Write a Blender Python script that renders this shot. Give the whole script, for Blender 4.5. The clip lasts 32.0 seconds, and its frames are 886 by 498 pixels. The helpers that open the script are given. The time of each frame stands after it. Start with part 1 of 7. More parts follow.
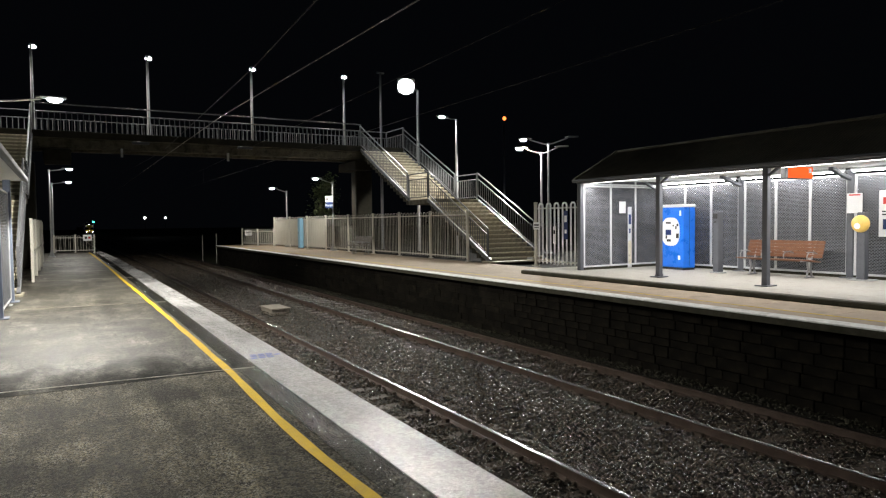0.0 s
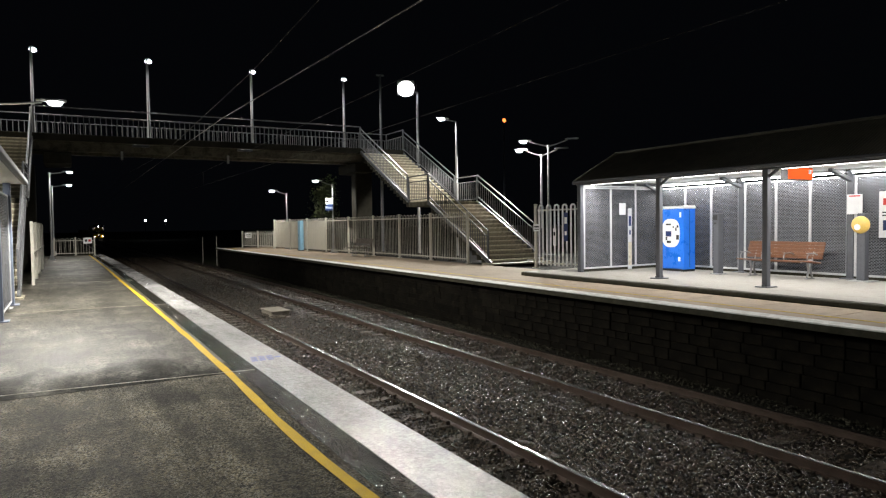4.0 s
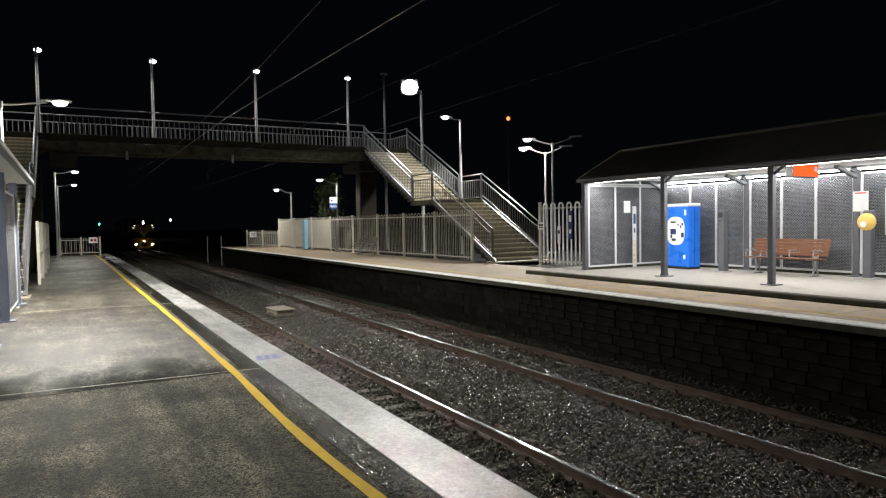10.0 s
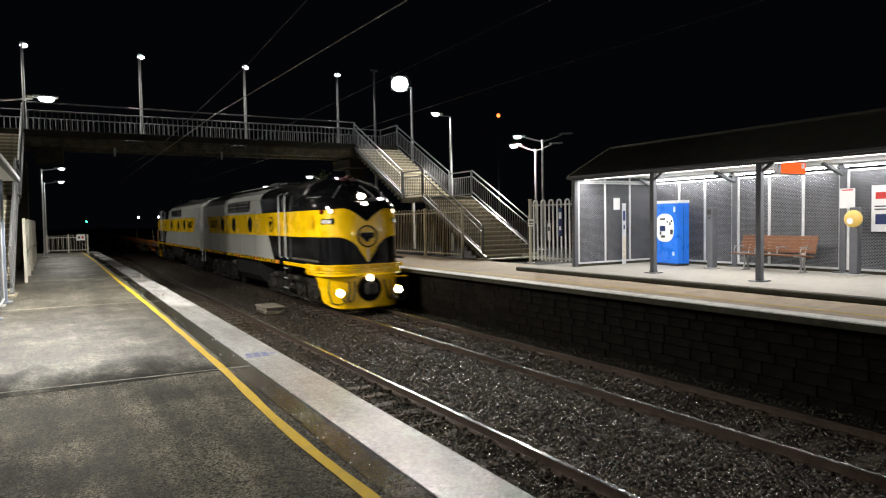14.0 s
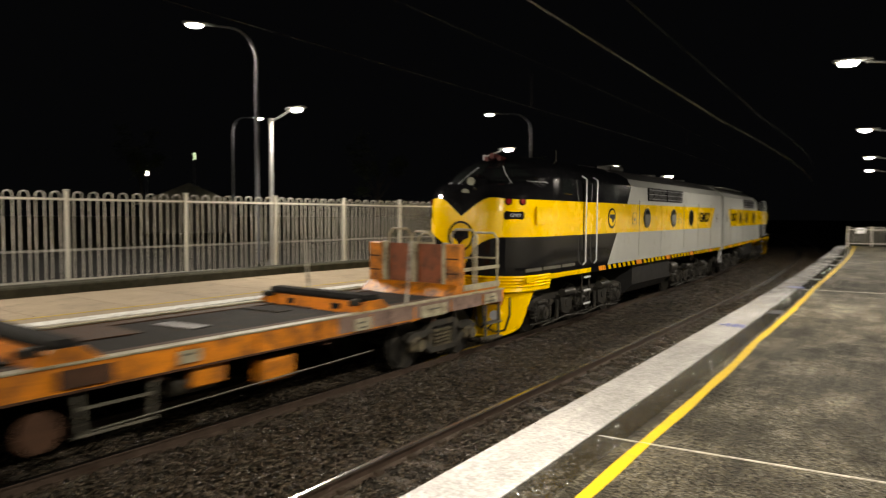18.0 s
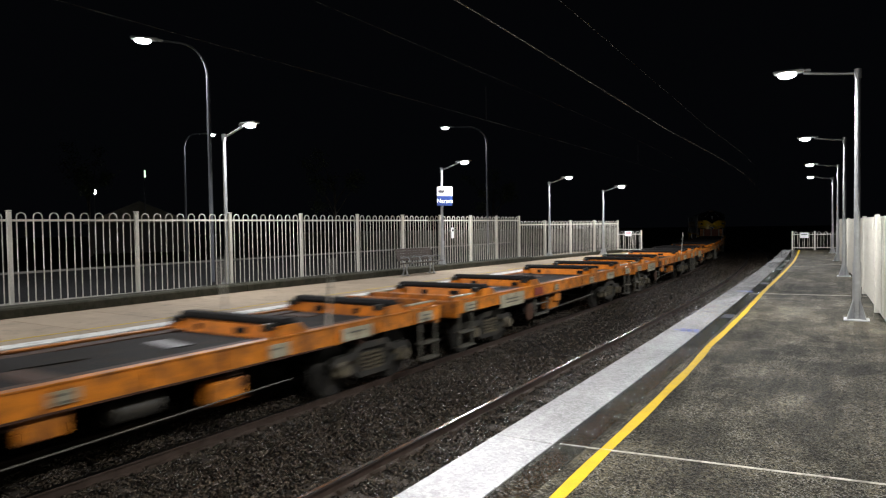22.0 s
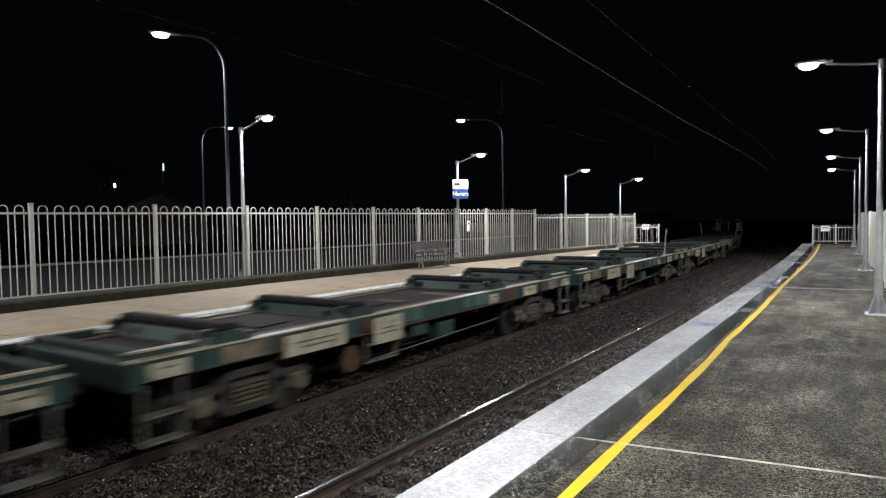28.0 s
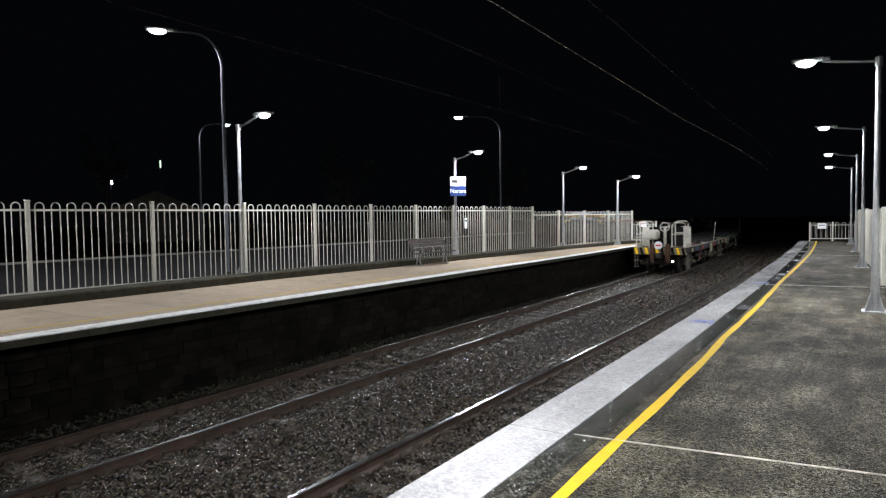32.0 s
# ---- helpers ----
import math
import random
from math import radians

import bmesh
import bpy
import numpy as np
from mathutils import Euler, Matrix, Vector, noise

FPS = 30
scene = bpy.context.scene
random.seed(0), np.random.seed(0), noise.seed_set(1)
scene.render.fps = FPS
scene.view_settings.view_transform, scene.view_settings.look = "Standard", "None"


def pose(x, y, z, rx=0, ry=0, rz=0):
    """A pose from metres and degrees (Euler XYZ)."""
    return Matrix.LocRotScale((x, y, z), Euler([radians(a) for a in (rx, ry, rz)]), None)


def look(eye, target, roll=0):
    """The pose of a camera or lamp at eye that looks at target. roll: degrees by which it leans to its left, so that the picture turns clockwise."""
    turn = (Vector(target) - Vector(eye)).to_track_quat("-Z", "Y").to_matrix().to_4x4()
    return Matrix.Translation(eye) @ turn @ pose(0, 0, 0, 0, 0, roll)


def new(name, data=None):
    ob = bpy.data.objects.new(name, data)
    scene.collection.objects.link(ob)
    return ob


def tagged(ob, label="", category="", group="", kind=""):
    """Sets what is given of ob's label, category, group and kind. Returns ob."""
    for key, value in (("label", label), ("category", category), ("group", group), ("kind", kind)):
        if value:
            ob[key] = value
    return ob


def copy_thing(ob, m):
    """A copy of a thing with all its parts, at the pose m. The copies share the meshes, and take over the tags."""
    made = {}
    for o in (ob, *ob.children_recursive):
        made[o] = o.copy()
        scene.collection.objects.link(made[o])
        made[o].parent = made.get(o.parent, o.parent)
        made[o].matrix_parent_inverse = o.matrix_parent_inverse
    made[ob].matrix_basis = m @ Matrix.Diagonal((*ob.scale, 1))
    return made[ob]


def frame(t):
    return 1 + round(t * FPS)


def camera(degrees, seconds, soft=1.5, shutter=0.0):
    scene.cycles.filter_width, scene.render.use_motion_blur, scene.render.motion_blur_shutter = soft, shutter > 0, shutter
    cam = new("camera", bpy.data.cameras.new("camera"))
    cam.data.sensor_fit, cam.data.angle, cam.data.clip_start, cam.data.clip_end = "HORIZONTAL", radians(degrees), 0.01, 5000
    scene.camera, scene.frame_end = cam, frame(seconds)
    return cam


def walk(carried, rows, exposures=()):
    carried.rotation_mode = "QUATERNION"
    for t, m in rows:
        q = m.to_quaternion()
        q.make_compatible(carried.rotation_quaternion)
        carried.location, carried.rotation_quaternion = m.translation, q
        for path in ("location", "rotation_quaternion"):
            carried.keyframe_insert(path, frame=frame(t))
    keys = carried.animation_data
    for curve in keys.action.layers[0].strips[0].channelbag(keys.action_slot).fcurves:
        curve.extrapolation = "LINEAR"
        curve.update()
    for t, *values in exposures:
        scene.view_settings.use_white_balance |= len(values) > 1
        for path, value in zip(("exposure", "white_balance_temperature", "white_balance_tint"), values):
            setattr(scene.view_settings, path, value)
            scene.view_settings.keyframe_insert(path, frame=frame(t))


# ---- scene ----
EYE = (0.0, 0.0, 1.868)


def lean(t):
    """How far the eye sways towards the track while it turns after the train."""
    return 0.75 * math.exp(-((t - 16.85) / 0.3) ** 2)


cam = camera(68.15, 32.0, soft=1.25, shutter=0.42)
walk(cam, [(t, pose(EYE[0] + lean(t), EYE[1], EYE[2], 90 + p, r, y)) for t, y, p, r in (
    (0.0, -29.98, -2.37, 0.68), (0.5, -29.95, -2.42, 0.57), (1.0, -29.89, -2.43, 0.53), (1.5, -29.78, -2.43, 0.53), (2.0, -29.65, -2.45, 0.49),
    (2.5, -29.60, -2.41, 0.48), (3.0, -29.66, -2.32, 0.49), (3.5, -29.82, -2.17, 0.69), (5.5, -30.15, -2.25, 0.86), (6.0, -30.10, -2.27, 0.82),
    (6.5, -29.99, -2.26, 0.77), (7.0, -29.91, -2.25, 0.72), (7.5, -29.81, -2.30, 0.65), (8.0, -29.69, -2.28, 0.75), (8.5, -29.60, -2.26, 0.82),
    (9.0, -29.53, -2.26, 0.81), (9.5, -29.53, -2.27, 0.95), (10.0, -29.60, -2.32, 1.00), (10.5, -29.65, -2.36, 1.05), (11.0, -29.75, -2.43, 0.93),
    (11.5, -29.85, -2.43, 1.00), (12.0, -29.97, -2.46, 0.89), (12.5, -30.09, -2.49, 1.01), (13.0, -30.21, -2.53, 0.99), (13.5, -30.32, -2.58, 1.05),
    (15.5, -31.34, -2.39, 0.85), (15.8, -32.37, -2.33, 1.00), (16.0, -35.02, -2.32, 1.06), (16.2, -40.90, -2.45, 1.40), (16.4, -49.32, -2.85, 1.65),
    (16.5, -55.12, -2.90, 1.60), (16.6, -61.83, -3.05, 1.75), (16.7, -68.86, -3.22, 1.75), (16.8, -76.77, -3.31, 1.26), (17.0, -92.10, -3.38, 0.67),
    (17.2, -104.50, -3.31, 0.75), (17.5, -124.60, -3.90, -0.70), (17.6, -130.20, -3.90, -0.80), (18.0, -144.60, -3.00, -0.35), (18.5, -148.32, -2.74, 0.93),
    (19.0, -148.89, -2.28, 1.20), (19.5, -149.02, -2.22, 1.33), (20.0, -148.57, -2.13, 1.39), (20.5, -148.29, -2.02, 1.42), (21.0, -147.81, -1.94, 1.21),
    (21.5, -148.28, -1.90, 0.94), (22.0, -148.26, -1.87, 0.85), (22.5, -148.11, -1.83, 0.72), (23.0, -147.91, -1.80, 0.96), (23.5, -147.84, -1.77, 1.02),
    (24.0, -147.84, -1.98, 0.83), (24.5, -147.88, -2.19, 0.63), (25.0, -147.68, -2.26, 0.62), (25.5, -147.40, -2.30, 0.70), (27.5, -146.99, -2.42, 0.86),
    (28.0, -146.89, -2.46, 0.82), (28.5, -146.88, -2.48, 0.95), (29.0, -146.88, -2.53, 0.93), (29.5, -146.89, -2.59, 0.94), (30.0, -146.88, -2.65, 0.91),
    (30.5, -146.87, -2.71, 0.80), (31.0, -147.04, -2.74, 0.73), (31.5, -147.08, -2.73, 0.72), (32.0, -147.10, -2.71, 0.78),
)], exposures=[(0.0, 0.0, 6700, 10), (13.0, 0.0, 6700, 10), (15.5, 0.0, 7100, 10), (16.0, 0.0, 7300, 10), (16.5, 0.0, 7900, 10), (16.8, 0.15, 8200, 10), (17.0, 0.4, 8300, 10), (17.3, 0.4, 8500, 10), (18.0, 0.2, 9000, 10), (19.0, 0.0, 8300, 10), (20.0, 0.0, 8100, 10), (21.0, 0.0, 7200, 10), (22.0, 0.0, 6900, 10), (23.0, 0.0, 6700, 10), (32.0, 0.0, 6600, 10)])

# ---- levels and lines of the place (metres; y runs along the track, x across it, z = 0 is the near platform) ----
RAIL_Z = -1.024
EDGE_N = 2.67
COPING_N = 2.13
RAIL_1, RAIL_2, RAIL_3 = 5.03, 7.70, 9.20
RAIL_0 = RAIL_1 - 1.505
TRACK_N, TRACK_F = RAIL_1 - 0.7525, RAIL_2 + 0.7525
EDGE_F = 10.0
ZF = 0.258
SLAB_F = ZF + 0.12
CURVE_Y, CURVE_R = -22.0, 350.0


def bend(x, y):
    """A point of the straight plan, carried onto the curve that begins beyond CURVE_Y. Gives x, y and the turn in radians."""
    if y >= CURVE_Y:
        return x, y, 0.0
    a = (CURVE_Y - y) / CURVE_R
    r = CURVE_R - x
    return CURVE_R - r * math.cos(a), CURVE_Y - r * math.sin(a), a


def bend_near(x, y):
    """The near platform swings in towards the track more gently behind, and away from it at its far end."""
    if y > 18.0:
        a = (y - 18.0) / 1800.0
        r = 1800.0 + x
        return r * math.cos(a) - 1800.0, 18.0 + r * math.sin(a), a
    if y >= -2.0:
        return x, y, 0.0
    a = (-2.0 - y) / 1000.0
    r = 1000.0 - x
    return 1000.0 - r * math.cos(a), -2.0 - r * math.sin(a), a


# ---- night sky and lamps ----
world = bpy.data.worlds.new("night")
scene.world = world
world.use_nodes = True
world.node_tree.nodes["Background"].inputs[0].default_value = (0.35, 0.42, 0.6, 1)
world.node_tree.nodes["Background"].inputs[1].default_value = 0.0032

WARM = (1.0, 0.982, 0.905)
COOL = (0.93, 0.97, 1.04)
LAMP_GAIN = 2.4


def spot(name, at, aim, watts, angle=172, blend=0.25, size=0.12, colour=None):
    d = bpy.data.lights.new(name, "SPOT")
    d.energy, d.spot_size, d.spot_blend, d.shadow_soft_size, d.color = watts * LAMP_GAIN, radians(angle), blend, size, colour or (COOL if at[1] < 0 else WARM)
    ob = new(name, d)
    ob.matrix_world = look(at, aim)
    return ob


def tube_light(name, at, aim, sx, sy, watts, colour=(1.0, 0.985, 0.96)):
    d = bpy.data.lights.new(name, "AREA")
    d.shape, d.size, d.size_y, d.energy, d.color = "RECTANGLE", sx, sy, watts, colour
    ob = new(name, d)
    ob.matrix_world = look(at, aim)
    return ob


# ---- materials ----
def nodes_of(name):
    m = bpy.data.materials.new(name)
    m.use_nodes = True
    t = m.node_tree
    return m, t, t.nodes["Principled BSDF"], t.nodes["Material Output"]


def ramp(t, fac, stops):
    r = t.nodes.new("ShaderNodeValToRGB")
    e = r.color_ramp.elements
    while len(e) < len(stops):
        e.new(0.5)
    for el, (p, c) in zip(e, stops):
        el.position, el.color = p, (*c, 1) if len(c) == 3 else c
    t.links.new(fac, r.inputs[0])
    return r.outputs[0]


def noise_out(t, coord, scale, detail=4, rough=0.6, stretch=None):
    n = t.nodes.new("ShaderNodeTexNoise")
    n.inputs["Scale"].default_value, n.inputs["Detail"].default_value, n.inputs["Roughness"].default_value = scale, detail, rough
    if stretch:
        mp = t.nodes.new("ShaderNodeMapping")
        mp.inputs["Scale"].default_value = stretch
        t.links.new(coord, mp.inputs[0])
        coord = mp.outputs[0]
    t.links.new(coord, n.inputs["Vector"])
    return n.outputs["Fac"]


def surface(name, col, rough=0.5, metal=0.0, var=0.25, scale=6.0, fine=60.0, bump=0.15, dirt=None, dirt_amount=0.5, rough_var=0.2, coat=0.0, stretch=None, per_object=0.0, per_island=0.0, spec=0.5):
    """A painted, mineral or metal surface: tone varied at two scales, stains of a second colour, fine relief."""
    m, t, b, _ = nodes_of(name)
    tc = t.nodes.new("ShaderNodeTexCoord").outputs["Object"]
    big = noise_out(t, tc, scale, 5, 0.65, stretch)
    small = noise_out(t, tc, fine, 3, 0.6, stretch)
    lo = tuple(c * (1 - var) for c in col)
    hi = tuple(min(1, c * (1 + var)) for c in col)
    c1 = ramp(t, big, [(0.3, lo), (0.7, hi)])
    mix = t.nodes.new("ShaderNodeMix")
    mix.data_type, mix.blend_type = "RGBA", "OVERLAY"
    mix.inputs["Factor"].default_value = 0.35
    t.links.new(c1, mix.inputs["A"])
    t.links.new(ramp(t, small, [(0.3, (0.3, 0.3, 0.3)), (0.7, (0.7, 0.7, 0.7))]), mix.inputs["B"])
    out = mix.outputs["Result"]
    if dirt:
        stain = noise_out(t, tc, scale * 0.7 + 1.3, 8, 0.75, stretch)
        f = ramp(t, stain, [(0.62 - 0.25 * dirt_amount, (0, 0, 0)), (0.74 - 0.12 * dirt_amount, (1, 1, 1))])
        mx = t.nodes.new("ShaderNodeMix")
        mx.data_type = "RGBA"
        t.links.new(f, mx.inputs["Factor"])
        t.links.new(out, mx.inputs["A"])
        mx.inputs["B"].default_value = (*dirt, 1)
        out = mx.outputs["Result"]
    if per_object or per_island:
        if per_object:
            rnd = t.nodes.new("ShaderNodeObjectInfo").outputs["Random"]
        else:
            rnd = t.nodes.new("ShaderNodeNewGeometry").outputs["Random Per Island"]
        k = per_object or per_island
        hv = t.nodes.new("ShaderNodeMix")
        hv.data_type, hv.blend_type = "RGBA", "MULTIPLY"
        hv.inputs["Factor"].default_value = 1.0
        t.links.new(out, hv.inputs["A"])
        t.links.new(ramp(t, rnd, [(0.0, (1 - k,) * 3), (1.0, (1.0,) * 3)]), hv.inputs["B"])
        out = hv.outputs["Result"]
    t.links.new(out, b.inputs["Base Color"])
    r = t.nodes.new("ShaderNodeMapRange")
    r.inputs[3].default_value, r.inputs[4].default_value = max(0.03, rough - rough_var), min(1, rough + rough_var)
    t.links.new(big, r.inputs[0])
    t.links.new(r.outputs[0], b.inputs["Roughness"])
    b.inputs["Metallic"].default_value = metal
    b.inputs["Coat Weight"].default_value = coat
    b.inputs["Specular IOR Level"].default_value = spec
    if bump:
        bp = t.nodes.new("ShaderNodeBump")
        bp.inputs["Strength"].default_value, bp.inputs["Distance"].default_value = bump, 0.01
        t.links.new(small, bp.inputs["Height"])
        t.links.new(bp.outputs[0], b.inputs["Normal"])
    return m


def glow(name, col, strength):
    m, t, b, o = nodes_of(name)
    e = t.nodes.new("ShaderNodeEmission")
    e.inputs[0].default_value, e.inputs[1].default_value = (*col, 1), strength
    t.links.new(e.outputs[0], o.inputs[0])
    return m


def wet_paving(name, col, light, wet_lo, wet_hi, speck=45.0, bump=0.8, contrast=0.8, spec=0.5, grains=0.0, low_sheen=None):
    """Wet asphalt or aggregate: stones of many tones, worn pale patches, streaks and puddled gloss."""
    m, t, b, _ = nodes_of(name)
    tc = t.nodes.new("ShaderNodeTexCoord").outputs["Object"]
    cells = []
    for sc in (speck, speck * 1.9):
        v = t.nodes.new("ShaderNodeTexVoronoi")
        v.inputs["Scale"].default_value = sc
        t.links.new(tc, v.inputs["Vector"])
        grey = t.nodes.new("ShaderNodeSeparateColor")
        t.links.new(v.outputs["Color"], grey.inputs[0])
        cells.append(grey.outputs[0])
    patch = noise_out(t, tc, 0.45, 7, 0.62, (1.0, 0.55, 1.0))
    mid = noise_out(t, tc, 2.2, 6, 0.7, (1.6, 0.5, 1.0))
    fine = noise_out(t, tc, 26.0, 4, 0.7)
    streak = noise_out(t, tc, 1.0, 5, 0.65, (3.2, 0.22, 1.0))
    blot = noise_out(t, tc, 1.1, 5, 0.6, (1.5, 0.7, 1.0))
    cross = noise_out(t, tc, 1.0, 4, 0.6, (0.22, 1.5, 1.0))
    out = ramp(t, patch, [(0.40, col), (0.62, light)])
    c = contrast

    def darken(a, fac, lo, p0, p1):
        mu = t.nodes.new("ShaderNodeMix")
        mu.data_type, mu.blend_type = "RGBA", "MULTIPLY"
        mu.inputs["Factor"].default_value = 1.0
        t.links.new(a, mu.inputs["A"])
        t.links.new(ramp(t, fac, [(p0, (lo,) * 3), (p1, (1.0,) * 3)]), mu.inputs["B"])
        return mu.outputs["Result"]

    for fac, lo, p0, p1 in ((cells[0], 1 - c, 0.1, 0.9), (cells[1], 1 - 0.7 * c, 0.1, 0.9), (fine, 1 - 0.6 * c, 0.35, 0.65)):
        out = darken(out, fac, lo, p0, p1)
    if grains:
        mx = t.nodes.new("ShaderNodeMix")
        mx.data_type = "RGBA"
        t.links.new(ramp(t, cells[1], [(0.80, (0, 0, 0)), (0.88, (1, 1, 1))]), mx.inputs["Factor"])
        t.links.new(out, mx.inputs["A"])
        mx.inputs["B"].default_value = (grains, grains * 0.95, grains * 0.82, 1)
        out = mx.outputs["Result"]
    for fac, lo, p0, p1 in ((mid, 1 - 0.35 * c, 0.40, 0.60), (streak, 1 - 0.42 * c, 0.40, 0.58), (blot, 1 - 0.5 * c, 0.44, 0.55), (cross, 1 - 0.35 * c, 0.44, 0.56)):
        out = darken(out, fac, lo, p0, p1)
    if low_sheen:
        # a darker stretch beyond a joint, ragged-edged; missing sheen is put into its colour
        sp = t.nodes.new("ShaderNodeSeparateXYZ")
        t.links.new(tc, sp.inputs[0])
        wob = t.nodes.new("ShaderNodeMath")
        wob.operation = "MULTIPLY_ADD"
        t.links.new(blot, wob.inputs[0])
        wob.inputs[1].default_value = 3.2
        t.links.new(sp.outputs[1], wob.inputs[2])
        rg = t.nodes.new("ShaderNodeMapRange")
        rg.inputs[1].default_value, rg.inputs[2].default_value = low_sheen[0] + 1.6, low_sheen[1] + 1.6
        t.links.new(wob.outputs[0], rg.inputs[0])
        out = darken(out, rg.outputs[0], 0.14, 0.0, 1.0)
    t.links.new(out, b.inputs["Base Color"])
    r = t.nodes.new("ShaderNodeMapRange")
    r.inputs[1].default_value, r.inputs[2].default_value = 0.32, 0.68
    r.inputs[3].default_value, r.inputs[4].default_value = wet_lo, wet_hi
    t.links.new(patch, r.inputs[0])
    rough = r.outputs[0]
    if low_sheen:
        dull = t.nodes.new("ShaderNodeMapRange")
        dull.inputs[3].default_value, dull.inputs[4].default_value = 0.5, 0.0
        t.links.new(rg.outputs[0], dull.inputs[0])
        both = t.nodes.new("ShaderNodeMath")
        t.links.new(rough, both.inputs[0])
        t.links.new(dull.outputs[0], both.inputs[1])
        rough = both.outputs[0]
    t.links.new(rough, b.inputs["Roughness"])
    b.inputs["Specular IOR Level"].default_value = spec
    bp = t.nodes.new("ShaderNodeBump")
    bp.inputs["Strength"].default_value, bp.inputs["Distance"].default_value = bump, 0.014
    t.links.new(noise_out(t, tc, speck * 1.3, 4, 0.7), bp.inputs["Height"])
    t.links.new(bp.outputs[0], b.inputs["Normal"])
    return m


M_ASPHALT = wet_paving("wet_asphalt", (0.30, 0.265, 0.18), (0.70, 0.60, 0.385), 0.8, 0.58, 56.0, 1.0, 0.95, 0.08, 0.36)
M_ASPHALT_WET = wet_paving("soaked_dark_asphalt", (0.085, 0.075, 0.05), (0.26, 0.235, 0.175), 0.08, 0.16, 38.0, 1.0, 0.92, 0.5, 0.2)
# paler worn bay; part of its paleness is lamp glare put into the colour
M_ASPHALT_PALE = wet_paving("pale_worn_glare_asphalt", (0.38, 0.345, 0.26), (0.78, 0.73, 0.60), 0.5, 0.38, 36.0, 0.9, 0.95, 0.12, 0.3, (8.6, 10.0))
M_COPING = wet_paving("wet_coping", (0.68, 0.67, 0.67), (0.86, 0.85, 0.85), 0.09, 0.2, 36.0, 0.3, 0.26, 0.5)
M_PAVER = surface("far_platform_concrete", (0.36, 0.285, 0.21), 0.75, var=0.14, scale=2.0, fine=90, bump=0.2, dirt=(0.2, 0.17, 0.13), dirt_amount=0.35, spec=0.15, per_object=0.12)
M_SLAB = surface("pale_concrete", (0.29, 0.278, 0.253), 0.6, var=0.14, scale=2.5, fine=80, bump=0.15, dirt=(0.19, 0.175, 0.15), dirt_amount=0.3, spec=0.25)
M_EDGE_W = surface("white_edge_paint", (0.72, 0.72, 0.70), 0.7, var=0.16, scale=6, fine=90, dirt=(0.38, 0.37, 0.35), dirt_amount=0.5, spec=0.15)
M_KERB = surface("mossy_kerb", (0.045, 0.042, 0.03), 0.85, var=0.35, scale=4, dirt=(0.02, 0.022, 0.013), dirt_amount=0.6, spec=0.15)
M_JOINT = surface("pale_joint_sealant", (0.42, 0.39, 0.33), 0.6, var=0.6, scale=6, fine=40, bump=0.3, spec=0.2)
M_YELLOW_LINE = surface("yellow_line_paint", (0.59, 0.388, 0.02), 0.6, var=0.14, scale=5, fine=150, bump=0.5, dirt=(0.48, 0.28, 0.03), dirt_amount=0.25, spec=0.15)
M_BLUE_MARK = surface("blue_stencil_paint", (0.05, 0.075, 0.30), 0.4, var=0.3, scale=20)
# near-black base colour shared by both platform walls
M_BLOCK = surface("near_black_masonry", (0.0085, 0.0073, 0.0056), 0.9, var=0.7, scale=2.2, fine=40, bump=0.8, dirt=(0.026, 0.022, 0.015), dirt_amount=0.35, per_island=0.5, spec=0.05)
# bed darker than the stones: shade in the gaps put into its colour
M_BALLAST = surface("shaded_ballast_bed", (0.022, 0.019, 0.015), 0.85, var=0.6, scale=20, fine=120, bump=1.0, spec=0.2)
M_STONE = surface("ballast_stone", (0.094, 0.073, 0.053), 0.24, var=0.5, scale=8, fine=80, bump=0.15, dirt=(0.03, 0.019, 0.012), dirt_amount=0.5, per_island=0.95)
M_STONE_DARK = surface("dark_gravel", (0.06, 0.056, 0.04), 0.8, var=0.4, scale=8, fine=80, bump=0.3, dirt=(0.025, 0.025, 0.013), dirt_amount=0.6, per_island=0.8, spec=0.2)
M_GROUND = surface("dark_grass_ground", (0.03, 0.034, 0.018), 0.9, var=0.5, scale=5, fine=60, bump=0.8, spec=0.15)
M_ROAD = surface("street_asphalt", (0.014, 0.014, 0.0145), 0.88, var=0.5, scale=0.4, fine=120, bump=0.3, spec=0.1)
M_RAIL = surface("rusty_rail_web", (0.066, 0.046, 0.036), 0.4, metal=0.25, var=0.3, scale=5, fine=90, dirt=(0.035, 0.021, 0.014), dirt_amount=0.5)
M_RAIL_TOP = surface("polished_rail_head", (0.55, 0.55, 0.56), 0.22, metal=1.0, var=0.08, scale=1.5, rough_var=0.08, bump=0.02)
M_SLEEPER = surface("old_sleeper", (0.07, 0.055, 0.043), 0.7, var=0.4, scale=6, fine=50, bump=0.5, per_object=0.4)
M_CLIP = surface("rusty_clip", (0.05, 0.035, 0.025), 0.6, metal=0.3)
M_FENCE = surface("cream_fence_paint", (0.55, 0.53, 0.47), 0.4, var=0.08, scale=3, fine=40, bump=0.05, dirt=(0.40, 0.37, 0.31), dirt_amount=0.2)
M_GALV = surface("galvanised_steel", (0.42, 0.43, 0.44), 0.42, metal=0.7, var=0.15, scale=8, fine=60, bump=0.05)
M_GREYPAINT = surface("grey_painted_steel", (0.085, 0.09, 0.105), 0.45, var=0.15, scale=5)
M_FRAME = surface("pale_grey_frame", (0.55, 0.56, 0.58), 0.4, var=0.1, scale=5)
M_ROOF = surface("dark_corrugated_roof", (0.14, 0.13, 0.10), 0.5, metal=0.2, var=0.35, scale=2)
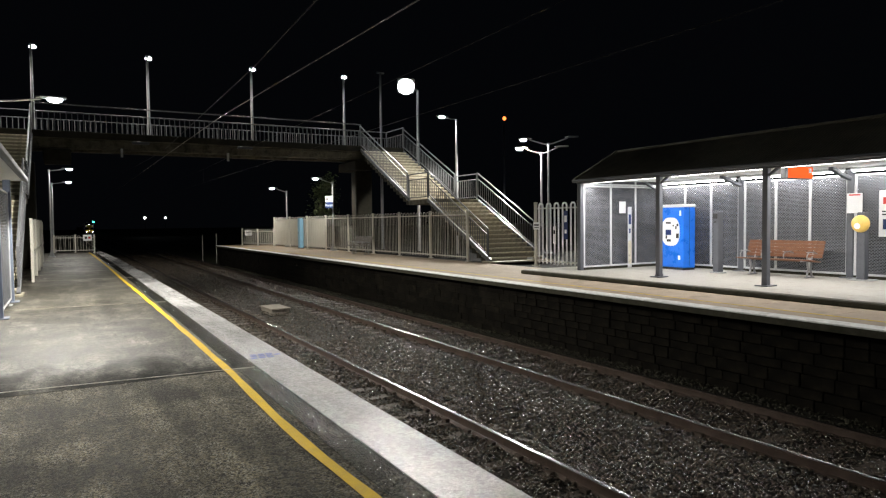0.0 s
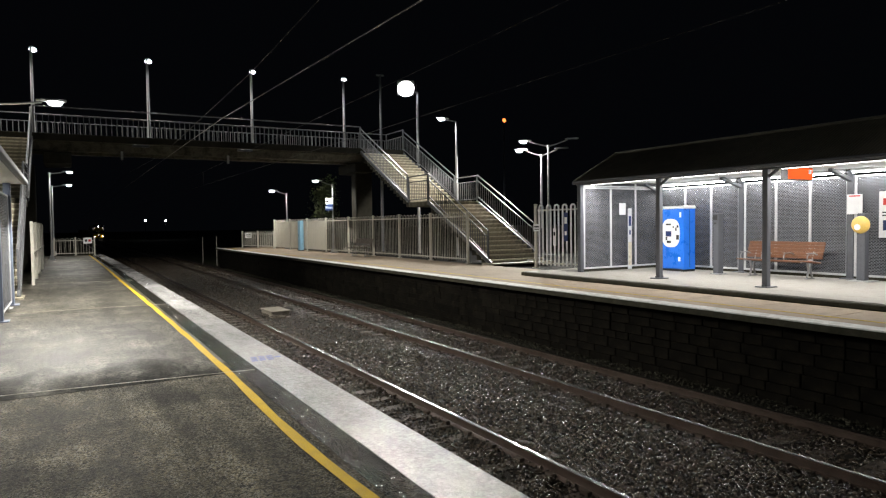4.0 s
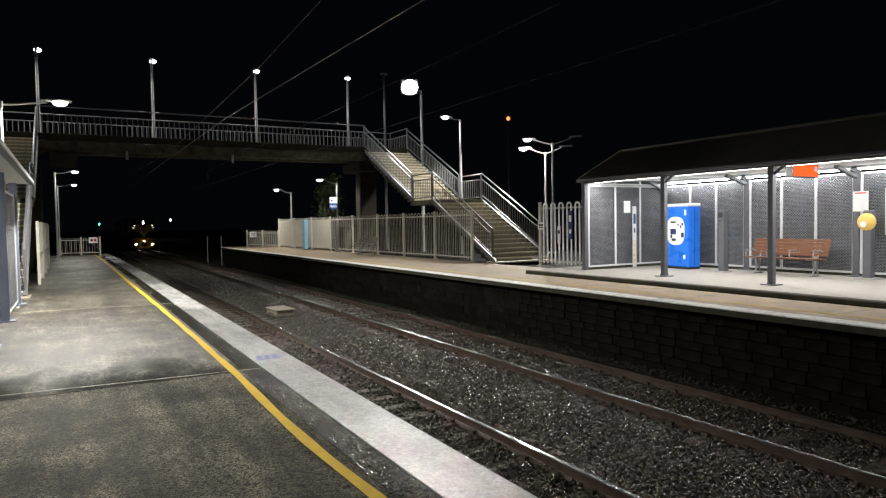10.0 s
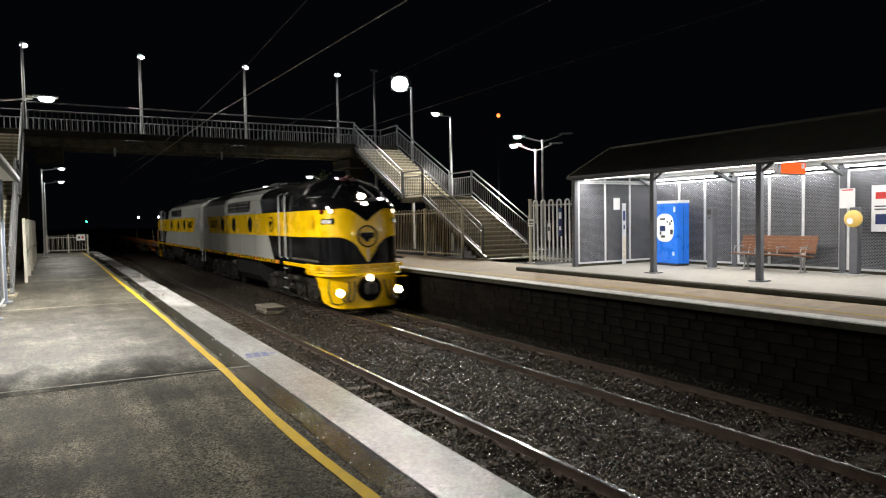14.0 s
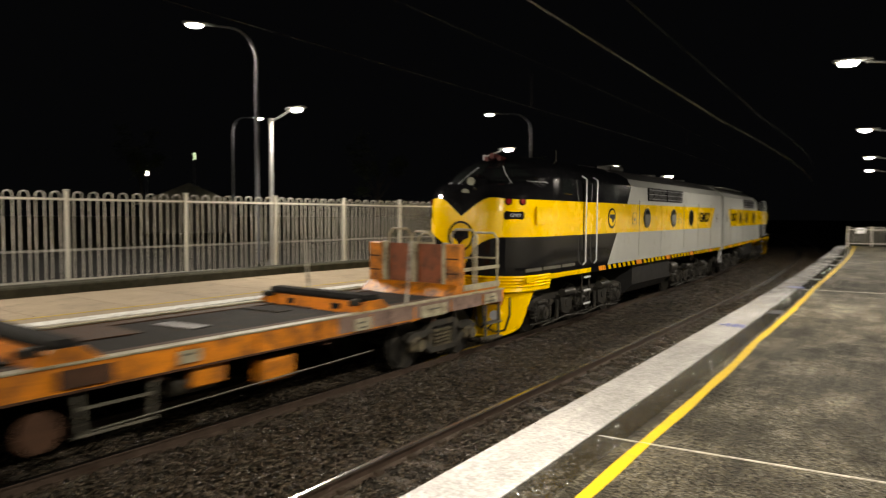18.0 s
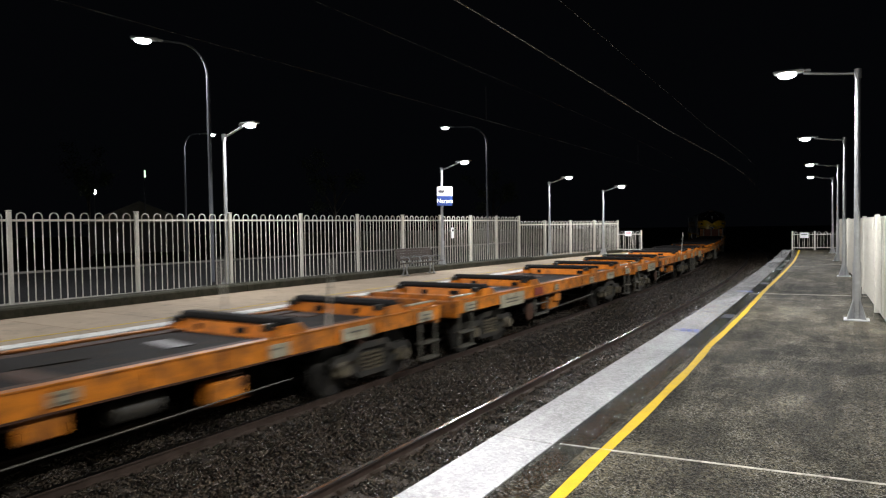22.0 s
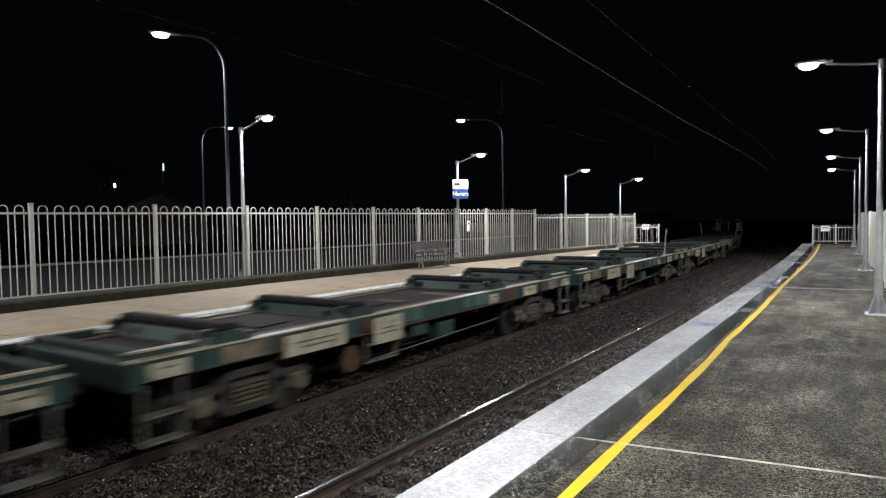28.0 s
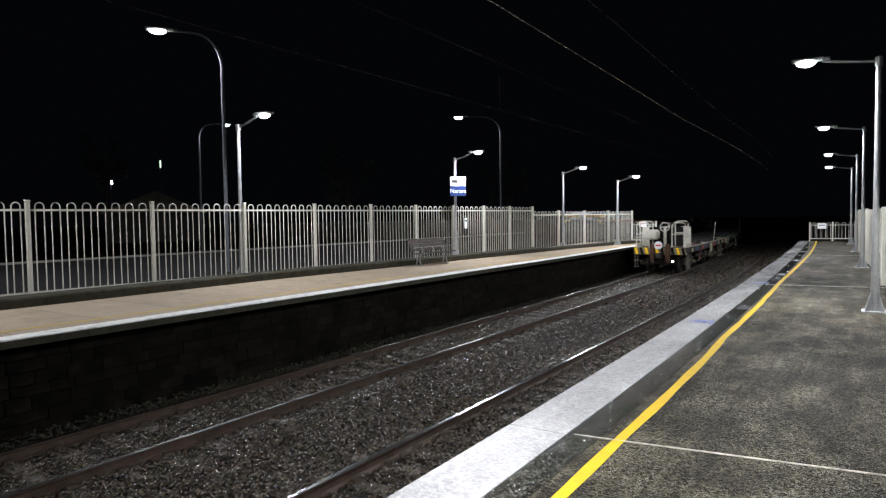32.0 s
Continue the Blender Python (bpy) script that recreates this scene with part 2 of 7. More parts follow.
M_SOFFIT = surface("white_corrugated_soffit", (0.74, 0.75, 0.74), 0.45, var=0.05, scale=3)
M_DECK = surface("bridge_concrete", (0.13, 0.12, 0.09), 0.7, var=0.4, scale=1.5, fine=40, bump=0.3, dirt=(0.03, 0.027, 0.02), dirt_amount=0.6, spec=0.15)
M_COLUMN = surface("dark_concrete", (0.035, 0.033, 0.026), 0.85, var=0.4, scale=1.5, bump=0.3, spec=0.15)
M_STEP = surface("worn_concrete_step", (0.36, 0.32, 0.24), 0.6, var=0.35, scale=6, dirt=(0.07, 0.06, 0.04), dirt_amount=0.4, per_object=0.3)
M_NOSING = surface("pale_step_nosing", (0.60, 0.55, 0.42), 0.5, var=0.2, scale=9, dirt=(0.25, 0.22, 0.16), dirt_amount=0.4)
M_WOOD = surface("red_brown_timber_slat", (0.17, 0.072, 0.035), 0.42, var=0.25, scale=3, fine=30, stretch=(6, 0.6, 6), bump=0.15)
M_WOOD_OLD = surface("weathered_grey_timber_slat", (0.075, 0.058, 0.048), 0.5, var=0.3, scale=3, fine=30, stretch=(6, 0.6, 6), bump=0.2)
M_BENCHLEG = surface("cast_grey_metal", (0.30, 0.30, 0.31), 0.4, metal=0.6)
M_BLUE = surface("bright_blue_enamel", (0.012, 0.16, 0.72), 0.3, var=0.08, scale=3, bump=0.02, coat=0.3)
M_WHITE = surface("white_enamel", (0.78, 0.79, 0.80), 0.35, var=0.04, scale=4, bump=0.02)
M_DARKP = surface("black_plastic", (0.02, 0.02, 0.022), 0.4, var=0.2, scale=8, bump=0.03)
M_ORANGE_SIGN = glow("lit_orange_sign", (1.0, 0.13, 0.03), 1.3)
M_YELLOWP = surface("yellow_plastic", (0.72, 0.49, 0.12), 0.35, var=0.06, scale=8, bump=0.02)
M_NAVY = surface("navy_sign_enamel", (0.012, 0.03, 0.12), 0.35, var=0.05, scale=5, bump=0.02)
M_RED = surface("red_print", (0.6, 0.03, 0.03), 0.4, var=0.05, scale=5, bump=0)
M_BARK = surface("dark_bark", (0.05, 0.04, 0.03), 0.9, var=0.4, scale=9, bump=0.6)
M_LEAF = surface("tree_leaf", (0.07, 0.095, 0.028), 0.5, var=0.3, scale=4, bump=0.1, per_island=0.6)
M_LED = glow("lit_lamp_lens", (0.86, 0.94, 1.0), 60.0)
M_LED_FAR = glow("far_lamp_lens", (0.9, 0.95, 1.0), 22.0)
M_SODIUM = glow("sodium_lens", (1.0, 0.22, 0.05), 3.0)
M_WIRE = surface("copper_wire", (0.25, 0.22, 0.2), 0.45, metal=0.6, bump=0)

# train
M_T_YELLOW = surface("locomotive_yellow", (0.93, 0.57, 0.004), 0.26, var=0.07, scale=1.2, bump=0.03, coat=0.4, dirt=(0.66, 0.40, 0.01), dirt_amount=0.12)
M_T_BLACK = surface("locomotive_black", (0.006, 0.006, 0.007), 0.1, var=0.3, scale=1.5, bump=0.015, coat=0.0, rough_var=0.04, spec=0.35)
M_T_GREY = surface("locomotive_grey", (0.42, 0.43, 0.41), 0.36, var=0.12, scale=0.9, bump=0.05, coat=0.15, dirt=(0.33, 0.33, 0.29), dirt_amount=0.3)
M_T_ROOF = surface("sooty_roof", (0.05, 0.05, 0.05), 0.5, var=0.4, scale=1.5)
M_T_ORANGE = surface("orange_reflector", (0.85, 0.28, 0.02), 0.3, var=0.05, bump=0)
M_T_UNDER = surface("greasy_running_gear", (0.022, 0.021, 0.019), 0.45, var=0.6, scale=6, metal=0.0, dirt=(0.075, 0.064, 0.047), dirt_amount=0.35, spec=0.25)
M_T_GLASS = surface("dark_cab_glass", (0.01, 0.012, 0.012), 0.06, var=0.1, bump=0, rough_var=0.02, coat=0.6)
M_T_GRILLE = surface("radiator_grille", (0.010, 0.010, 0.012), 0.3, metal=0.2, var=0.3)
M_T_LAMP = glow("headlight_lens", (1.0, 0.88, 0.72), 28.0)
M_T_MARK = glow("marker_lens", (1.0, 0.78, 0.5), 5.0)
M_T_REDLENS = surface("red_lens", (0.25, 0.01, 0.01), 0.2, bump=0)
M_W_ORANGE = surface("wagon_orange", (0.60, 0.185, 0.010), 0.5, var=0.35, scale=2.5, fine=40, bump=0.2, dirt=(0.088, 0.037, 0.0176), dirt_amount=0.7)
M_W_GREEN = surface("wagon_dull_green", (0.016, 0.042, 0.036), 0.55, var=0.3, scale=2.5, bump=0.2, dirt=(0.03, 0.027, 0.02), dirt_amount=0.6, spec=0.3)
M_W_BROWN = surface("wagon_faded_mauve", (0.21, 0.14, 0.115), 0.6, var=0.3, scale=2.5, bump=0.2, dirt=(0.07, 0.045, 0.035), dirt_amount=0.45, spec=0.3)
M_W_DECK = surface("wagon_deck", (0.015, 0.013, 0.012), 0.8, var=0.6, scale=2.0, fine=30, bump=0.3, dirt=(0.032, 0.019, 0.011), dirt_amount=0.45, spec=0.12)
M_W_WHITE = surface("wagon_white_panel", (0.38, 0.345, 0.245), 0.5, var=0.3, scale=4, dirt=(0.12, 0.085, 0.045), dirt_amount=0.6)
M_W_RUST = surface("wagon_rust", (0.06, 0.028, 0.016), 0.7, var=0.5, scale=4, bump=0.3, spec=0.25)
M_TUBE = glow("tube_and_lit_trim_glow", (0.97, 0.99, 1.0), 22.0)
M_TUBE_DIM = glow("dimmer_fluorescent_tube", (0.97, 0.99, 1.0), 5.0)
M_CABINET = surface("light_blue_cabinet", (0.26, 0.48, 0.66), 0.4, var=0.06, scale=3, bump=0.03)
M_NEARPOST = surface("blue_grey_painted_steel", (0.17, 0.20, 0.27), 0.45, var=0.12, scale=5)
M_HOUSE = surface("pale_weatherboard", (0.10, 0.097, 0.09), 0.7, var=0.15, scale=2, spec=0.2)
M_GREENSIG = glow("green_signal_lens", (0.05, 1.0, 0.6), 10.0)
M_DIMLAMP = glow("dim_lamp_lens", (0.7, 1.0, 0.75), 1.5)
M_W_CREAM = surface("dirty_cream_wagon_paint", (0.17, 0.14, 0.085), 0.6, var=0.35, scale=3, bump=0.2, dirt=(0.07, 0.04, 0.022), dirt_amount=0.75)
M_WIRE_DIM = surface("dull_wire", (0.07, 0.065, 0.06), 0.7, metal=0.2, bump=0)


# ---- mesh building ----
class Shape:
    """Collects boxes, tubes and sheets into one mesh, with a material for each piece."""

    def __init__(self):
        self.v, self.f, self.m, self.smooth = [], [], [], []

    def add(self, verts, faces, mat=0, smooth=False):
        o = len(self.v)
        self.v.extend(tuple(p) for p in verts)
        for f in faces:
            self.f.append(tuple(o + i for i in f))
            self.m.append(mat)
            self.smooth.append(smooth)
        return self

    def box(self, c, s, mat=0, ch=0.0, m=None):
        """A box of size s round c; ch: chamfer of its edges; m: a matrix laid over it."""
        hx, hy, hz = s[0] / 2, s[1] / 2, s[2] / 2
        ch = min(ch, hx * 0.9, hy * 0.9, hz * 0.9)
        if ch <= 0:
            vs = [(x, y, z) for x in (-hx, hx) for y in (-hy, hy) for z in (-hz, hz)]
            fs = [(0, 1, 3, 2), (4, 6, 7, 5), (0, 4, 5, 1), (2, 3, 7, 6), (0, 2, 6, 4), (1, 5, 7, 3)]
        else:
            vs, idx = [], {}
            for sx in (-1, 1):
                for sy in (-1, 1):
                    for sz in (-1, 1):
                        for a in range(3):
                            k = [hx - ch, hy - ch, hz - ch]
                            k[a] += ch
                            idx[(sx, sy, sz, a)] = len(vs)
                            vs.append((sx * k[0], sy * k[1], sz * k[2]))
            fs = []
            for sx in (-1, 1):
                for sy in (-1, 1):
                    for sz in (-1, 1):
                        t = [idx[(sx, sy, sz, a)] for a in range(3)]
                        fs.append(t if sx * sy * sz > 0 else t[::-1])
            ring = [(-1, -1), (1, -1), (1, 1), (-1, 1)]
            for s1 in (-1, 1):
                q = [idx[(s1, a, b, 0)] for a, b in ring]
                fs.append(q if s1 > 0 else q[::-1])
                q = [idx[(a, s1, b, 1)] for a, b in ring]
                fs.append(q[::-1] if s1 > 0 else q)
                q = [idx[(a, b, s1, 2)] for a, b in ring]
                fs.append(q if s1 > 0 else q[::-1])
            for a in (-1, 1):
                for b in (-1, 1):
                    for q, flip in (([idx[(a, b, -1, 0)], idx[(a, b, 1, 0)], idx[(a, b, 1, 1)], idx[(a, b, -1, 1)]], a * b < 0),
                                    ([idx[(a, -1, b, 0)], idx[(a, 1, b, 0)], idx[(a, 1, b, 2)], idx[(a, -1, b, 2)]], a * b > 0),
                                    ([idx[(-1, a, b, 1)], idx[(1, a, b, 1)], idx[(1, a, b, 2)], idx[(-1, a, b, 2)]], a * b < 0)):
                        fs.append(q if flip else q[::-1])
        M = Matrix.Translation(c)
        if m is not None:
            M = M @ m
        return self.add([M @ Vector(p) for p in vs], fs, mat)

    def tube(self, pts, r, n=8, mat=0, caps=True, r2=None):
        """A round bar through the points, from radius r to r2."""
        pts = [Vector(p) for p in pts]
        up = Vector((0, 0, 1))
        vs, k = [], len(pts)
        last = None
        for i, p in enumerate(pts):
            d = (pts[min(i + 1, k - 1)] - pts[max(i - 1, 0)]).normalized()
            a = last - d * last.dot(d) if last else (up if abs(d.z) < 0.95 else Vector((1, 0, 0))).cross(d)
            a.normalize()
            last = a
            b = d.cross(a)
            rr = r if r2 is None else r + (r2 - r) * i / max(1, k - 1)
            for j in range(n):
                w = 2 * math.pi * j / n
                vs.append(p + (a * math.cos(w) + b * math.sin(w)) * rr)
        fs = [(i * n + j, i * n + (j + 1) % n, (i + 1) * n + (j + 1) % n, (i + 1) * n + j) for i in range(k - 1) for j in range(n)]
        self.add(vs, fs, mat, n > 5)
        if caps:
            self.add(vs[:n], [tuple(range(n))[::-1]], mat)
            self.add(vs[-n:], [tuple(range(n))], mat)
        return self

    def disc(self, c, axis, r, h, n=20, mat=0, r2=None):
        """A drum of height h along axis ('x', 'y' or 'z'), its middle at c."""
        d = {"x": Vector((1, 0, 0)), "y": Vector((0, 1, 0)), "z": Vector((0, 0, 1))}[axis] * (h / 2)
        return self.tube([Vector(c) - d, Vector(c) + d], r, n, mat, True, r2)

    def prism(self, outline, axis, a, b, mat=0, mats=None, smooth=False):
        """An outline of 2D points drawn out along axis from a to b. Axis x: (y, z); y: (x, z); z: (x, y)."""
        def at(p, w):
            return {"x": (w, p[0], p[1]), "y": (p[0], w, p[1]), "z": (p[0], p[1], w)}[axis]
        n = len(outline)
        vs = [at(p, a) for p in outline] + [at(p, b) for p in outline]
        self.add(vs, [(i, (i + 1) % n, n + (i + 1) % n, n + i) for i in range(n)], mat, smooth)
        return self.add(vs, [tuple(range(n))[::-1], tuple(range(n, 2 * n))], mat)

    def mesh(self, name, mats):
        me = bpy.data.meshes.new(name)
        me.from_pydata([tuple(p) for p in self.v], [], self.f)
        for k in mats if isinstance(mats, (list, tuple)) else [mats]:
            me.materials.append(k)
        me.polygons.foreach_set("material_index", self.m)
        me.polygons.foreach_set("use_smooth", self.smooth)
        bm = bmesh.new()
        bm.from_mesh(me)
        bmesh.ops.recalc_face_normals(bm, faces=bm.faces)
        bm.to_mesh(me)
        bm.free()
        return me


def part(name, shape, mats, parent, label="", at=None):
    """One mesh object under a thing or a part."""
    data = shape.mesh(name, mats) if isinstance(shape, Shape) else shape
    ob = new(name, data)
    ob.parent = parent
    if at is not None:
        ob.matrix_basis = at
    if label:
        ob["label"] = label
    return ob


def thing(name, label, category, group="", at=None, kind=""):
    """An Empty at the base of a thing, to carry its parts."""
    ob = new(name)
    ob.empty_display_size = 0.2
    if at is not None:
        ob.matrix_basis = at
    return tagged(ob, label, category, group, kind)


def solid(name, shape, mats, label, category="", kind="structure", group=""):
    return tagged(new(name, shape.mesh(name, mats)), label, category, group, kind)


def lettering(name, body, size, at, mat, parent, depth=0.004, align="CENTER", bold=0.0, wide=0.0):
    c = bpy.data.curves.new(name, "FONT")
    c.body, c.size, c.extrude, c.align_x, c.align_y = body, size, depth, align, "CENTER"
    c.offset = size * bold
    tmp = bpy.data.objects.new(name, c)
    scene.collection.objects.link(tmp)
    me = bpy.data.meshes.new_from_object(tmp.evaluated_get(bpy.context.evaluated_depsgraph_get()))
    bpy.data.objects.remove(tmp)
    if wide:
        xs_ = [v.co.x for v in me.vertices]
        me.transform(Matrix.Diagonal((wide / (max(xs_) - min(xs_)), 1, 1, 1)))
    me.materials.clear()
    me.materials.append(mat)
    return part(name, me, None, parent, at=at)


def strip(path_x, z_bottom, z_top, width, y0, y1, step=4.0, path=bend):
    """A long bar of box section that follows the track, its left side at path_x."""
    s = Shape()
    n = max(1, math.ceil(abs(y1 - y0) / step))
    vs = []
    for i in range(n + 1):
        y = y0 + (y1 - y0) * i / n
        for x, z in ((path_x, z_bottom), (path_x + width, z_bottom), (path_x + width, z_top), (path_x, z_top)):
            bx, by, _ = path(x, y)
            vs.append((bx, by, z))
    fs = [(i * 4 + j, i * 4 + (j + 1) % 4, (i + 1) * 4 + (j + 1) % 4, (i + 1) * 4 + j) for i in range(n) for j in range(4)]
    s.add(vs, fs + [(0, 1, 2, 3), (n * 4 + 3, n * 4 + 2, n * 4 + 1, n * 4)])
    return s


# ---- ground ----
g = Shape()
xs = [-600, -120, -40, -14, 26, 40, 120, 600]
ys = [-700, -200, -80, 0, 80, 200, 400, 700]
g.add([(x, y, -1.3 if abs(x) < 600 else -1.6) for y in ys for x in xs],
      [(j * 8 + i, j * 8 + i + 1, j * 8 + i + 9, j * 8 + i + 8) for j in range(7) for i in range(7)])
solid("ground", g, M_GROUND, "dark unlit grassy ground at night", "ground")

bed = Shape()
prof = [(2.72, -1.30), (2.74, -1.21), (3.0, -1.20), (5.55, -1.20), (6.1, -1.27), (6.7, -1.25), (7.1, -1.20), (9.75, -1.20), (10.2, -1.28), (10.7, -1.3)]
ny = 90
vs = []
for j in range(ny + 1):
    y = -160 + 500 * j / ny
    for x, z in prof:
        bx, by, _ = bend(x, y)
        vs.append((bx, by, z))
k = len(prof)
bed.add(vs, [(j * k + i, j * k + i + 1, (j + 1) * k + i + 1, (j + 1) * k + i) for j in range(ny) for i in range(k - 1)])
solid("track_bed", bed, M_BALLAST, "ballast bed under two railway tracks, darkened as shade between stones", "ballast")


def rail_mesh(name, x0, y0, y1):
    """A flat-bottomed rail: foot, web and head, the head's top polished."""
    out = [(-0.07, -0.16), (0.07, -0.16), (0.07, -0.148), (0.012, -0.125), (0.012, -0.04), (0.036, -0.03), (0.036, -0.006), (0.026, 0.0),
           (-0.026, 0.0), (-0.036, -0.006), (-0.036, -0.03), (-0.012, -0.04), (-0.012, -0.125), (-0.07, -0.148)]
    s = Shape()
    n = int((y1 - y0) / 4)
    kk = len(out)
    vs = []
    for i in range(n + 1):
        y = y0 + (y1 - y0) * i / n
        for dx, dz in out:
            bx, by, _ = bend(x0 + dx, y)
            vs.append((bx, by, RAIL_Z + dz))
    for i in range(n):
        for j in range(kk):
            top = j in (6, 7, 8)
            s.add([], [])
            s.f.append((i * kk + j, i * kk + (j + 1) % kk, (i + 1) * kk + (j + 1) % kk, (i + 1) * kk + j))
            s.m.append(1 if top else 0)
            s.smooth.append(False)
    s.v = vs
    return s.mesh(name, [M_RAIL, M_RAIL_TOP])


sleeper_mesh = Shape().box((0, 0, 0), (2.5, 0.24, 0.12), 0, 0.015).mesh("sleeper", M_SLEEPER)
clip_shape = Shape()
for nx, xc, rails in (("near", TRACK_N, (RAIL_0, RAIL_1)), ("far", TRACK_F, (RAIL_2, RAIL_3))):
    tr = thing("railway_track", "%s railway track of rusty rails with polished heads on sleepers" % nx, "railway track", kind="structure")
    for xr in rails:
        part("rail", rail_mesh("rail", xr, -150.0, 330.0), None, tr)
    i = 0
    y = -46.0
    while y < 60:
        bx, by, a = bend(xc, y)
        part("sleeper", sleeper_mesh, None, tr, at=pose(bx, by, RAIL_Z - 0.215, 0, 0, math.degrees(a)))
        for xr in rails:
            cx, cy, _ = bend(xr, y)
            clip_shape.box((cx + 0.085, cy, RAIL_Z - 0.13), (0.07, 0.11, 0.05))
            clip_shape.box((cx - 0.085, cy, RAIL_Z - 0.13), (0.07, 0.11, 0.05))
        y += 0.62
solid("rail_clip", clip_shape, M_CLIP, "small rusty clips that hold the rails to the sleepers", "rail clips", kind="stuff")

# loose stones, thickest where the camera stands nearest
rng = np.random.default_rng(5)


def stone_field(name, count, xr, yr, z, size, label, mat=None):
    base = np.array([(1, 0, 0), (-1, 0, 0), (0, 1, 0), (0, -1, 0), (0, 0, 1), (0, 0, -1)], float)
    tris = np.array([(0, 2, 4), (2, 1, 4), (1, 3, 4), (3, 0, 4), (2, 0, 5), (1, 2, 5), (3, 1, 5), (0, 3, 5)])
    c = np.stack([rng.uniform(*xr, count), rng.uniform(*yr, count), np.zeros(count)], 1)
    c[:, 2] = z + rng.uniform(-0.012, 0.03, count) + 0.012 * np.sin(c[:, 0] * 3.1 + c[:, 1] * 0.9)
    s = rng.uniform(*size, (count, 1, 1)) * rng.uniform(0.55, 1.3, (count, 6, 1)) * np.array([1.0, 0.8, 0.5])
    v = base[None] * s
    v += rng.normal(0, 0.16, v.shape) * s
    a, b2 = rng.uniform(0, 6.28, count), rng.uniform(-0.7, 0.7, count)
    ca, sa, cb, sb = np.cos(a)[:, None], np.sin(a)[:, None], np.cos(b2)[:, None], np.sin(b2)[:, None]
    x, yy, zz = v[..., 0], v[..., 1], v[..., 2]
    x, zz = x * cb + zz * sb, -x * sb + zz * cb
    x, yy = x * ca - yy * sa, x * sa + yy * ca
    turn = np.where(c[:, 1] < CURVE_Y, (CURVE_Y - c[:, 1]) / CURVE_R, 0.0)
    rad = CURVE_R - c[:, 0]
    on = c[:, 1] < CURVE_Y
    c[:, 0], c[:, 1] = np.where(on, CURVE_R - rad * np.cos(turn), c[:, 0]), np.where(on, CURVE_Y - rad * np.sin(turn), c[:, 1])
    v = np.stack([x, yy, zz], 2) + c[:, None]
    me = bpy.data.meshes.new(name)
    me.vertices.add(count * 6)
    me.vertices.foreach_set("co", v.reshape(-1))
    f = (tris[None] + 6 * np.arange(count)[:, None, None]).reshape(-1)
    nf = count * 8
    me.loops.add(nf * 3)
    me.loops.foreach_set("vertex_index", f.astype(np.int32))
    me.polygons.add(nf)
    me.polygons.foreach_set("loop_start", np.arange(nf, dtype=np.int32) * 3)
    me.update(calc_edges=True)
    me.materials.append(mat or M_STONE)
    return tagged(new(name, me), label, "ballast stones", kind="stuff")


DENSE = [((5.1, 7.66), (-14, 16), 66000), ((3.5, 5.0), (-20, 20), 30000), ((7.74, 9.16), (-18, 20), 32000),
         ((2.8, 9.16), (16, 44), 24000), ((2.8, 9.16), (-22, -14), 9000), ((2.8, 9.3), (-40, -22), 16000), ((2.8, 9.3), (-75, -40), 16000), ((2.8, 9.3), (44, 75), 12000)]
for xr, yr, cnt in DENSE:
    far = yr[0] >= 44 or yr[1] <= -22
    stone_field("ballast_stones", cnt, xr, yr, -1.185, (0.04, 0.08) if far else (0.016, 0.044), "wet grey and brown ballast stones between the rails")
# gravel beside the wall, darker than the ballast
stone_field("verge_gravel", 22000, (9.24, 10.3), (-40, 50), -1.22, (0.02, 0.05), "dark gravel and weeds along the platform wall", M_STONE_DARK)

M_PIT = surface("weathered_pit_concrete", (0.2, 0.18, 0.15), 0.75, var=0.3, scale=5, dirt=(0.08, 0.07, 0.05), dirt_amount=0.4, spec=0.2)
box = Shape().box((0, 0, 0.09), (0.62, 1.15, 0.2), 0, 0.02).box((0, 0, 0.21), (0.7, 1.25, 0.05), 0, 0.012)
tagged(new("cable_pit", box.mesh("cable_pit", M_PIT)), "pale concrete cable pit lid lying between the tracks", "cable pit").matrix_world = pose(6.25, 22.6, -1.24, 0, 0, 3)

# ---- near platform ----
NP0, NP1 = -50.5, 53.5
plat = strip(-16.0, -1.3, 0.0, 16.0 + COPING_N, NP0, NP1, 2.0, bend_near)
near_plat = solid("platform_near", plat, M_ASPHALT, "wet dark asphalt platform with worn pale patches", "platform")
part("asphalt_bay", strip(-16.0, -0.02, 0.003, 16.0 + 1.86, 8.57, NP1, 2.0, bend_near), M_ASPHALT_PALE, near_plat, "paler worn wet asphalt bay, lamp glare partly in its colour")
part("drainage_strip", strip(1.86, -0.02, 0.0036, COPING_N - 1.862, NP0, NP1, 2.0, bend_near), M_ASPHALT_WET, near_plat, "soaked dark asphalt strip beside the coping")
part("platform_wall", strip(2.35, -1.3, -0.16, 0.12, NP0, NP1, 2.0, bend_near), M_BLOCK, near_plat, "near-black masonry wall under the coping")
joints = [NP0, -33.0, -19.0, -5.2, 8.55, 17.2, 26.0, 35.0, 44.0, NP1]
for a, b in zip(joints[:-1], joints[1:]):
    part("coping_slab", strip(COPING_N + 0.004, -0.16, 0.006, EDGE_N - COPING_N - 0.004, a + 0.008, b - 0.008, 2.0, bend_near), M_COPING, near_plat, "pale wet concrete edge slab")
for yj in joints[1:-1]:
    tilt = Matrix.Rotation(-0.086 if yj > 0 else 0.13, 4, "Z")
    s = Shape().box((bend_near(-0.95, yj)[0], bend_near(-0.95, yj)[1] + (0.3 if yj > 0 else -0.42), 0.001), (6.1, 0.016, 0.014), 0, 0, tilt)
    part("paving_joint", s, M_JOINT, near_plat, "pale sealed joint across the asphalt")
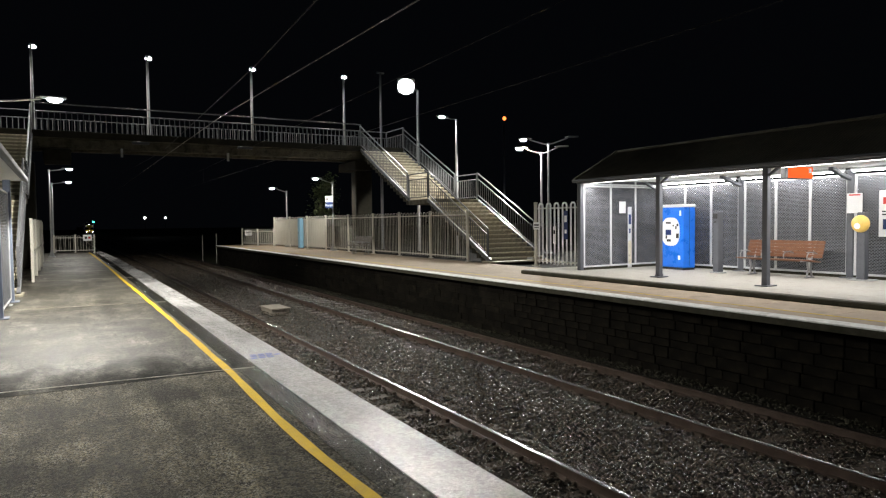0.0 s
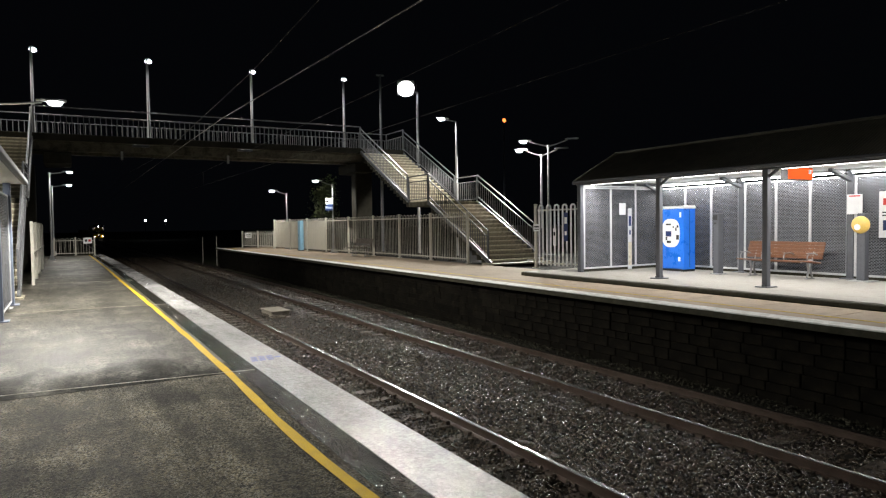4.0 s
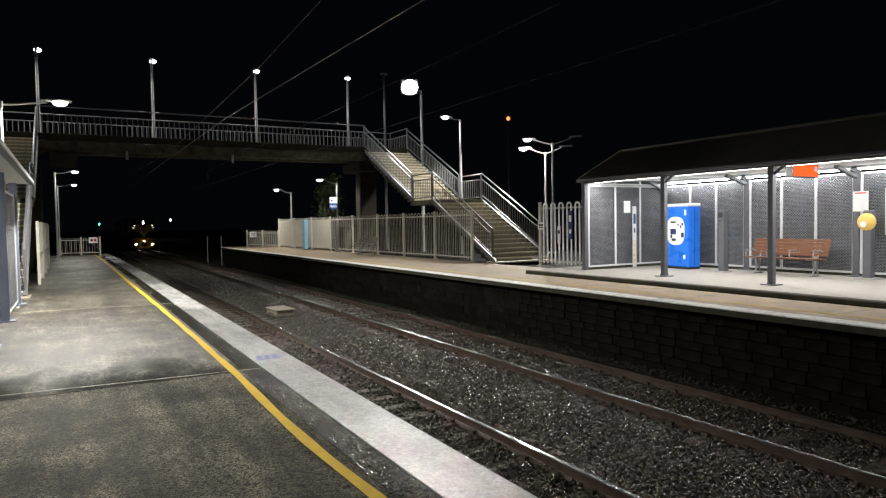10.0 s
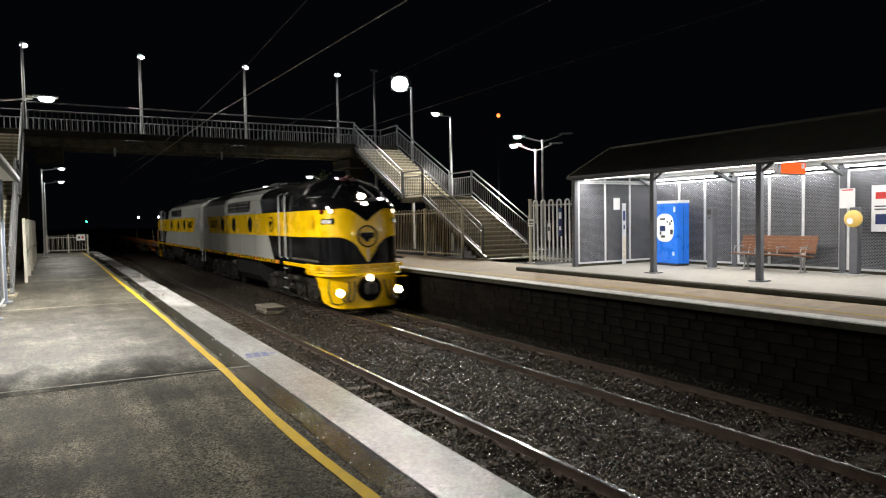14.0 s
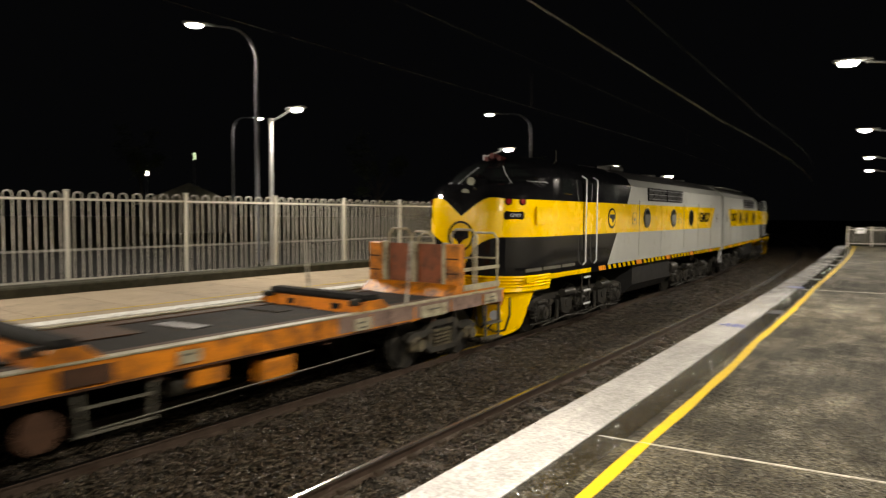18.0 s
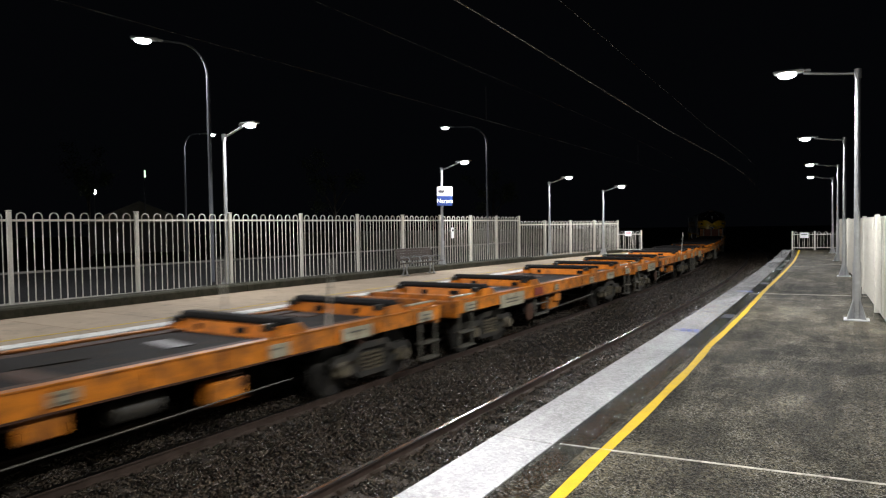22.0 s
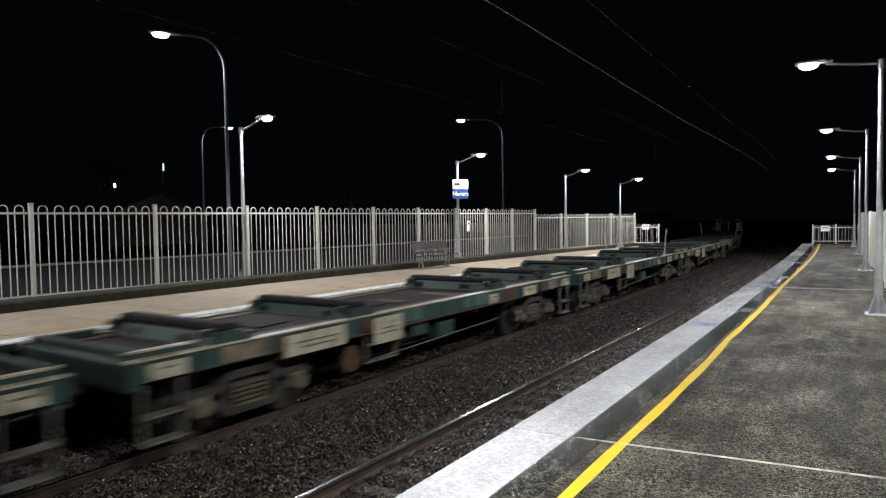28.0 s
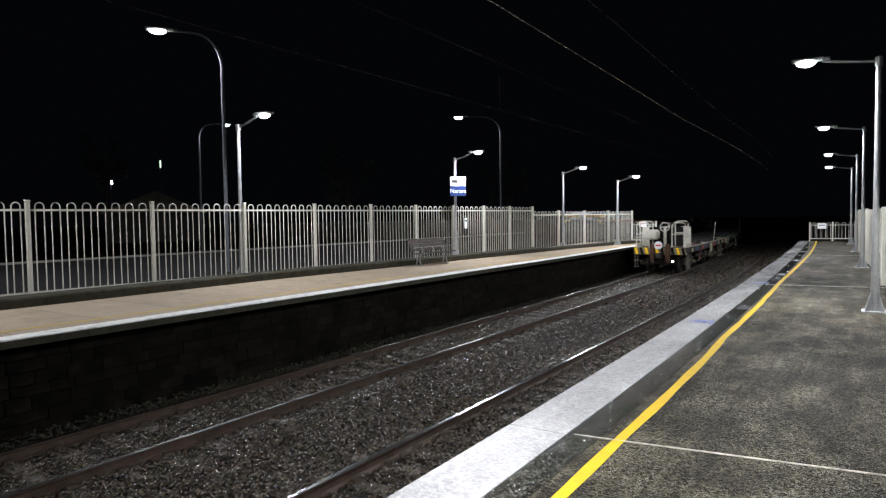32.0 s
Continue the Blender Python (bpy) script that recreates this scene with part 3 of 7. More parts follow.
# the yellow line wanders a little from where it was set out
WANDER_Y = (-35, -20, -14, -10.6, -8.5, -4, 0, 4.1, 5.2, 6.1, 7.2, 9, 12, 16, 25, 53)
WANDER_X = (-0.1, 0.04, -0.01, 0.0, -0.055, -0.065, -0.03, 0.0, -0.05, -0.055, -0.025, 0.0, 0.005, -0.01, -0.075, 0.0)
yl = Shape()
n = 240
vs = []
for i in range(n + 1):
    y = NP0 + 0.4 + (NP1 - NP0 - 0.8) * i / n
    xc = 1.755 + float(np.interp(y, WANDER_Y, WANDER_X)) + 0.004 * math.sin(y * 2.3 + 1)
    w = 0.049 + 0.005 * math.sin(y * 3.7)
    for dx in (-w, w):
        bx, by, _ = bend_near(xc + dx, y)
        vs.append((bx, by, 0.0075))
yl.add(vs, [(2 * i, 2 * i + 1, 2 * i + 3, 2 * i + 2) for i in range(n)])
part("yellow_line", yl, M_YELLOW_LINE, near_plat, "hand-painted yellow safety line")
for yb, sgn in ((9.25, 1), (-11.95, -1), (-19.5, -1)):
    # blue stencil on the coping, too worn to read
    s = Shape()
    for r_, row in enumerate((3, 4, 3)):
        for c_ in range(row):
            s.box((2.22 + 0.11 * c_ + 0.02 * r_, yb + sgn * 0.12 * (r_ - 1), 0.0085), (0.085, 0.07, 0.003))
    part("blue_stencil", s, M_BLUE_MARK, near_plat, "worn blue stencilled warning on the coping")
# short dark patches across the strip beside the coping
dark_strips = Shape()
for y in (-14.2, -22.4, -29.5, -36.0):
    bx, by, _ = bend_near(1.98, y)
    dark_strips.box((bx, by, 0.002), (0.2, 0.55, 0.008), 0, 0.002)
part("dark_patch", dark_strips, M_DARKP, near_plat, "short dark patches beside the coping")

# ---- far platform ----
FP0, FP1 = -39.5, 52.5
fplat = strip(10.47, -1.3, ZF - 0.12, 13.9, FP0, FP1, 3.0)
far_plat = solid("platform_far", fplat, M_ROAD, "tan concrete far platform with a white edge", "platform")
part("edge_slab", strip(EDGE_F + 0.012, ZF - 0.13, ZF - 0.022, 0.348, FP0, FP1), M_KERB, far_plat, "dark concrete platform edge")
part("edge_paint", strip(EDGE_F, ZF - 0.02, ZF, 0.36, FP0, FP1), M_EDGE_W, far_plat, "worn white paint along the platform edge")
y = FP0
while y < FP1 - 0.1:
    y2 = min(y + 1.52, FP1)
    part("paving_slab", strip(10.364, ZF - 0.116, ZF - 0.002, 3.7, y + 0.007, y2 - 0.007, 9), M_PAVER, far_plat)
    y = y2
part("yellow_line", strip(10.78, ZF - 0.001, ZF + 0.003, 0.05, FP0, FP1), M_YELLOW_LINE, far_plat, "thin yellow safety line")
wall = Shape()
rnd = random.Random(4)
COURSES = (0.21, 0.17, 0.23, 0.16, 0.2, 0.19, 0.17)
z_row = -1.28
for row, hc in enumerate(COURSES):
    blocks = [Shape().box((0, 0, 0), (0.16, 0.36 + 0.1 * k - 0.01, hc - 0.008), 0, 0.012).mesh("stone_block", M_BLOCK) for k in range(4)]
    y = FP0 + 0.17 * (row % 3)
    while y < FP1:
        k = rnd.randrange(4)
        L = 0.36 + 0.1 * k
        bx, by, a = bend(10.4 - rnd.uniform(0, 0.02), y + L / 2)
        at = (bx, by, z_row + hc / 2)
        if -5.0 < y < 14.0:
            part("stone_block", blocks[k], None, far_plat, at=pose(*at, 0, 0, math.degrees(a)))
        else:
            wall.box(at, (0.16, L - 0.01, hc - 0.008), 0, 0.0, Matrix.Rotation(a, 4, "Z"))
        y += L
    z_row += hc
part("masonry_blocks", wall, M_BLOCK, far_plat, "near-black stone blocks of the platform wall")["kind"] = "stuff"

# raised slab under the far shelter, and the kerbs
sl = Shape().box((15.55, 10.85, ZF + 0.058), (6.7, 10.7, 0.124), 0, 0.01)
solid("shelter_slab", sl, M_SLAB, "pale concrete floor slab under the station shelter", "floor slab")
solid("kerb_1", Shape().box((12.13, 10.85, ZF + 0.05), (0.1, 10.7, 0.106), 0, 0.02), M_KERB, "mossy dark kerb along the shelter slab", "kerb")


def bar(s, a, b, w, h, mat=0):
    """A rectangular bar from a to b, w wide and h high."""
    a, b = Vector(a), Vector(b)
    d = b - a
    m = d.to_track_quat("Y", "Z").to_matrix().to_4x4()
    s.box((a + b) / 2, (w, d.length, h), mat, min(w, h) * 0.15, m)
    return s


k2 = Shape()
bar(k2, (13.85, 5.0, ZF + 0.08), (13.85, -12.0, ZF + 0.08), 0.6, 0.24)
bar(k2, (13.85, -12.0, ZF + 0.08), (12.75, -28.0, ZF + 0.08), 0.6, 0.24)
bar(k2, (12.75, -28.0, ZF + 0.06), (11.5, -38.3, ZF + 0.06), 0.4, 0.18)
solid("kerb_2", k2, M_KERB, "dark mossy kerb at the foot of the platform fence", "kerb")
solid("street", Shape().box((22.0, -24.0, ZF - 0.06), (13.0, 70.0, 0.1)), M_ROAD, "asphalt street behind the station fence, lit by street lamps", "street")
solid("street_kerb", Shape().box((28.6, -24.0, ZF + 0.02), (0.2, 70.0, 0.12), 0, 0.02), M_SLAB, "pale concrete kerb on the far side of the street", "kerb")


# ---- fences ----
HOOP_H = 2.05


def hoop_mesh(width, h, r=0.0125, paint=M_FENCE):
    """One hooped pale: two round bars joined by an arch."""
    pts = [(-width / 2, 0, 0.09), (-width / 2, 0, h - width / 2)]
    for i in range(1, 7):
        w = math.pi * i / 7
        pts.append((-width / 2 * math.cos(w), 0, h - width / 2 + width / 2 * math.sin(w)))
    pts += [(width / 2, 0, h - width / 2), (width / 2, 0, 0.09)]
    return Shape().tube(pts, r, 6).mesh("hoop", paint)


HOOP = hoop_mesh(0.172, HOOP_H)
# cream hoops whitened and thickened in place of strong lamplight
HOOP_LIT = hoop_mesh(0.17, HOOP_H, 0.028, M_WHITE)
HOOP_LOW = hoop_mesh(0.2, 1.22)
POST = Shape().box((0, 0, HOOP_H / 2), (0.085, 0.085, HOOP_H + 0.03), 0, 0.008).box((0, 0, HOOP_H + 0.035), (0.1, 0.1, 0.03), 0, 0.008).box((0, 0, 0.012), (0.2, 0.16, 0.024), 0, 0.004).mesh("post", M_FENCE)
POST_LOW = Shape().box((0, 0, 0.64), (0.09, 0.09, 1.28), 0, 0.008).box((0, 0, 0.012), (0.18, 0.18, 0.024), 0, 0.004).mesh("post", M_FENCE)


def fence_panel(a, b, z, label, group, low=False, pitch=0.29, last=False, paint=None):
    """A panel of hooped fence from a to b (plan points), its post at a."""
    a, b = Vector((*a, z)), Vector((*b, z))
    d = b - a
    L = d.length
    th = thing("fence_panel", label, "fence", group, at=Matrix.Translation(a) @ Matrix.Rotation(math.atan2(d.y, d.x), 4, "Z"))
    h = 1.22 if low else HOOP_H
    part("post", POST_LOW if low else POST, None, th)
    if last:
        part("post", POST_LOW if low else POST, None, th, at=pose(L, 0, 0))
    part("top_rail", Shape().box((L / 2, 0, h - 0.16), (L - 0.09, 0.02, 0.045)), M_FENCE, th)
    part("bottom_rail", Shape().box((L / 2, 0, 0.17), (L - 0.09, 0.02, 0.045)), M_FENCE, th)
    n = max(1, int((L - 0.14) / pitch))
    for i in range(n):
        part("hoop", HOOP_LOW if low else (HOOP_LIT if paint else HOOP), None, th, at=pose(0.07 + (L - 0.14) * (i + 0.5) / n, 0, 0))
    return th


def run(points, z, label, group, low=False, pitch=0.29):
    for i in range(len(points) - 1):
        fence_panel(points[i], points[i + 1], z, label, group, low, pitch, i == len(points) - 2)


WHITE_F = "cream-painted hooped steel fence panel along the far platform"
far_b = [(14.65, 5.2), (14.65, 2.6), (14.65, 0.0), (14.65, -2.6), (14.63, -4.2), (14.6, -6.73), (14.34, -9.38), (14.14, -11.97), (14.08, -14.6), (13.85, -17.0), (13.72, -19.4), (13.52, -21.66), (13.34, -23.75), (13.24, -25.9),
         (13.12, -27.97), (12.8, -30.3), (12.45, -32.9), (12.05, -35.5), (11.62, -38.47)]
run(far_b[:15], ZF, WHITE_F, "hooped fence along the far platform")
run(far_b[14:], ZF - 0.2, WHITE_F, "hooped fence along the far platform")
run([(11.62, -38.47), (10.3, -38.7)], ZF, "low hooped fence closing the platform end", "platform end fences", True)
far_a = [(14.1, 22.45), (14.12, 25.6), (14.0, 28.5), (13.95, 31.5), (13.8, 34.6), (13.6, 37.7), (13.45, 40.8), (13.3, 44.0), (13.12, 47.16)]
run(far_a[:6], ZF, WHITE_F, "hooped fence along the far platform")
for a, b in zip(far_a[5:-1], far_a[6:]):
    th = fence_panel(a, b, ZF, "cream hooped fence panel backed with plain sheet", "hooped fence along the far platform", last=b is far_a[-1])
    L = math.dist(a, b)
    part("backing_sheet", Shape().box((L / 2, -0.03, 1.02), (L - 0.1, 0.012, 1.72)), M_FENCE, th, "plain cream backing sheet")
run([(13.1, 47.3), (12.5, 49.5), (11.9, 51.85)], ZF, "low hooped fence closing the platform end", "platform end fences", True)
run([(1.77, 52.6), (0.6, 53.0), (-0.7, 53.4)], 0.0, "low hooped fence closing the platform end", "platform end fences", True)
run([(3.2, -49.9), (1.9, -50.1), (0.65, -50.3)], 0.0, "low hooped fence closing the platform end", "platform end fences", True)
# its white colour stands in for light falling on cream paint
fence_panel((13.5, 17.26), (13.72, 15.4), SLAB_F, "short cream hooped fence by the stairs, whitened to look lamplit", "hooped fence along the far platform", pitch=0.3, last=True, paint=M_WHITE)


def notice(at, w, h, mat, label, marks=(), back=M_GALV):
    """A flat sign plate with bars for its small print."""
    th = thing("notice", label, "sign", at=at)
    part("plate", Shape().box((0, 0, 0), (w, 0.012, h), 0, 0.003), mat, th)
    for x, z, bw, bh, mm in marks:
        part("print", Shape().box((x, -0.0085, z), (bw, 0.004, bh)), mm, th)
    return th


def facing(x, y, z, deg):
    """A pose whose local -y side faces the compass angle deg (0: towards -y, 90: towards +x)."""
    return pose(x, y, z, 0, 0, deg)


notice(facing(13.45, 17.15, 1.7, -80), 0.28, 0.24, M_WHITE, "small white notice on the fence by the stairs", [(0, 0.03, 0.2, 0.05, M_DARKP), (0, -0.05, 0.2, 0.03, M_DARKP)])
notice(facing(13.58, 16.4, 1.4, -80), 0.12, 0.55, M_WHITE, "narrow white card hung on the fence", [(0, 0.1, 0.07, 0.12, M_DARKP)])
notice(facing(13.62, 15.9, 1.72, -80), 0.16, 0.9, M_NAVY, "tall blue and white strip sign on the fence", [(0, 0.2, 0.1, 0.2, M_WHITE), (0, -0.2, 0.08, 0.12, M_WHITE)])
notice(facing(12.15, 50.9, 1.2, -30), 0.5, 0.4, M_WHITE, "white warning notice on the platform end fence", [(0, 0.05, 0.36, 0.06, M_DARKP), (0, -0.07, 0.3, 0.04, M_DARKP)])
notice(facing(1.35, 52.66, 1.05, 0), 0.55, 0.42, M_WHITE, "white warning notice on the platform end fence", [(-0.1, 0.0, 0.14, 0.16, M_DARKP), (0.12, 0, 0.14, 0.16, M_RED)])
notice(facing(2.5, -49.9, 1.0, 180), 0.5, 0.36, M_WHITE, "white warning notice on the platform end fence", [(0, 0.05, 0.36, 0.05, M_DARKP)])
notice(facing(11.0, -38.5, 1.35, 180), 0.42, 0.3, M_WHITE, "white warning notice on the platform end fence", [(0, 0.04, 0.3, 0.05, M_RED)])
notice(facing(13.35, -22.3, 1.65, 262), 0.16, 0.42, M_WHITE, "small white notice fixed to the fence", [(0, 0.1, 0.1, 0.08, M_DARKP)])

notice(facing(16.5, 7.85, 1.94, -90), 0.68, 1.08, M_WHITE, "framed white poster with red print on the shelter wall", [(0, 0.3, 0.5, 0.16, M_RED), (0, 0.05, 0.54, 0.03, M_DARKP), (0, -0.02, 0.54, 0.03, M_DARKP), (0, -0.25, 0.5, 0.24, M_NAVY)])

# solid sheet fence on the near platform, in panels
def sheet_panel(a, b, z, h, label):
    a, b = Vector((*a, z)), Vector((*b, z))
    d = b - a
    L = d.length
    th = thing("fence_panel", label, "fence", "sheet fence behind the near platform", at=Matrix.Translation(a) @ Matrix.Rotation(math.atan2(d.y, d.x), 4, "Z"))
    part("post", Shape().box((0, 0, h / 2 + 0.02), (0.09, 0.09, h + 0.06), 0, 0.008), M_FENCE, th)
    n = int(L / 0.16)
    wq = (L - 0.1) / n
    slat = Shape().box((0, 0, h / 2 + 0.06), (wq * 1.02, 0.012, h - 0.1)).mesh("slat", M_FENCE)
    for i in range(n):
        part("slat", slat, None, th, at=pose(0.05 + wq * (i + 0.5), 0.012 * (i % 2), 0))
    part("rail", Shape().box((L / 2, -0.02, h * 0.5), (L - 0.1, 0.03, 0.05)), M_FENCE, th)


for y in range(4):
    sheet_panel((-0.98, 25.9 + y * 3.3), (-0.98, 29.15 + y * 3.3), 0, 2.1, "cream ribbed steel fence panel behind the near platform")
px = [(-0.62, -12.6), (-0.5, -16.0), (-0.35, -20.0), (-0.2, -24.0), (0.0, -28.0), (0.15, -32.0), (0.3, -36.0), (0.45, -40.0), (0.55, -45.0), (0.65, -50.2)]
for i in range(len(px) - 1):
    sheet_panel(px[i], px[i + 1], 0, 1.95, "cream ribbed steel fence panel behind the near platform")
sheet_panel((-0.75, -8.0), (-0.62, -12.6), 0, 1.95, "cream ribbed steel fence panel behind the near platform")


# ---- lamp posts ----
def dome(c, rx, ry, rz, nu=16, nv=8):
    """A flattened ball, for lamp lenses."""
    s = Shape()
    rows = [[(c[0] + rx * math.sin(math.pi * j / nv) * math.cos(2 * math.pi * i / nu), c[1] + ry * math.sin(math.pi * j / nv) * math.sin(2 * math.pi * i / nu), c[2] - rz * math.cos(math.pi * j / nv)) for i in range(nu)] for j in range(nv + 1)]
    for j in range(nv):
        for i in range(nu):
            s.add([rows[j][i], rows[j][(i + 1) % nu], rows[j + 1][(i + 1) % nu], rows[j + 1][i]], [(0, 1, 2, 3)], 0, True)
    return s


LENS = dome((0.03, 0, -0.01), 0.165, 0.105, 0.07).mesh("lens", M_LED)
HEAD = Shape().box((0, 0, 0.045), (0.56, 0.22, 0.06), 0, 0.025).box((-0.32, 0, 0.035), (0.12, 0.09, 0.06), 0, 0.02).mesh("head", M_GALV)


def lamp_post(base, arm_dir, h, arm, label, watts, arms=1, rise=0.12, droop=0.0, lens=LENS, scale=1.0, lit=None, group="platform lamps", cone=172, fade=0.4, tip=0.0):
    """A round steel post with a flanged foot and one or two arms, each with a flat lamp head. arm_dir: degrees in plan."""
    th = thing("lamp_post", label, "lamp post", group, at=pose(*base, 0, 0, arm_dir))
    z0 = 0.0
    p = Shape().tube([(0, 0, 0), (0, 0, 1.1)], 0.07, 12).tube([(0, 0, 1.1), (0, 0, h)], 0.055, 12, r2=0.045).tube([(0, 0, h - 0.12), (0, 0, h + 0.05)], 0.065, 12)
    part("post", p, M_GALV, th)
    foot = Shape().box((0, 0, 0.01), (0.42, 0.42, 0.02), 0, 0.004)
    for q in range(4):
        m = Matrix.Rotation(math.pi / 2 * q + math.pi / 4, 4, "Z")
        vs = [m @ Vector(v) for v in ((0.05, 0.006, 0.02), (0.22, 0.006, 0.02), (0.05, 0.006, 0.45), (0.05, -0.006, 0.02), (0.22, -0.006, 0.02), (0.05, -0.006, 0.45))]
        foot.add(vs, [(0, 1, 2), (5, 4, 3), (0, 3, 4, 1), (1, 4, 5, 2), (2, 5, 3, 0)])
    part("foot", foot, M_GALV, th, "gusseted steel foot plate")
    for i in range(arms):
        s = 1 if i == 0 else -1
        part("arm", Shape().tube([(0, 0, h - 0.03), (s * arm * 0.3, 0, h - 0.03 + rise * 0.3), (s * (arm - 0.25), 0, h - 0.03 + rise)], 0.026, 8), M_GALV, th)
        hd = part("head", HEAD, None, th, "flat grey lamp head", at=pose(s * arm, 0, h - 0.02 + rise, 0, 0, 0 if s > 0 else 180) @ Matrix.Diagonal((scale, scale, scale, 1)))
        if lit is None or i in lit:
            part("lens", lens, None, hd, "glowing white lens", at=pose(0, 0, 0.0))
            w = th.matrix_basis @ Vector((s * arm, 0, h - 0.16 + rise))
            spot("lamp", w, w + Vector((0, tip, -1)), watts, cone, fade)
    return th


NEAR_L = "galvanised steel platform lamp post with one lit arm"
lamp_post((-0.75, 46.8, 0), 0, 5.3, 1.05, "galvanised lamp post at the end of the near platform", 220)
lamp_post((-0.75, 55.5, 0), 0, 5.0, 1.05, "galvanised lamp post beyond the end of the near platform", 150)
lamp_post((-1.35, 18.6, 0), 0, 4.85, 1.2, NEAR_L, 1850)
lamp_post((-2.0, 8.4, 0), 0, 4.75, 1.15, NEAR_L, 360, cone=168, fade=0.6)
lamp_post((-0.5, -3.4, 0), 0, 4.75, 1.15, NEAR_L, 950, cone=156, fade=0.8, tip=-0.4)
lamp_post((-0.14, -14.66, 0), 0, 4.68, 1.15, NEAR_L, 740)
lamp_post((0.12, -26.2, 0), 0, 4.68, 1.15, NEAR_L, 480)
lamp_post((0.43, -36.6, 0), 0, 4.55, 1.15, NEAR_L, 380)
lamp_post((0.8, -45.8, 0), 0, 4.5, 1.15, NEAR_L, 380)
FAR_L = "galvanised steel lamp post with one lit arm on the far platform"
for x, y, h in ((14.15, -2.6, 4.15), (14.24, -11.93, 4.15), (13.27, -21.4, 3.85), (12.6, -30.4, 3.75), (11.5, -35.4, 3.5), (13.7, 36.7, 4.0), (13.6, 45.6, 3.88)):
    lamp_post((x, y, ZF), 180, h, 1.0, FAR_L, 240 if y > 20 else (300 if y > -15 else (400 if y > -25 else 330)), rise=0.22)
TWIN = "twin-arm galvanised lamp post, one arm lit, behind the station"
lamp_post((20.55, 25.8, ZF), 135, 4.95, 1.05, TWIN, 1000, 2, 0.28, lit=(0,))
lamp_post((20.83, 25.6, ZF), 135, 5.4, 1.2, TWIN, 1000, 2, 0.28, lit=(0,))
BRIDGE_L = "slim lamp post standing on the footbridge railing"


def bridge_lamp(x, y, z0, z1, dx, dy, watts, size=1.0):
    th = thing("bridge_lamp", BRIDGE_L, "lamp post", "footbridge lamps", at=pose(x, y, z0))
    h = z1 - z0
    part("post", Shape().tube([(0, 0, 0), (0, 0, h)], 0.075, 10, r2=0.05), M_GALV, th)
    a = math.degrees(math.atan2(dy, dx))
    hd = part("head", HEAD, None, th, at=pose(dx, dy, h + 0.08, 0, 0, a))
    part("lens", LENS, None, hd, "glowing white lens", at=Matrix.Diagonal((size, size * 1.4, 1, 1)))
    part("arm", Shape().tube([(0, 0, h), (dx, dy, h + 0.06)], 0.03, 6), M_GALV, th)
    spot("lamp", (x + dx, y + dy, z1 - 0.1), (x + dx, y + dy, z1 - 2), watts)


bridge_lamp(-1.06, 34.05, 5.95, 9.82, 0.05, 0.6, 230)
bridge_lamp(3.6, 34.05, 5.95, 9.82, 0.12, 0.6, 230)
bridge_lamp(8.45, 34.05, 5.95, 9.82, 0.22, 0.6, 230)
bridge_lamp(13.45, 34.05, 5.95, 9.92, 0.27, 0.6, 230)
bridge_lamp(-5.6, 34.05, 5.95, 9.82, 0.05, 0.6, 300)
bridge_lamp(17.2, 28.36, ZF, 7.0, -0.8, 0.03, 170)
# dark pole without a lamp, and the floodlight on its own mast
th = thing("mast", "plain dark steel mast behind the footbridge stairs", "mast", at=pose(16.7, 36.3, ZF))
part("post", Shape().tube([(0, 0, 0), (0, 0, 10.6)], 0.1, 10, r2=0.06), M_GREYPAINT, th)
part("cap", Shape().box((0, 0, 10.6), (0.5, 0.1, 0.1), 0, 0.02), M_GALV, th)
th = thing("floodlight_mast", "tall steel mast with one dazzling white floodlight", "floodlight", at=pose(17.2, 32.5, ZF))
part("post", Shape().tube([(0, 0, 0), (0, 0, 8.95)], 0.1, 10, r2=0.06), M_GALV, th)
aim = look((-0.75, -0.1, 9.05), (-7, -14, 0))
fl = part("head", Shape().box((0, 0, 0.12), (0.95, 0.85, 0.16), 0, 0.07), M_GALV, th, at=aim)
part("lens", dome((0, 0, 0.0), 0.44, 0.42, 0.12), M_LED, fl, "dazzling white floodlight lens")
part("arm", Shape().tube([(0, 0, 8.9), (-0.7, -0.1, 9.1)], 0.04, 6), M_GALV, th)
spot("flood", (16.3, 32.1, 9.15), (4.5, 4.0, 0.0), 1750, 100, 0.4, 0.3)
# street lamps with swan-neck arms
STREET = "tall street lamp with a curved swan-neck arm"


def street_lamp(x, y, z, h, ax, ay, watts):
    th = thing("street_lamp", STREET, "street lamp", "street lamps", at=pose(x, y, z))
    pts = [(0, 0, 0), (0, 0, h - 1.0)]
    for i in range(1, 8):
        w = math.pi / 2 * i / 7
        pts.append((ax * 0.45 * (1 - math.cos(w)), ay * 0.45 * (1 - math.cos(w)), h - 1.0 + math.sin(w)))
    pts.append((ax * 0.85, ay * 0.85, h + 0.02))
    part("post", Shape().tube(pts, 0.06, 10, r2=0.03), M_GREYPAINT, th)
    a = math.degrees(math.atan2(ay, ax))
    hd = part("head", HEAD, None, th, at=pose(ax, ay, h - 0.02, 0, 0, a) @ Matrix.Diagonal((1.4, 1.2, 1.2, 1)))
    part("lens", LENS, None, hd, "glowing white lens")
    spot("lamp", (x + ax, y + ay, z + h - 0.2), (x + ax, y + ay, 0), watts)


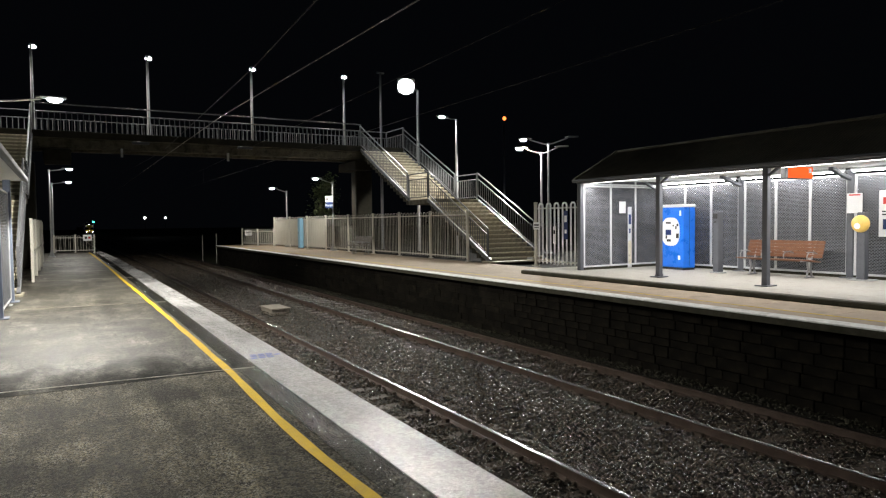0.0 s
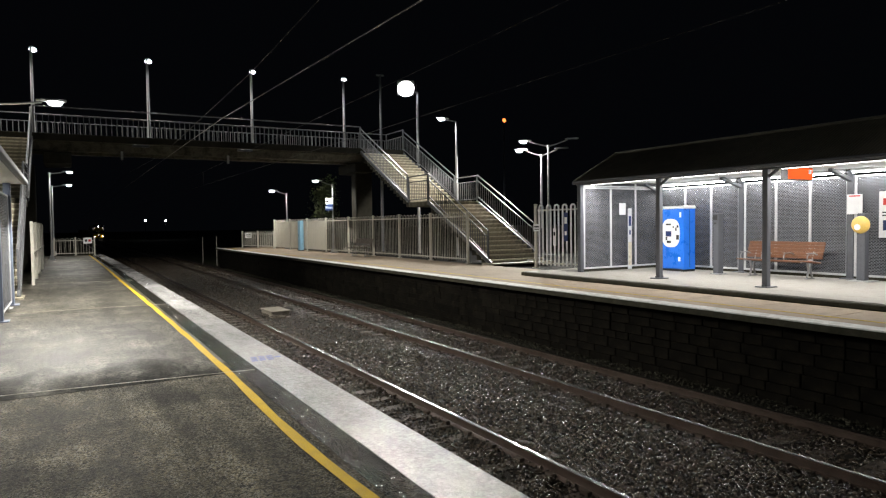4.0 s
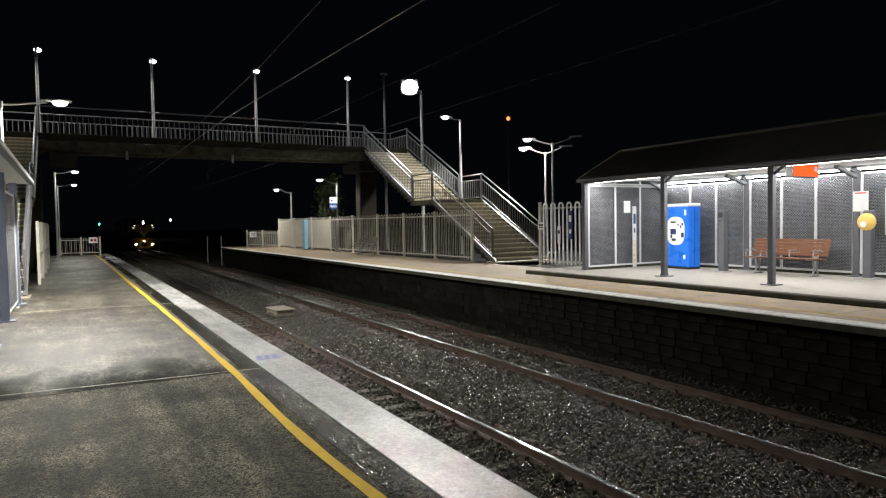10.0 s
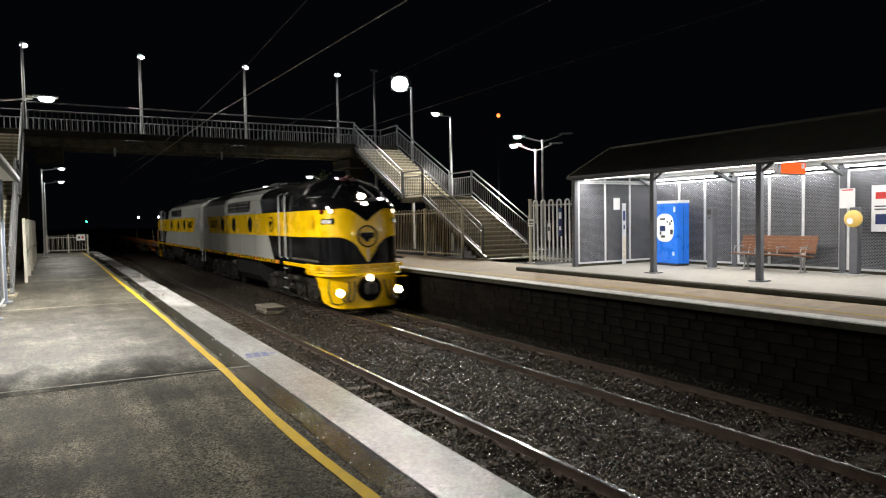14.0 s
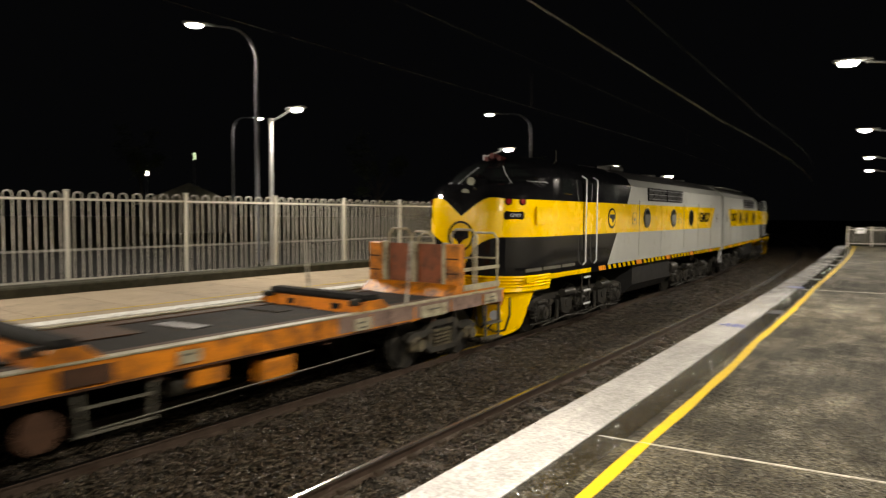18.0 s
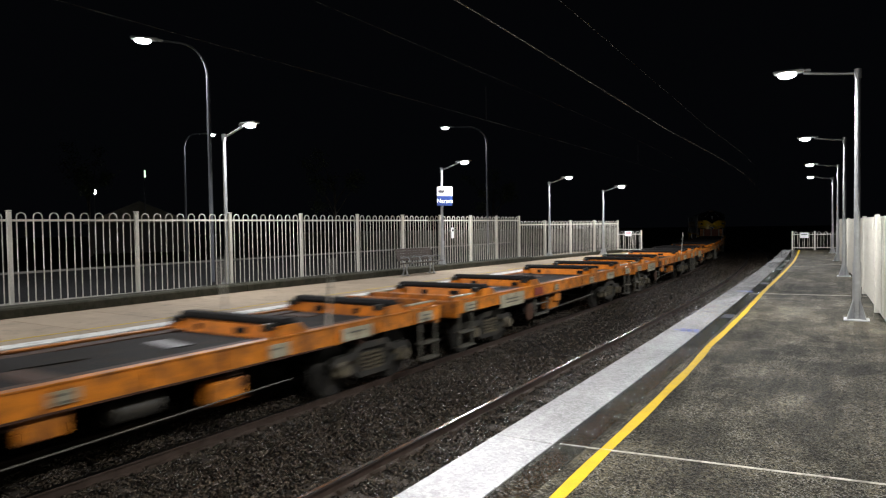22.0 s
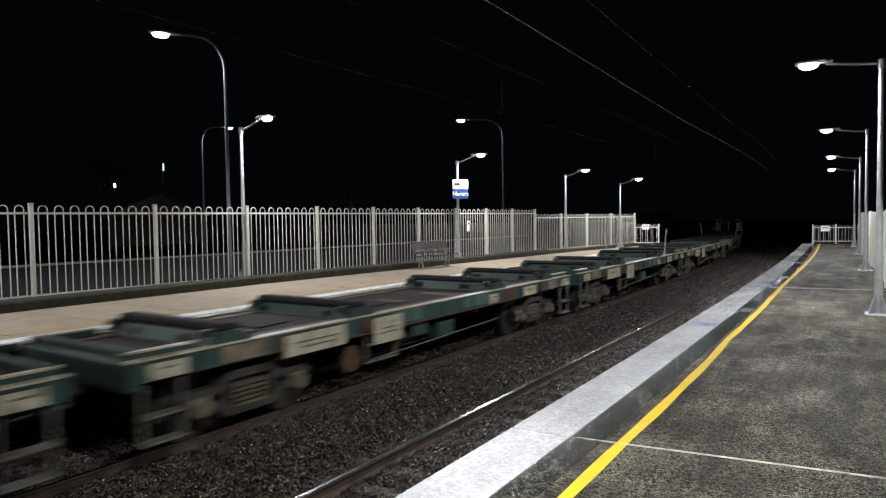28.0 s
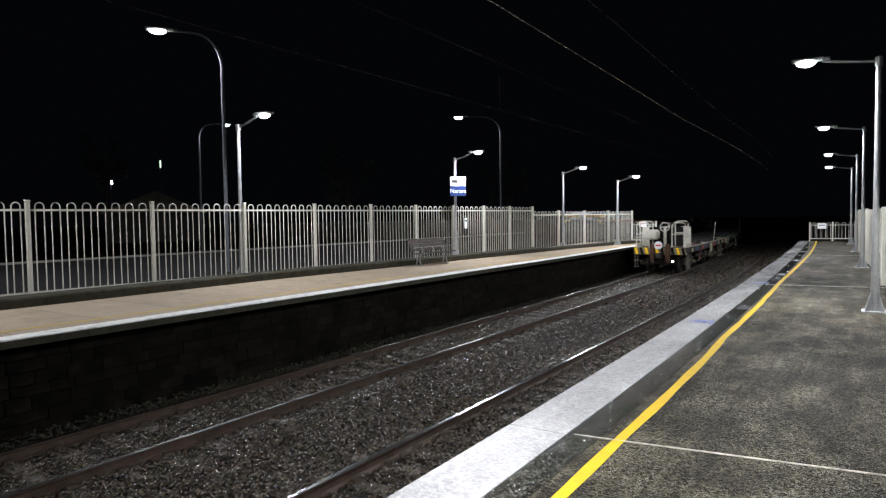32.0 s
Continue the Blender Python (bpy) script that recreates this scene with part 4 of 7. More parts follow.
street_lamp(17.15, -13.8, -0.05, 7.75, 1.05, 1.45, 420)
street_lamp(36.0, -27.0, 0, 8.1, -1.0, -1.25, 260)
street_lamp(18.7, -35.4, 0, 7.95, 2.15, 1.2, 300)
street_lamp(20.0, 1.9, 0, 6.7, 1.0, 0.3, 200)
street_lamp(34.0, -10.0, 0, 8.0, -1.2, 0.2, 200)


# ---- footbridge ----
DECK_Z = 6.0
BR_Y0, BR_Y1 = 33.9, 36.2
BX0, BX1 = -7.5, 17.0
bridge = thing("footbridge", "concrete footbridge with grey steel railings over the tracks", "footbridge")
part("deck", Shape().box(((BX0 + BX1) / 2, (BR_Y0 + BR_Y1) / 2, DECK_Z - 0.1), (BX1 - BX0, BR_Y1 - BR_Y0, 0.2), 0, 0.02), M_DECK, bridge)
for yy in (BR_Y0 + 0.35, BR_Y1 - 0.35):
    part("beam", Shape().box(((BX0 + BX1) / 2 + 0.0, yy, DECK_Z - 0.41), (BX1 - BX0, 0.36, 0.42), 0, 0.03), M_DECK, bridge, "long stained concrete beam")
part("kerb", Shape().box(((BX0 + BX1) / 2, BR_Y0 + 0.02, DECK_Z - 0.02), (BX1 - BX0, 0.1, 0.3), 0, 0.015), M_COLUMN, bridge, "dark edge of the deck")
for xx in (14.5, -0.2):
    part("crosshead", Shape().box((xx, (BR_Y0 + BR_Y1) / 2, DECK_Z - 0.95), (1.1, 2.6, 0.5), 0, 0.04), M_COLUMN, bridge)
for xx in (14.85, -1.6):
    part("column", Shape().box((xx, (BR_Y0 + BR_Y1) / 2, (DECK_Z - 1.2 - 1.2) / 2), (1.0, 0.7, DECK_Z - 1.2 + 1.2), 0, 0.05), M_COLUMN, bridge, "dark concrete column")
for xx in (3.4, 8.2):
    part("service_box", Shape().box((xx - 0.2, BR_Y0 - 0.1, DECK_Z - 0.28), (0.75, 0.2, 0.12), 0, 0.02), M_GREYPAINT, bridge, "small grey lamp housing under the deck")
    part("bracket", Shape().box((xx - 1.0, BR_Y0 + 0.1, DECK_Z - 0.75), (0.1, 0.1, 0.4), 0, 0.01), M_GALV, bridge)



def railing(parent, a, b, h=1.2, pitch=0.16, foot=0.1, drop=0.2, bal_w=0.02):
    """A railing from a to b along its foot line: handrail, mid rail, bottom rail and upright balusters."""
    a, b = Vector(a), Vector(b)
    d = b - a
    up = Vector((0, 0, 1))
    r = part("railing", bar(bar(bar(Shape(), a + up * h, b + up * h, 0.06, 0.045), a + up * (h - drop), b + up * (h - drop), 0.04, 0.04), a + up * foot, b + up * foot, 0.05, 0.035), M_RAILING, parent)
    n = max(1, int(Vector((d.x, d.y)).length / pitch))
    bal = Shape().box((0, 0, (h - drop + foot) / 2), (bal_w, bal_w, h - drop - foot)).mesh("baluster", M_RAILING)
    for i in range(n):
        p = a + d * ((i + 0.5) / n)
        part("baluster", bal, None, r, at=Matrix.Translation(p))
    pm = Shape().box((0, 0, h / 2), (0.06, 0.06, h), 0, 0.006).mesh("rail_post", M_RAILING)
    for p in (a, b):
        part("rail_post", pm, None, r, at=Matrix.Translation(p))


M_RAILING = surface("grey_steel_railing", (0.128, 0.131, 0.143), 0.42, metal=0.4, var=0.12, scale=6, bump=0.03)
railing(bridge, (-1.05, BR_Y0, DECK_Z), (14.35, BR_Y0, DECK_Z), 1.3, 0.225, 0.08, 0.36, 0.034)
railing(bridge, (BX0, BR_Y1, DECK_Z), (BX1, BR_Y1, DECK_Z), 1.3, 0.225, 0.08, 0.36, 0.034)
railing(bridge, (BX1, BR_Y0, DECK_Z), (BX1, BR_Y1, DECK_Z), 1.3, 0.225, 0.08, 0.36, 0.034)


def stair(name, x0, x1, label):
    """Two straight flights with a landing between, rising away along the platform to the bridge deck."""
    st = thing(name, label, "stairs")
    y, z = 21.25, ZF if x0 > 0 else 0.0
    top = DECK_Z
    land_z = 2.93
    w = x1 - x0
    xc = (x0 + x1) / 2
    flights = []
    for zz, z1, y1, yend in ((z, land_z, 21.25, 26.05), (land_z, top, 28.15, 33.85)):
        n = round((z1 - zz) / 0.178)
        rise, go = (z1 - zz) / n, (yend - y1) / (n - 1)
        tread = Shape().box((0, go / 2, -rise / 2 + 0.004), (w - 0.1, go + 0.02, rise - 0.01), 0, 0.01).mesh("tread", M_STEP)
        nose = Shape().box((0, 0.02, -0.028), (w - 0.1, 0.055, 0.062), 0, 0.008).mesh("nosing", M_NOSING)
        for i in range(n - 1):
            t = part("tread", tread, None, st, at=pose(xc, y1 + go * i, zz + rise * (i + 1)))
            part("nosing", nose, None, t, "pale worn nosing", at=pose(0, -0.005, 0.005))
        flights.append((zz, z1, y1, yend))
        for xs_, dx in ((x0, 0.05), (x1, -0.05)):
            s = Shape()
            bar(s, (xs_, y1 - 0.1, zz + 0.02), (xs_, yend + 0.15, z1 - 0.05), 0.1, 0.17)
            part("stringer", s, M_RAILING, st, "grey steel stringer")
        # undersides much darker than the treads above them
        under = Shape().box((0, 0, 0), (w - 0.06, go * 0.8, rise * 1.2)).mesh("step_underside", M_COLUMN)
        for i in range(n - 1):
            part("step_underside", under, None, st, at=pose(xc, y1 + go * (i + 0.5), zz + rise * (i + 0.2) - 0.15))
        for xs_ in (x0, x1):
            railing(st, (xs_, y1 + 0.1, zz + 0.2), (xs_, yend + 0.12, z1 + 0.12), 1.12, 0.17, 0.1, 0.26, 0.026)
    part("landing", Shape().box((xc, 27.1, land_z - 0.12), (w, 2.15, 0.24), 0, 0.02), M_DECK, st)
    for xs_ in (x0, x1):
        railing(st, (xs_, 26.2, land_z), (xs_, 28.12, land_z), 1.2, 0.17, 0.1, 0.26, 0.026)
    for yy in (26.4, 27.8):
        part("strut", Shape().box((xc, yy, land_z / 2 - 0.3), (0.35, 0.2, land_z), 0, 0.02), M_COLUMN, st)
    part("plinth", Shape().box((xc, 21.2, z + 0.02), (w + 0.25, 0.9, 0.06), 0, 0.01), M_STEP, st)
    part("warning_plate", Shape().box((x1 - 0.7, 21.22, z + 0.1), (0.3, 0.02, 0.08)), M_WHITE, st)
    return st


stair("stairs_far", 14.35, 17.0, "concrete footbridge stairs with grey railings on the far platform")
stair("stairs_near", -3.3, -1.15, "concrete footbridge stairs with grey railings on the near platform")


# ---- far shelter ----
XF, XB, YE = 13.28, 16.6, 14.84
BAYS = (14.84, 11.86, 8.88, 5.9)
EAVE_Z, RIDGE_Z = 3.05, 3.95
shelter = thing("platform_shelter", "open-fronted station shelter with perforated grey panels and a corrugated roof", "shelter")
post_m = Shape().box((0, 0, 1.33), (0.13, 0.13, 2.66), 0, 0.01).box((0, 0, 0.012), (0.36, 0.3, 0.024), 0, 0.004)
for q in (-1, 1):
    post_m.box((q * 0.12, 0, 0.05), (0.03, 0.03, 0.05))
post_m = post_m.mesh("post", M_GREYPAINT)
for yy in BAYS[1:]:
    part("post", post_m, None, shelter, "dark grey steel post on a bolted plate", at=pose(XF, yy, SLAB_F))
for yy in BAYS:
    part("back_post", Shape().box((XB + 0.02, yy, SLAB_F + 1.33), (0.12, 0.16, 2.66), 0, 0.01).box((XB - 0.02, yy, SLAB_F + 0.012), (0.3, 0.36, 0.024), 0, 0.004), M_GREYPAINT, shelter, "grey back post on a base plate")
part("corner_post", Shape().box((XF, YE, SLAB_F + 1.33), (0.14, 0.14, 2.66), 0, 0.01), M_GREYPAINT, shelter)


M_PERF, pt, pb, _ = nodes_of("perforated_grey_sheet")
ptc = pt.nodes.new("ShaderNodeTexCoord").outputs["Object"]
pmap = pt.nodes.new("ShaderNodeMapping")
pmap.inputs["Rotation"].default_value = (radians(90), 0, 0)
pt.links.new(ptc, pmap.inputs[0])
chk = pt.nodes.new("ShaderNodeTexBrick")
for key, val in (("Scale", 1.0), ("Brick Width", 0.072), ("Row Height", 0.034), ("Mortar Size", 0.0095), ("Mortar Smooth", 0.8), ("Bias", 0.0)):
    chk.inputs[key].default_value = val
chk.inputs["Color1"].default_value, chk.inputs["Color2"].default_value, chk.inputs["Mortar"].default_value = (0.055, 0.058, 0.068, 1), (0.075, 0.08, 0.092, 1), (0.215, 0.225, 0.25, 1)
pt.links.new(pmap.outputs[0], chk.inputs["Vector"])
pmx = pt.nodes.new("ShaderNodeMix")
pmx.data_type, pmx.blend_type = "RGBA", "MULTIPLY"
pmx.inputs["Factor"].default_value = 1.0
pt.links.new(chk.outputs["Color"], pmx.inputs["A"])
pt.links.new(ramp(pt, noise_out(pt, ptc, 1.1, 6, 0.65), [(0.3, (0.62, 0.62, 0.6)), (0.7, (1, 1, 1))]), pmx.inputs["B"])
pt.links.new(pmx.outputs["Result"], pb.inputs["Base Color"])
pb.inputs["Roughness"].default_value = 0.7
pb.inputs["Specular IOR Level"].default_value = 0.25
# light passes through the slots
pal = pt.nodes.new("ShaderNodeMapRange")
pal.inputs[3].default_value, pal.inputs[4].default_value = 0.5, 1.0
pt.links.new(chk.outputs["Fac"], pal.inputs[0])
pt.links.new(pal.outputs[0], pb.inputs["Alpha"])
pbp = pt.nodes.new("ShaderNodeBump")
pbp.inputs["Strength"].default_value, pbp.inputs["Distance"].default_value = 0.5, 0.01
pt.links.new(chk.outputs["Fac"], pbp.inputs["Height"])
pt.links.new(pbp.outputs[0], pb.inputs["Normal"])


def panel(parent, a, b, z0, z1):
    """A framed perforated wall panel between plan points a and b."""
    a, b = Vector((*a, 0)), Vector((*b, 0))
    L = (b - a).length
    m = Matrix.Translation(a) @ Matrix.Rotation(math.atan2(b.y - a.y, b.x - a.x), 4, "Z")
    p = part("panel", Shape().box((L / 2, 0, (z0 + z1) / 2), (L - 0.02, 0.02, z1 - z0)), M_PERF, parent, "perforated grey sheet", at=m)
    f = Shape()
    for zz in (z0, z1):
        f.box((L / 2, 0, zz), (L, 0.05, 0.05), 0, 0.006)
    f.box((0.032, 0, (z0 + z1) / 2), (0.06, 0.056, z1 - z0), 0, 0.006)
    f.box((L - 0.004, 0, (z0 + z1) / 2), (0.006, 0.052, z1 - z0))
    part("panel_frame", f, M_FRAME, p, "pale steel panel frame")


for y0, y1 in zip(BAYS[:-1], BAYS[1:]):
    ya, yb = y0 - 0.09, y1 + 0.09
    for i in range(3):
        panel(shelter, (XB, ya + (yb - ya) * i / 3), (XB, ya + (yb - ya) * (i + 1) / 3), SLAB_F + 0.1, SLAB_F + 2.5)
px_ = (XF + 0.1, 14.46, 15.51, XB - 0.06)
for a_, b_ in zip(px_[:-1], px_[1:]):
    panel(shelter, (a_, YE), (b_, YE), SLAB_F + 0.1, SLAB_F + 2.5)
    panel(shelter, (a_, YE), (b_, YE), SLAB_F + 2.56, SLAB_F + 2.74)
part("skirting", Shape().box((XB + 0.02, 10.37, SLAB_F + 0.045), (0.05, 8.8, 0.09)), M_KERB, shelter, "dark skirting under the panels")
part("skirting", Shape().box(((XF + XB) / 2, YE + 0.005, SLAB_F + 0.045), (XB - XF - 0.2, 0.05, 0.09)), M_KERB, shelter, "dark skirting under the panels")
part("back_beam", Shape().box((XB + 0.02, 10.3, SLAB_F + 2.61), (0.1, 9.1, 0.06), 0, 0.01), M_DARKP, shelter, "dark beam over the back panels")
part("front_beam", Shape().box((XF, 10.3, SLAB_F + 2.62), (0.14, 9.3, 0.1), 0, 0.01), M_GREYPAINT, shelter)


def corrugated(x0, z0, x1, z1, ya, yb, pitch=0.076, depth=0.018, thick=0.012):
    s = Shape()
    n = int(abs(yb - ya) / (pitch / 2))
    vs = []
    for i in range(n + 1):
        y = ya + (yb - ya) * i / n
        o = depth * (i % 2)
        vs += [(x0, y, z0 + o), (x1, y, z1 + o), (x1, y, z1 + o - thick), (x0, y, z0 + o - thick)]
    fs = []
    for i in range(n):
        for j in range(4):
            fs.append((i * 4 + j, i * 4 + (j + 1) % 4, i * 4 + 4 + (j + 1) % 4, i * 4 + 4 + j))
    return s.add(vs, fs)


EX0, EX1, RX, YV = 13.12, 16.8, 14.85, 14.95
part("roof_sheet", corrugated(EX0, EAVE_Z, RX, RIDGE_Z, 4.6, YV), M_ROOF, shelter, "dark corrugated roof slope")
part("roof_sheet", corrugated(EX1, EAVE_Z, RX, RIDGE_Z, 4.6, YV), M_ROOF, shelter, "dark corrugated roof slope")
part("ridge_cap", Shape().tube([(RX, 4.6, RIDGE_Z + 0.01), (RX, YV, RIDGE_Z + 0.01)], 0.05, 8), M_ROOF, shelter)
for xe in (EX0, EX1):
    part("barge_capping", bar(Shape(), (xe, YV - 0.02, EAVE_Z + 0.02), (RX, YV - 0.02, RIDGE_Z + 0.03), 0.09, 0.05), M_ROOF, shelter, "pale-edged capping along the gable")
part("soffit", corrugated(EX0 + 0.05, EAVE_Z - 0.03, EX1 - 0.05, EAVE_Z + 0.03, 4.7, YV - 0.06), M_SOFFIT, shelter, "white corrugated soffit")
part("gutter", Shape().box((EX0 - 0.03, (4.6 + YV) / 2, EAVE_Z - 0.03), (0.1, YV - 4.6, 0.09), 0, 0.02), M_GREYPAINT, shelter, "grey eaves gutter")
part("gable", Shape().prism([(EX0 + 0.05, EAVE_Z), (RX, RIDGE_Z - 0.03), (EX1 - 0.05, EAVE_Z)], "y", YV - 0.1, YV - 0.06), M_ROOF, shelter)
for yy in BAYS[1:]:
    part("brace", bar(Shape(), (XF, yy - 0.03, SLAB_F + 2.4), (XF, yy - 0.34, EAVE_Z - 0.05), 0.06, 0.06), M_GREYPAINT, shelter)
    part("brace", bar(Shape(), (XB - 0.05, yy, SLAB_F + 2.42), (XB - 0.9, yy, EAVE_Z - 0.02), 0.1, 0.1), M_GREYPAINT, shelter, "grey knee brace under the soffit")
part("brace", bar(Shape(), (XB - 0.1, YE - 0.1, SLAB_F + 2.4), (XB - 0.75, YE - 0.1, EAVE_Z - 0.02), 0.08, 0.08), M_GREYPAINT, shelter)
for yy in (13.36, 10.37, 7.39):
    # added glow along the back imitates brightly lit white trim; no lamp there
    t = part("light_fitting", Shape().box((XB - 0.14, yy, EAVE_Z - 0.03), (0.1, 2.84, 0.05), 0, 0.015), M_WHITE, shelter, "white batten")
    part("tube", Shape().tube([(XB - 0.14, yy - 1.38, EAVE_Z - 0.075), (XB - 0.14, yy + 1.38, EAVE_Z - 0.075)], 0.022, 8), M_TUBE, t, "glowing strip")
    tube_light("shelter_light", (XB - 0.17, yy, EAVE_Z - 0.12), (XB - 0.35, yy, 0), 2.6, 0.1, 30)
    t = part("light_fitting", Shape().box((XF + 0.24, yy, EAVE_Z - 0.045), (0.1, 2.7, 0.05), 0, 0.015), M_WHITE, shelter, "white batten")
    part("tube", Shape().tube([(XF + 0.24, yy - 1.3, EAVE_Z - 0.082), (XF + 0.24, yy + 1.3, EAVE_Z - 0.082)], 0.018, 8), M_TUBE_DIM, t, "glowing strip")
    tube_light("shelter_light", (XF + 0.26, yy, EAVE_Z - 0.105), (XF + 0.75, yy, 0), 2.6, 0.1, 115)

# lit indicator, posters and notices in the shelter
ind = thing("platform_indicator", "glowing orange platform indicator hung under the shelter roof", "indicator", at=pose(14.33, 8.85, 2.88))
part("case", Shape().box((0, 0, 0), (0.98, 0.16, 0.3), 0, 0.015), M_DARKP, ind)
part("display", Shape().box((0.01, -0.084, 0), (0.92, 0.008, 0.25)), M_ORANGE_SIGN, ind, "glowing orange display")
part("figure", Shape().box((0.36, -0.09, 0.05), (0.1, 0.004, 0.1)), M_WHITE, ind)
for x_ in (-0.3, 0.3):
    part("hanger", Shape().tube([(x_, 0, 0.13), (x_, 0, 0.2)], 0.015, 6), M_GREYPAINT, ind)
notice(facing(14.94, 14.79, 2.25, 0), 0.27, 0.36, M_WHITE, "plain white notice on the shelter end panel")
notice(facing(16.5, 8.74, 2.2, -90), 0.36, 0.48, M_WHITE, "white notice board above the help point", [(0, 0.2, 0.26, 0.03, M_RED)])
notice(facing(14.95, 14.5, SLAB_F + 0.95, 0), 0.16, 1.86, M_FRAME, "tall narrow blue, grey and tan strip sign", [(0, 0.55, 0.1, 0.3, M_NAVY), (0, 0.2, 0.06, 0.14, M_NAVY), (0, -0.45, 0.13, 0.7, M_NOSING)])
ps = thing("poster_frame", "framed white safety poster with a red figure", "poster", at=facing(16.53, 7.35, 1.75, -90))
part("frame", Shape().box((0, 0, 0), (1.0, 0.05, 1.3), 0, 0.01), M_FRAME, ps)
part("sheet", Shape().box((0, -0.027, 0.02), (0.84, 0.006, 1.1)), M_WHITE, ps)
fig = Shape().box((0.1, -0.032, 0.05), (0.12, 0.004, 0.3)).disc((0.1, -0.032, 0.27), "y", 0.055, 0.004, 12).box((0.06, -0.032, -0.22), (0.045, 0.004, 0.26)).box((0.14, -0.032, -0.22), (0.045, 0.004, 0.26))
part("figure", fig, M_RED, ps)


# ---- furniture ----
def bench(name, at, length, label, legs=2, arms=4, group="platform benches", wood=M_WOOD_OLD):
    """A station bench: timber slats on cast legs, with steel armrests. Its sitter faces local -y."""
    th = thing("bench", label, "bench", group, at=at)
    for i in range(5):
        part("seat_slat", Shape().box((0, -0.02 - 0.085 * i, 0.45 - 0.012 * (4 - i)), (length, 0.075, 0.03), 0, 0.008), wood, th)
    for i in range(5):
        part("back_slat", Shape().box((0, 0.08 + 0.03 * i, 0.53 + 0.085 * i), (length, 0.028, 0.082), 0, 0.006), wood, th)
    for i in range(legs):
        x = -length / 2 + 0.25 + (length - 0.5) * i / (legs - 1)
        s = Shape()
        s.tube([(x, -0.15, 0.43), (x, -0.1, 0.2), (x, -0.16, 0.02)], 0.025, 8).tube([(x, 0.05, 0.43), (x, 0.0, 0.2), (x, 0.06, 0.02)], 0.025, 8)
        s.box((x, -0.05, 0.012), (0.07, 0.36, 0.024), 0, 0.006).box((x, -0.18, 0.42), (0.05, 0.46, 0.035), 0, 0.008)
        s.tube([(x, 0.04, 0.43), (x, 0.24, 0.92)], 0.018, 6)
        part("leg", s, M_BENCHLEG, th, "cast grey metal leg")
    for i in range(arms):
        x = -length / 2 + 0.12 + (length - 0.24) * i / max(1, arms - 1)
        s = Shape().tube([(x, 0.05, 0.6), (x, -0.1, 0.64), (x, -0.3, 0.63), (x, -0.37, 0.56), (x, -0.36, 0.47)], 0.016, 6)
        s.box((x, -0.33, 0.64), (0.05, 0.09, 0.02), 0, 0.006)
        part("armrest", s, M_BENCHLEG, th, "steel armrest")
    return th


bench("bench", facing(15.95, 10.25, SLAB_F, -90), 2.05, "red-brown slatted timber bench with steel armrests under the shelter", wood=M_WOOD)
bench("bench", facing(13.3, 31.6, ZF, -90), 2.2, "weathered grey-brown slatted timber bench in front of the platform fence")
bench("bench", facing(12.75, -18.9, ZF, -97), 1.9, "weathered grey-brown slatted timber bench in front of the platform fence")
bench("bench", facing(13.35, -2.6, ZF, -90), 2.4, "weathered grey-brown slatted timber bench in front of the platform fence")

tm = thing("ticket_machine", "bright blue ticket machine with a white oval front panel", "ticket machine", at=pose(15.58, 13.44, SLAB_F, 0, 0, -5))
part("body", Shape().box((0.24, 0, 0.95), (0.48, 0.9, 1.78), 0, 0.02), M_BLUE, tm)
part("top", Shape().box((0.24, 0, 1.88), (0.5, 0.92, 0.09), 0, 0.02), M_WHITE, tm, "white top cap")
part("base", Shape().box((0.24, 0, 0.03), (0.46, 0.86, 0.06)), M_DARKP, tm)
ov = []
for i in range(28):
    w = 2 * math.pi * i / 28
    c_, s_ = math.cos(w), math.sin(w)
    ov.append((0.04 + 0.36 * math.copysign(abs(c_) ** 0.75, c_), 1.12 + 0.42 * math.copysign(abs(s_) ** 0.75, s_)))
part("front_panel", Shape().prism(ov, "x", -0.012, 0.004), M_WHITE, tm, "white oval front panel")
part("screen", Shape().box((-0.018, 0.12, 1.1), (0.012, 0.22, 0.16), 0, 0.003), M_NAVY, tm, "dark screen on the panel")
for y0, z0, w, h in ((-0.08, 1.30, 0.05, 0.05), (-0.18, 1.24, 0.05, 0.09), (-0.24, 1.0, 0.1, 0.14), (0.12, 1.38, 0.2, 0.05), (0.1, 0.86, 0.16, 0.07), (-0.24, 1.32, 0.06, 0.07), (0.2, 0.96, 0.06, 0.1)):
    part("fitting", Shape().box((-0.018, y0, z0), (0.012, w, h), 0, 0.003), M_DARKP, tm, "dark slot on the panel")
for y0, z0, w, h in ((-0.34, 1.66, 0.07, 0.16), (-0.3, 0.36, 0.08, 0.12)):
    part("sticker", Shape().box((-0.006, y0, z0), (0.008, w, h)), M_WHITE, tm, "white printed mark")
part("door_seam", Shape().box((0.24, -0.453, 0.98), (0.008, 0.006, 1.7)), M_NAVY, tm)
vp = thing("ticket_reader_post", "slim dark grey ticket reader post", "ticket reader", at=pose(15.52, 11.8, SLAB_F, 0, 0, -8))
part("post", Shape().box((0, 0, 0.84), (0.2, 0.2, 1.68), 0, 0.02), M_GREYPAINT, vp)
part("foot", Shape().box((0, 0, 0.015), (0.3, 0.32, 0.03), 0, 0.006), M_GALV, vp)
part("reader", Shape().box((-0.11, 0, 1.56), (0.04, 0.14, 0.14), 0, 0.01), M_DARKP, vp)
part("button", Shape().disc((-0.11, 0, 1.4), "x", 0.03, 0.03, 12), M_DARKP, vp)
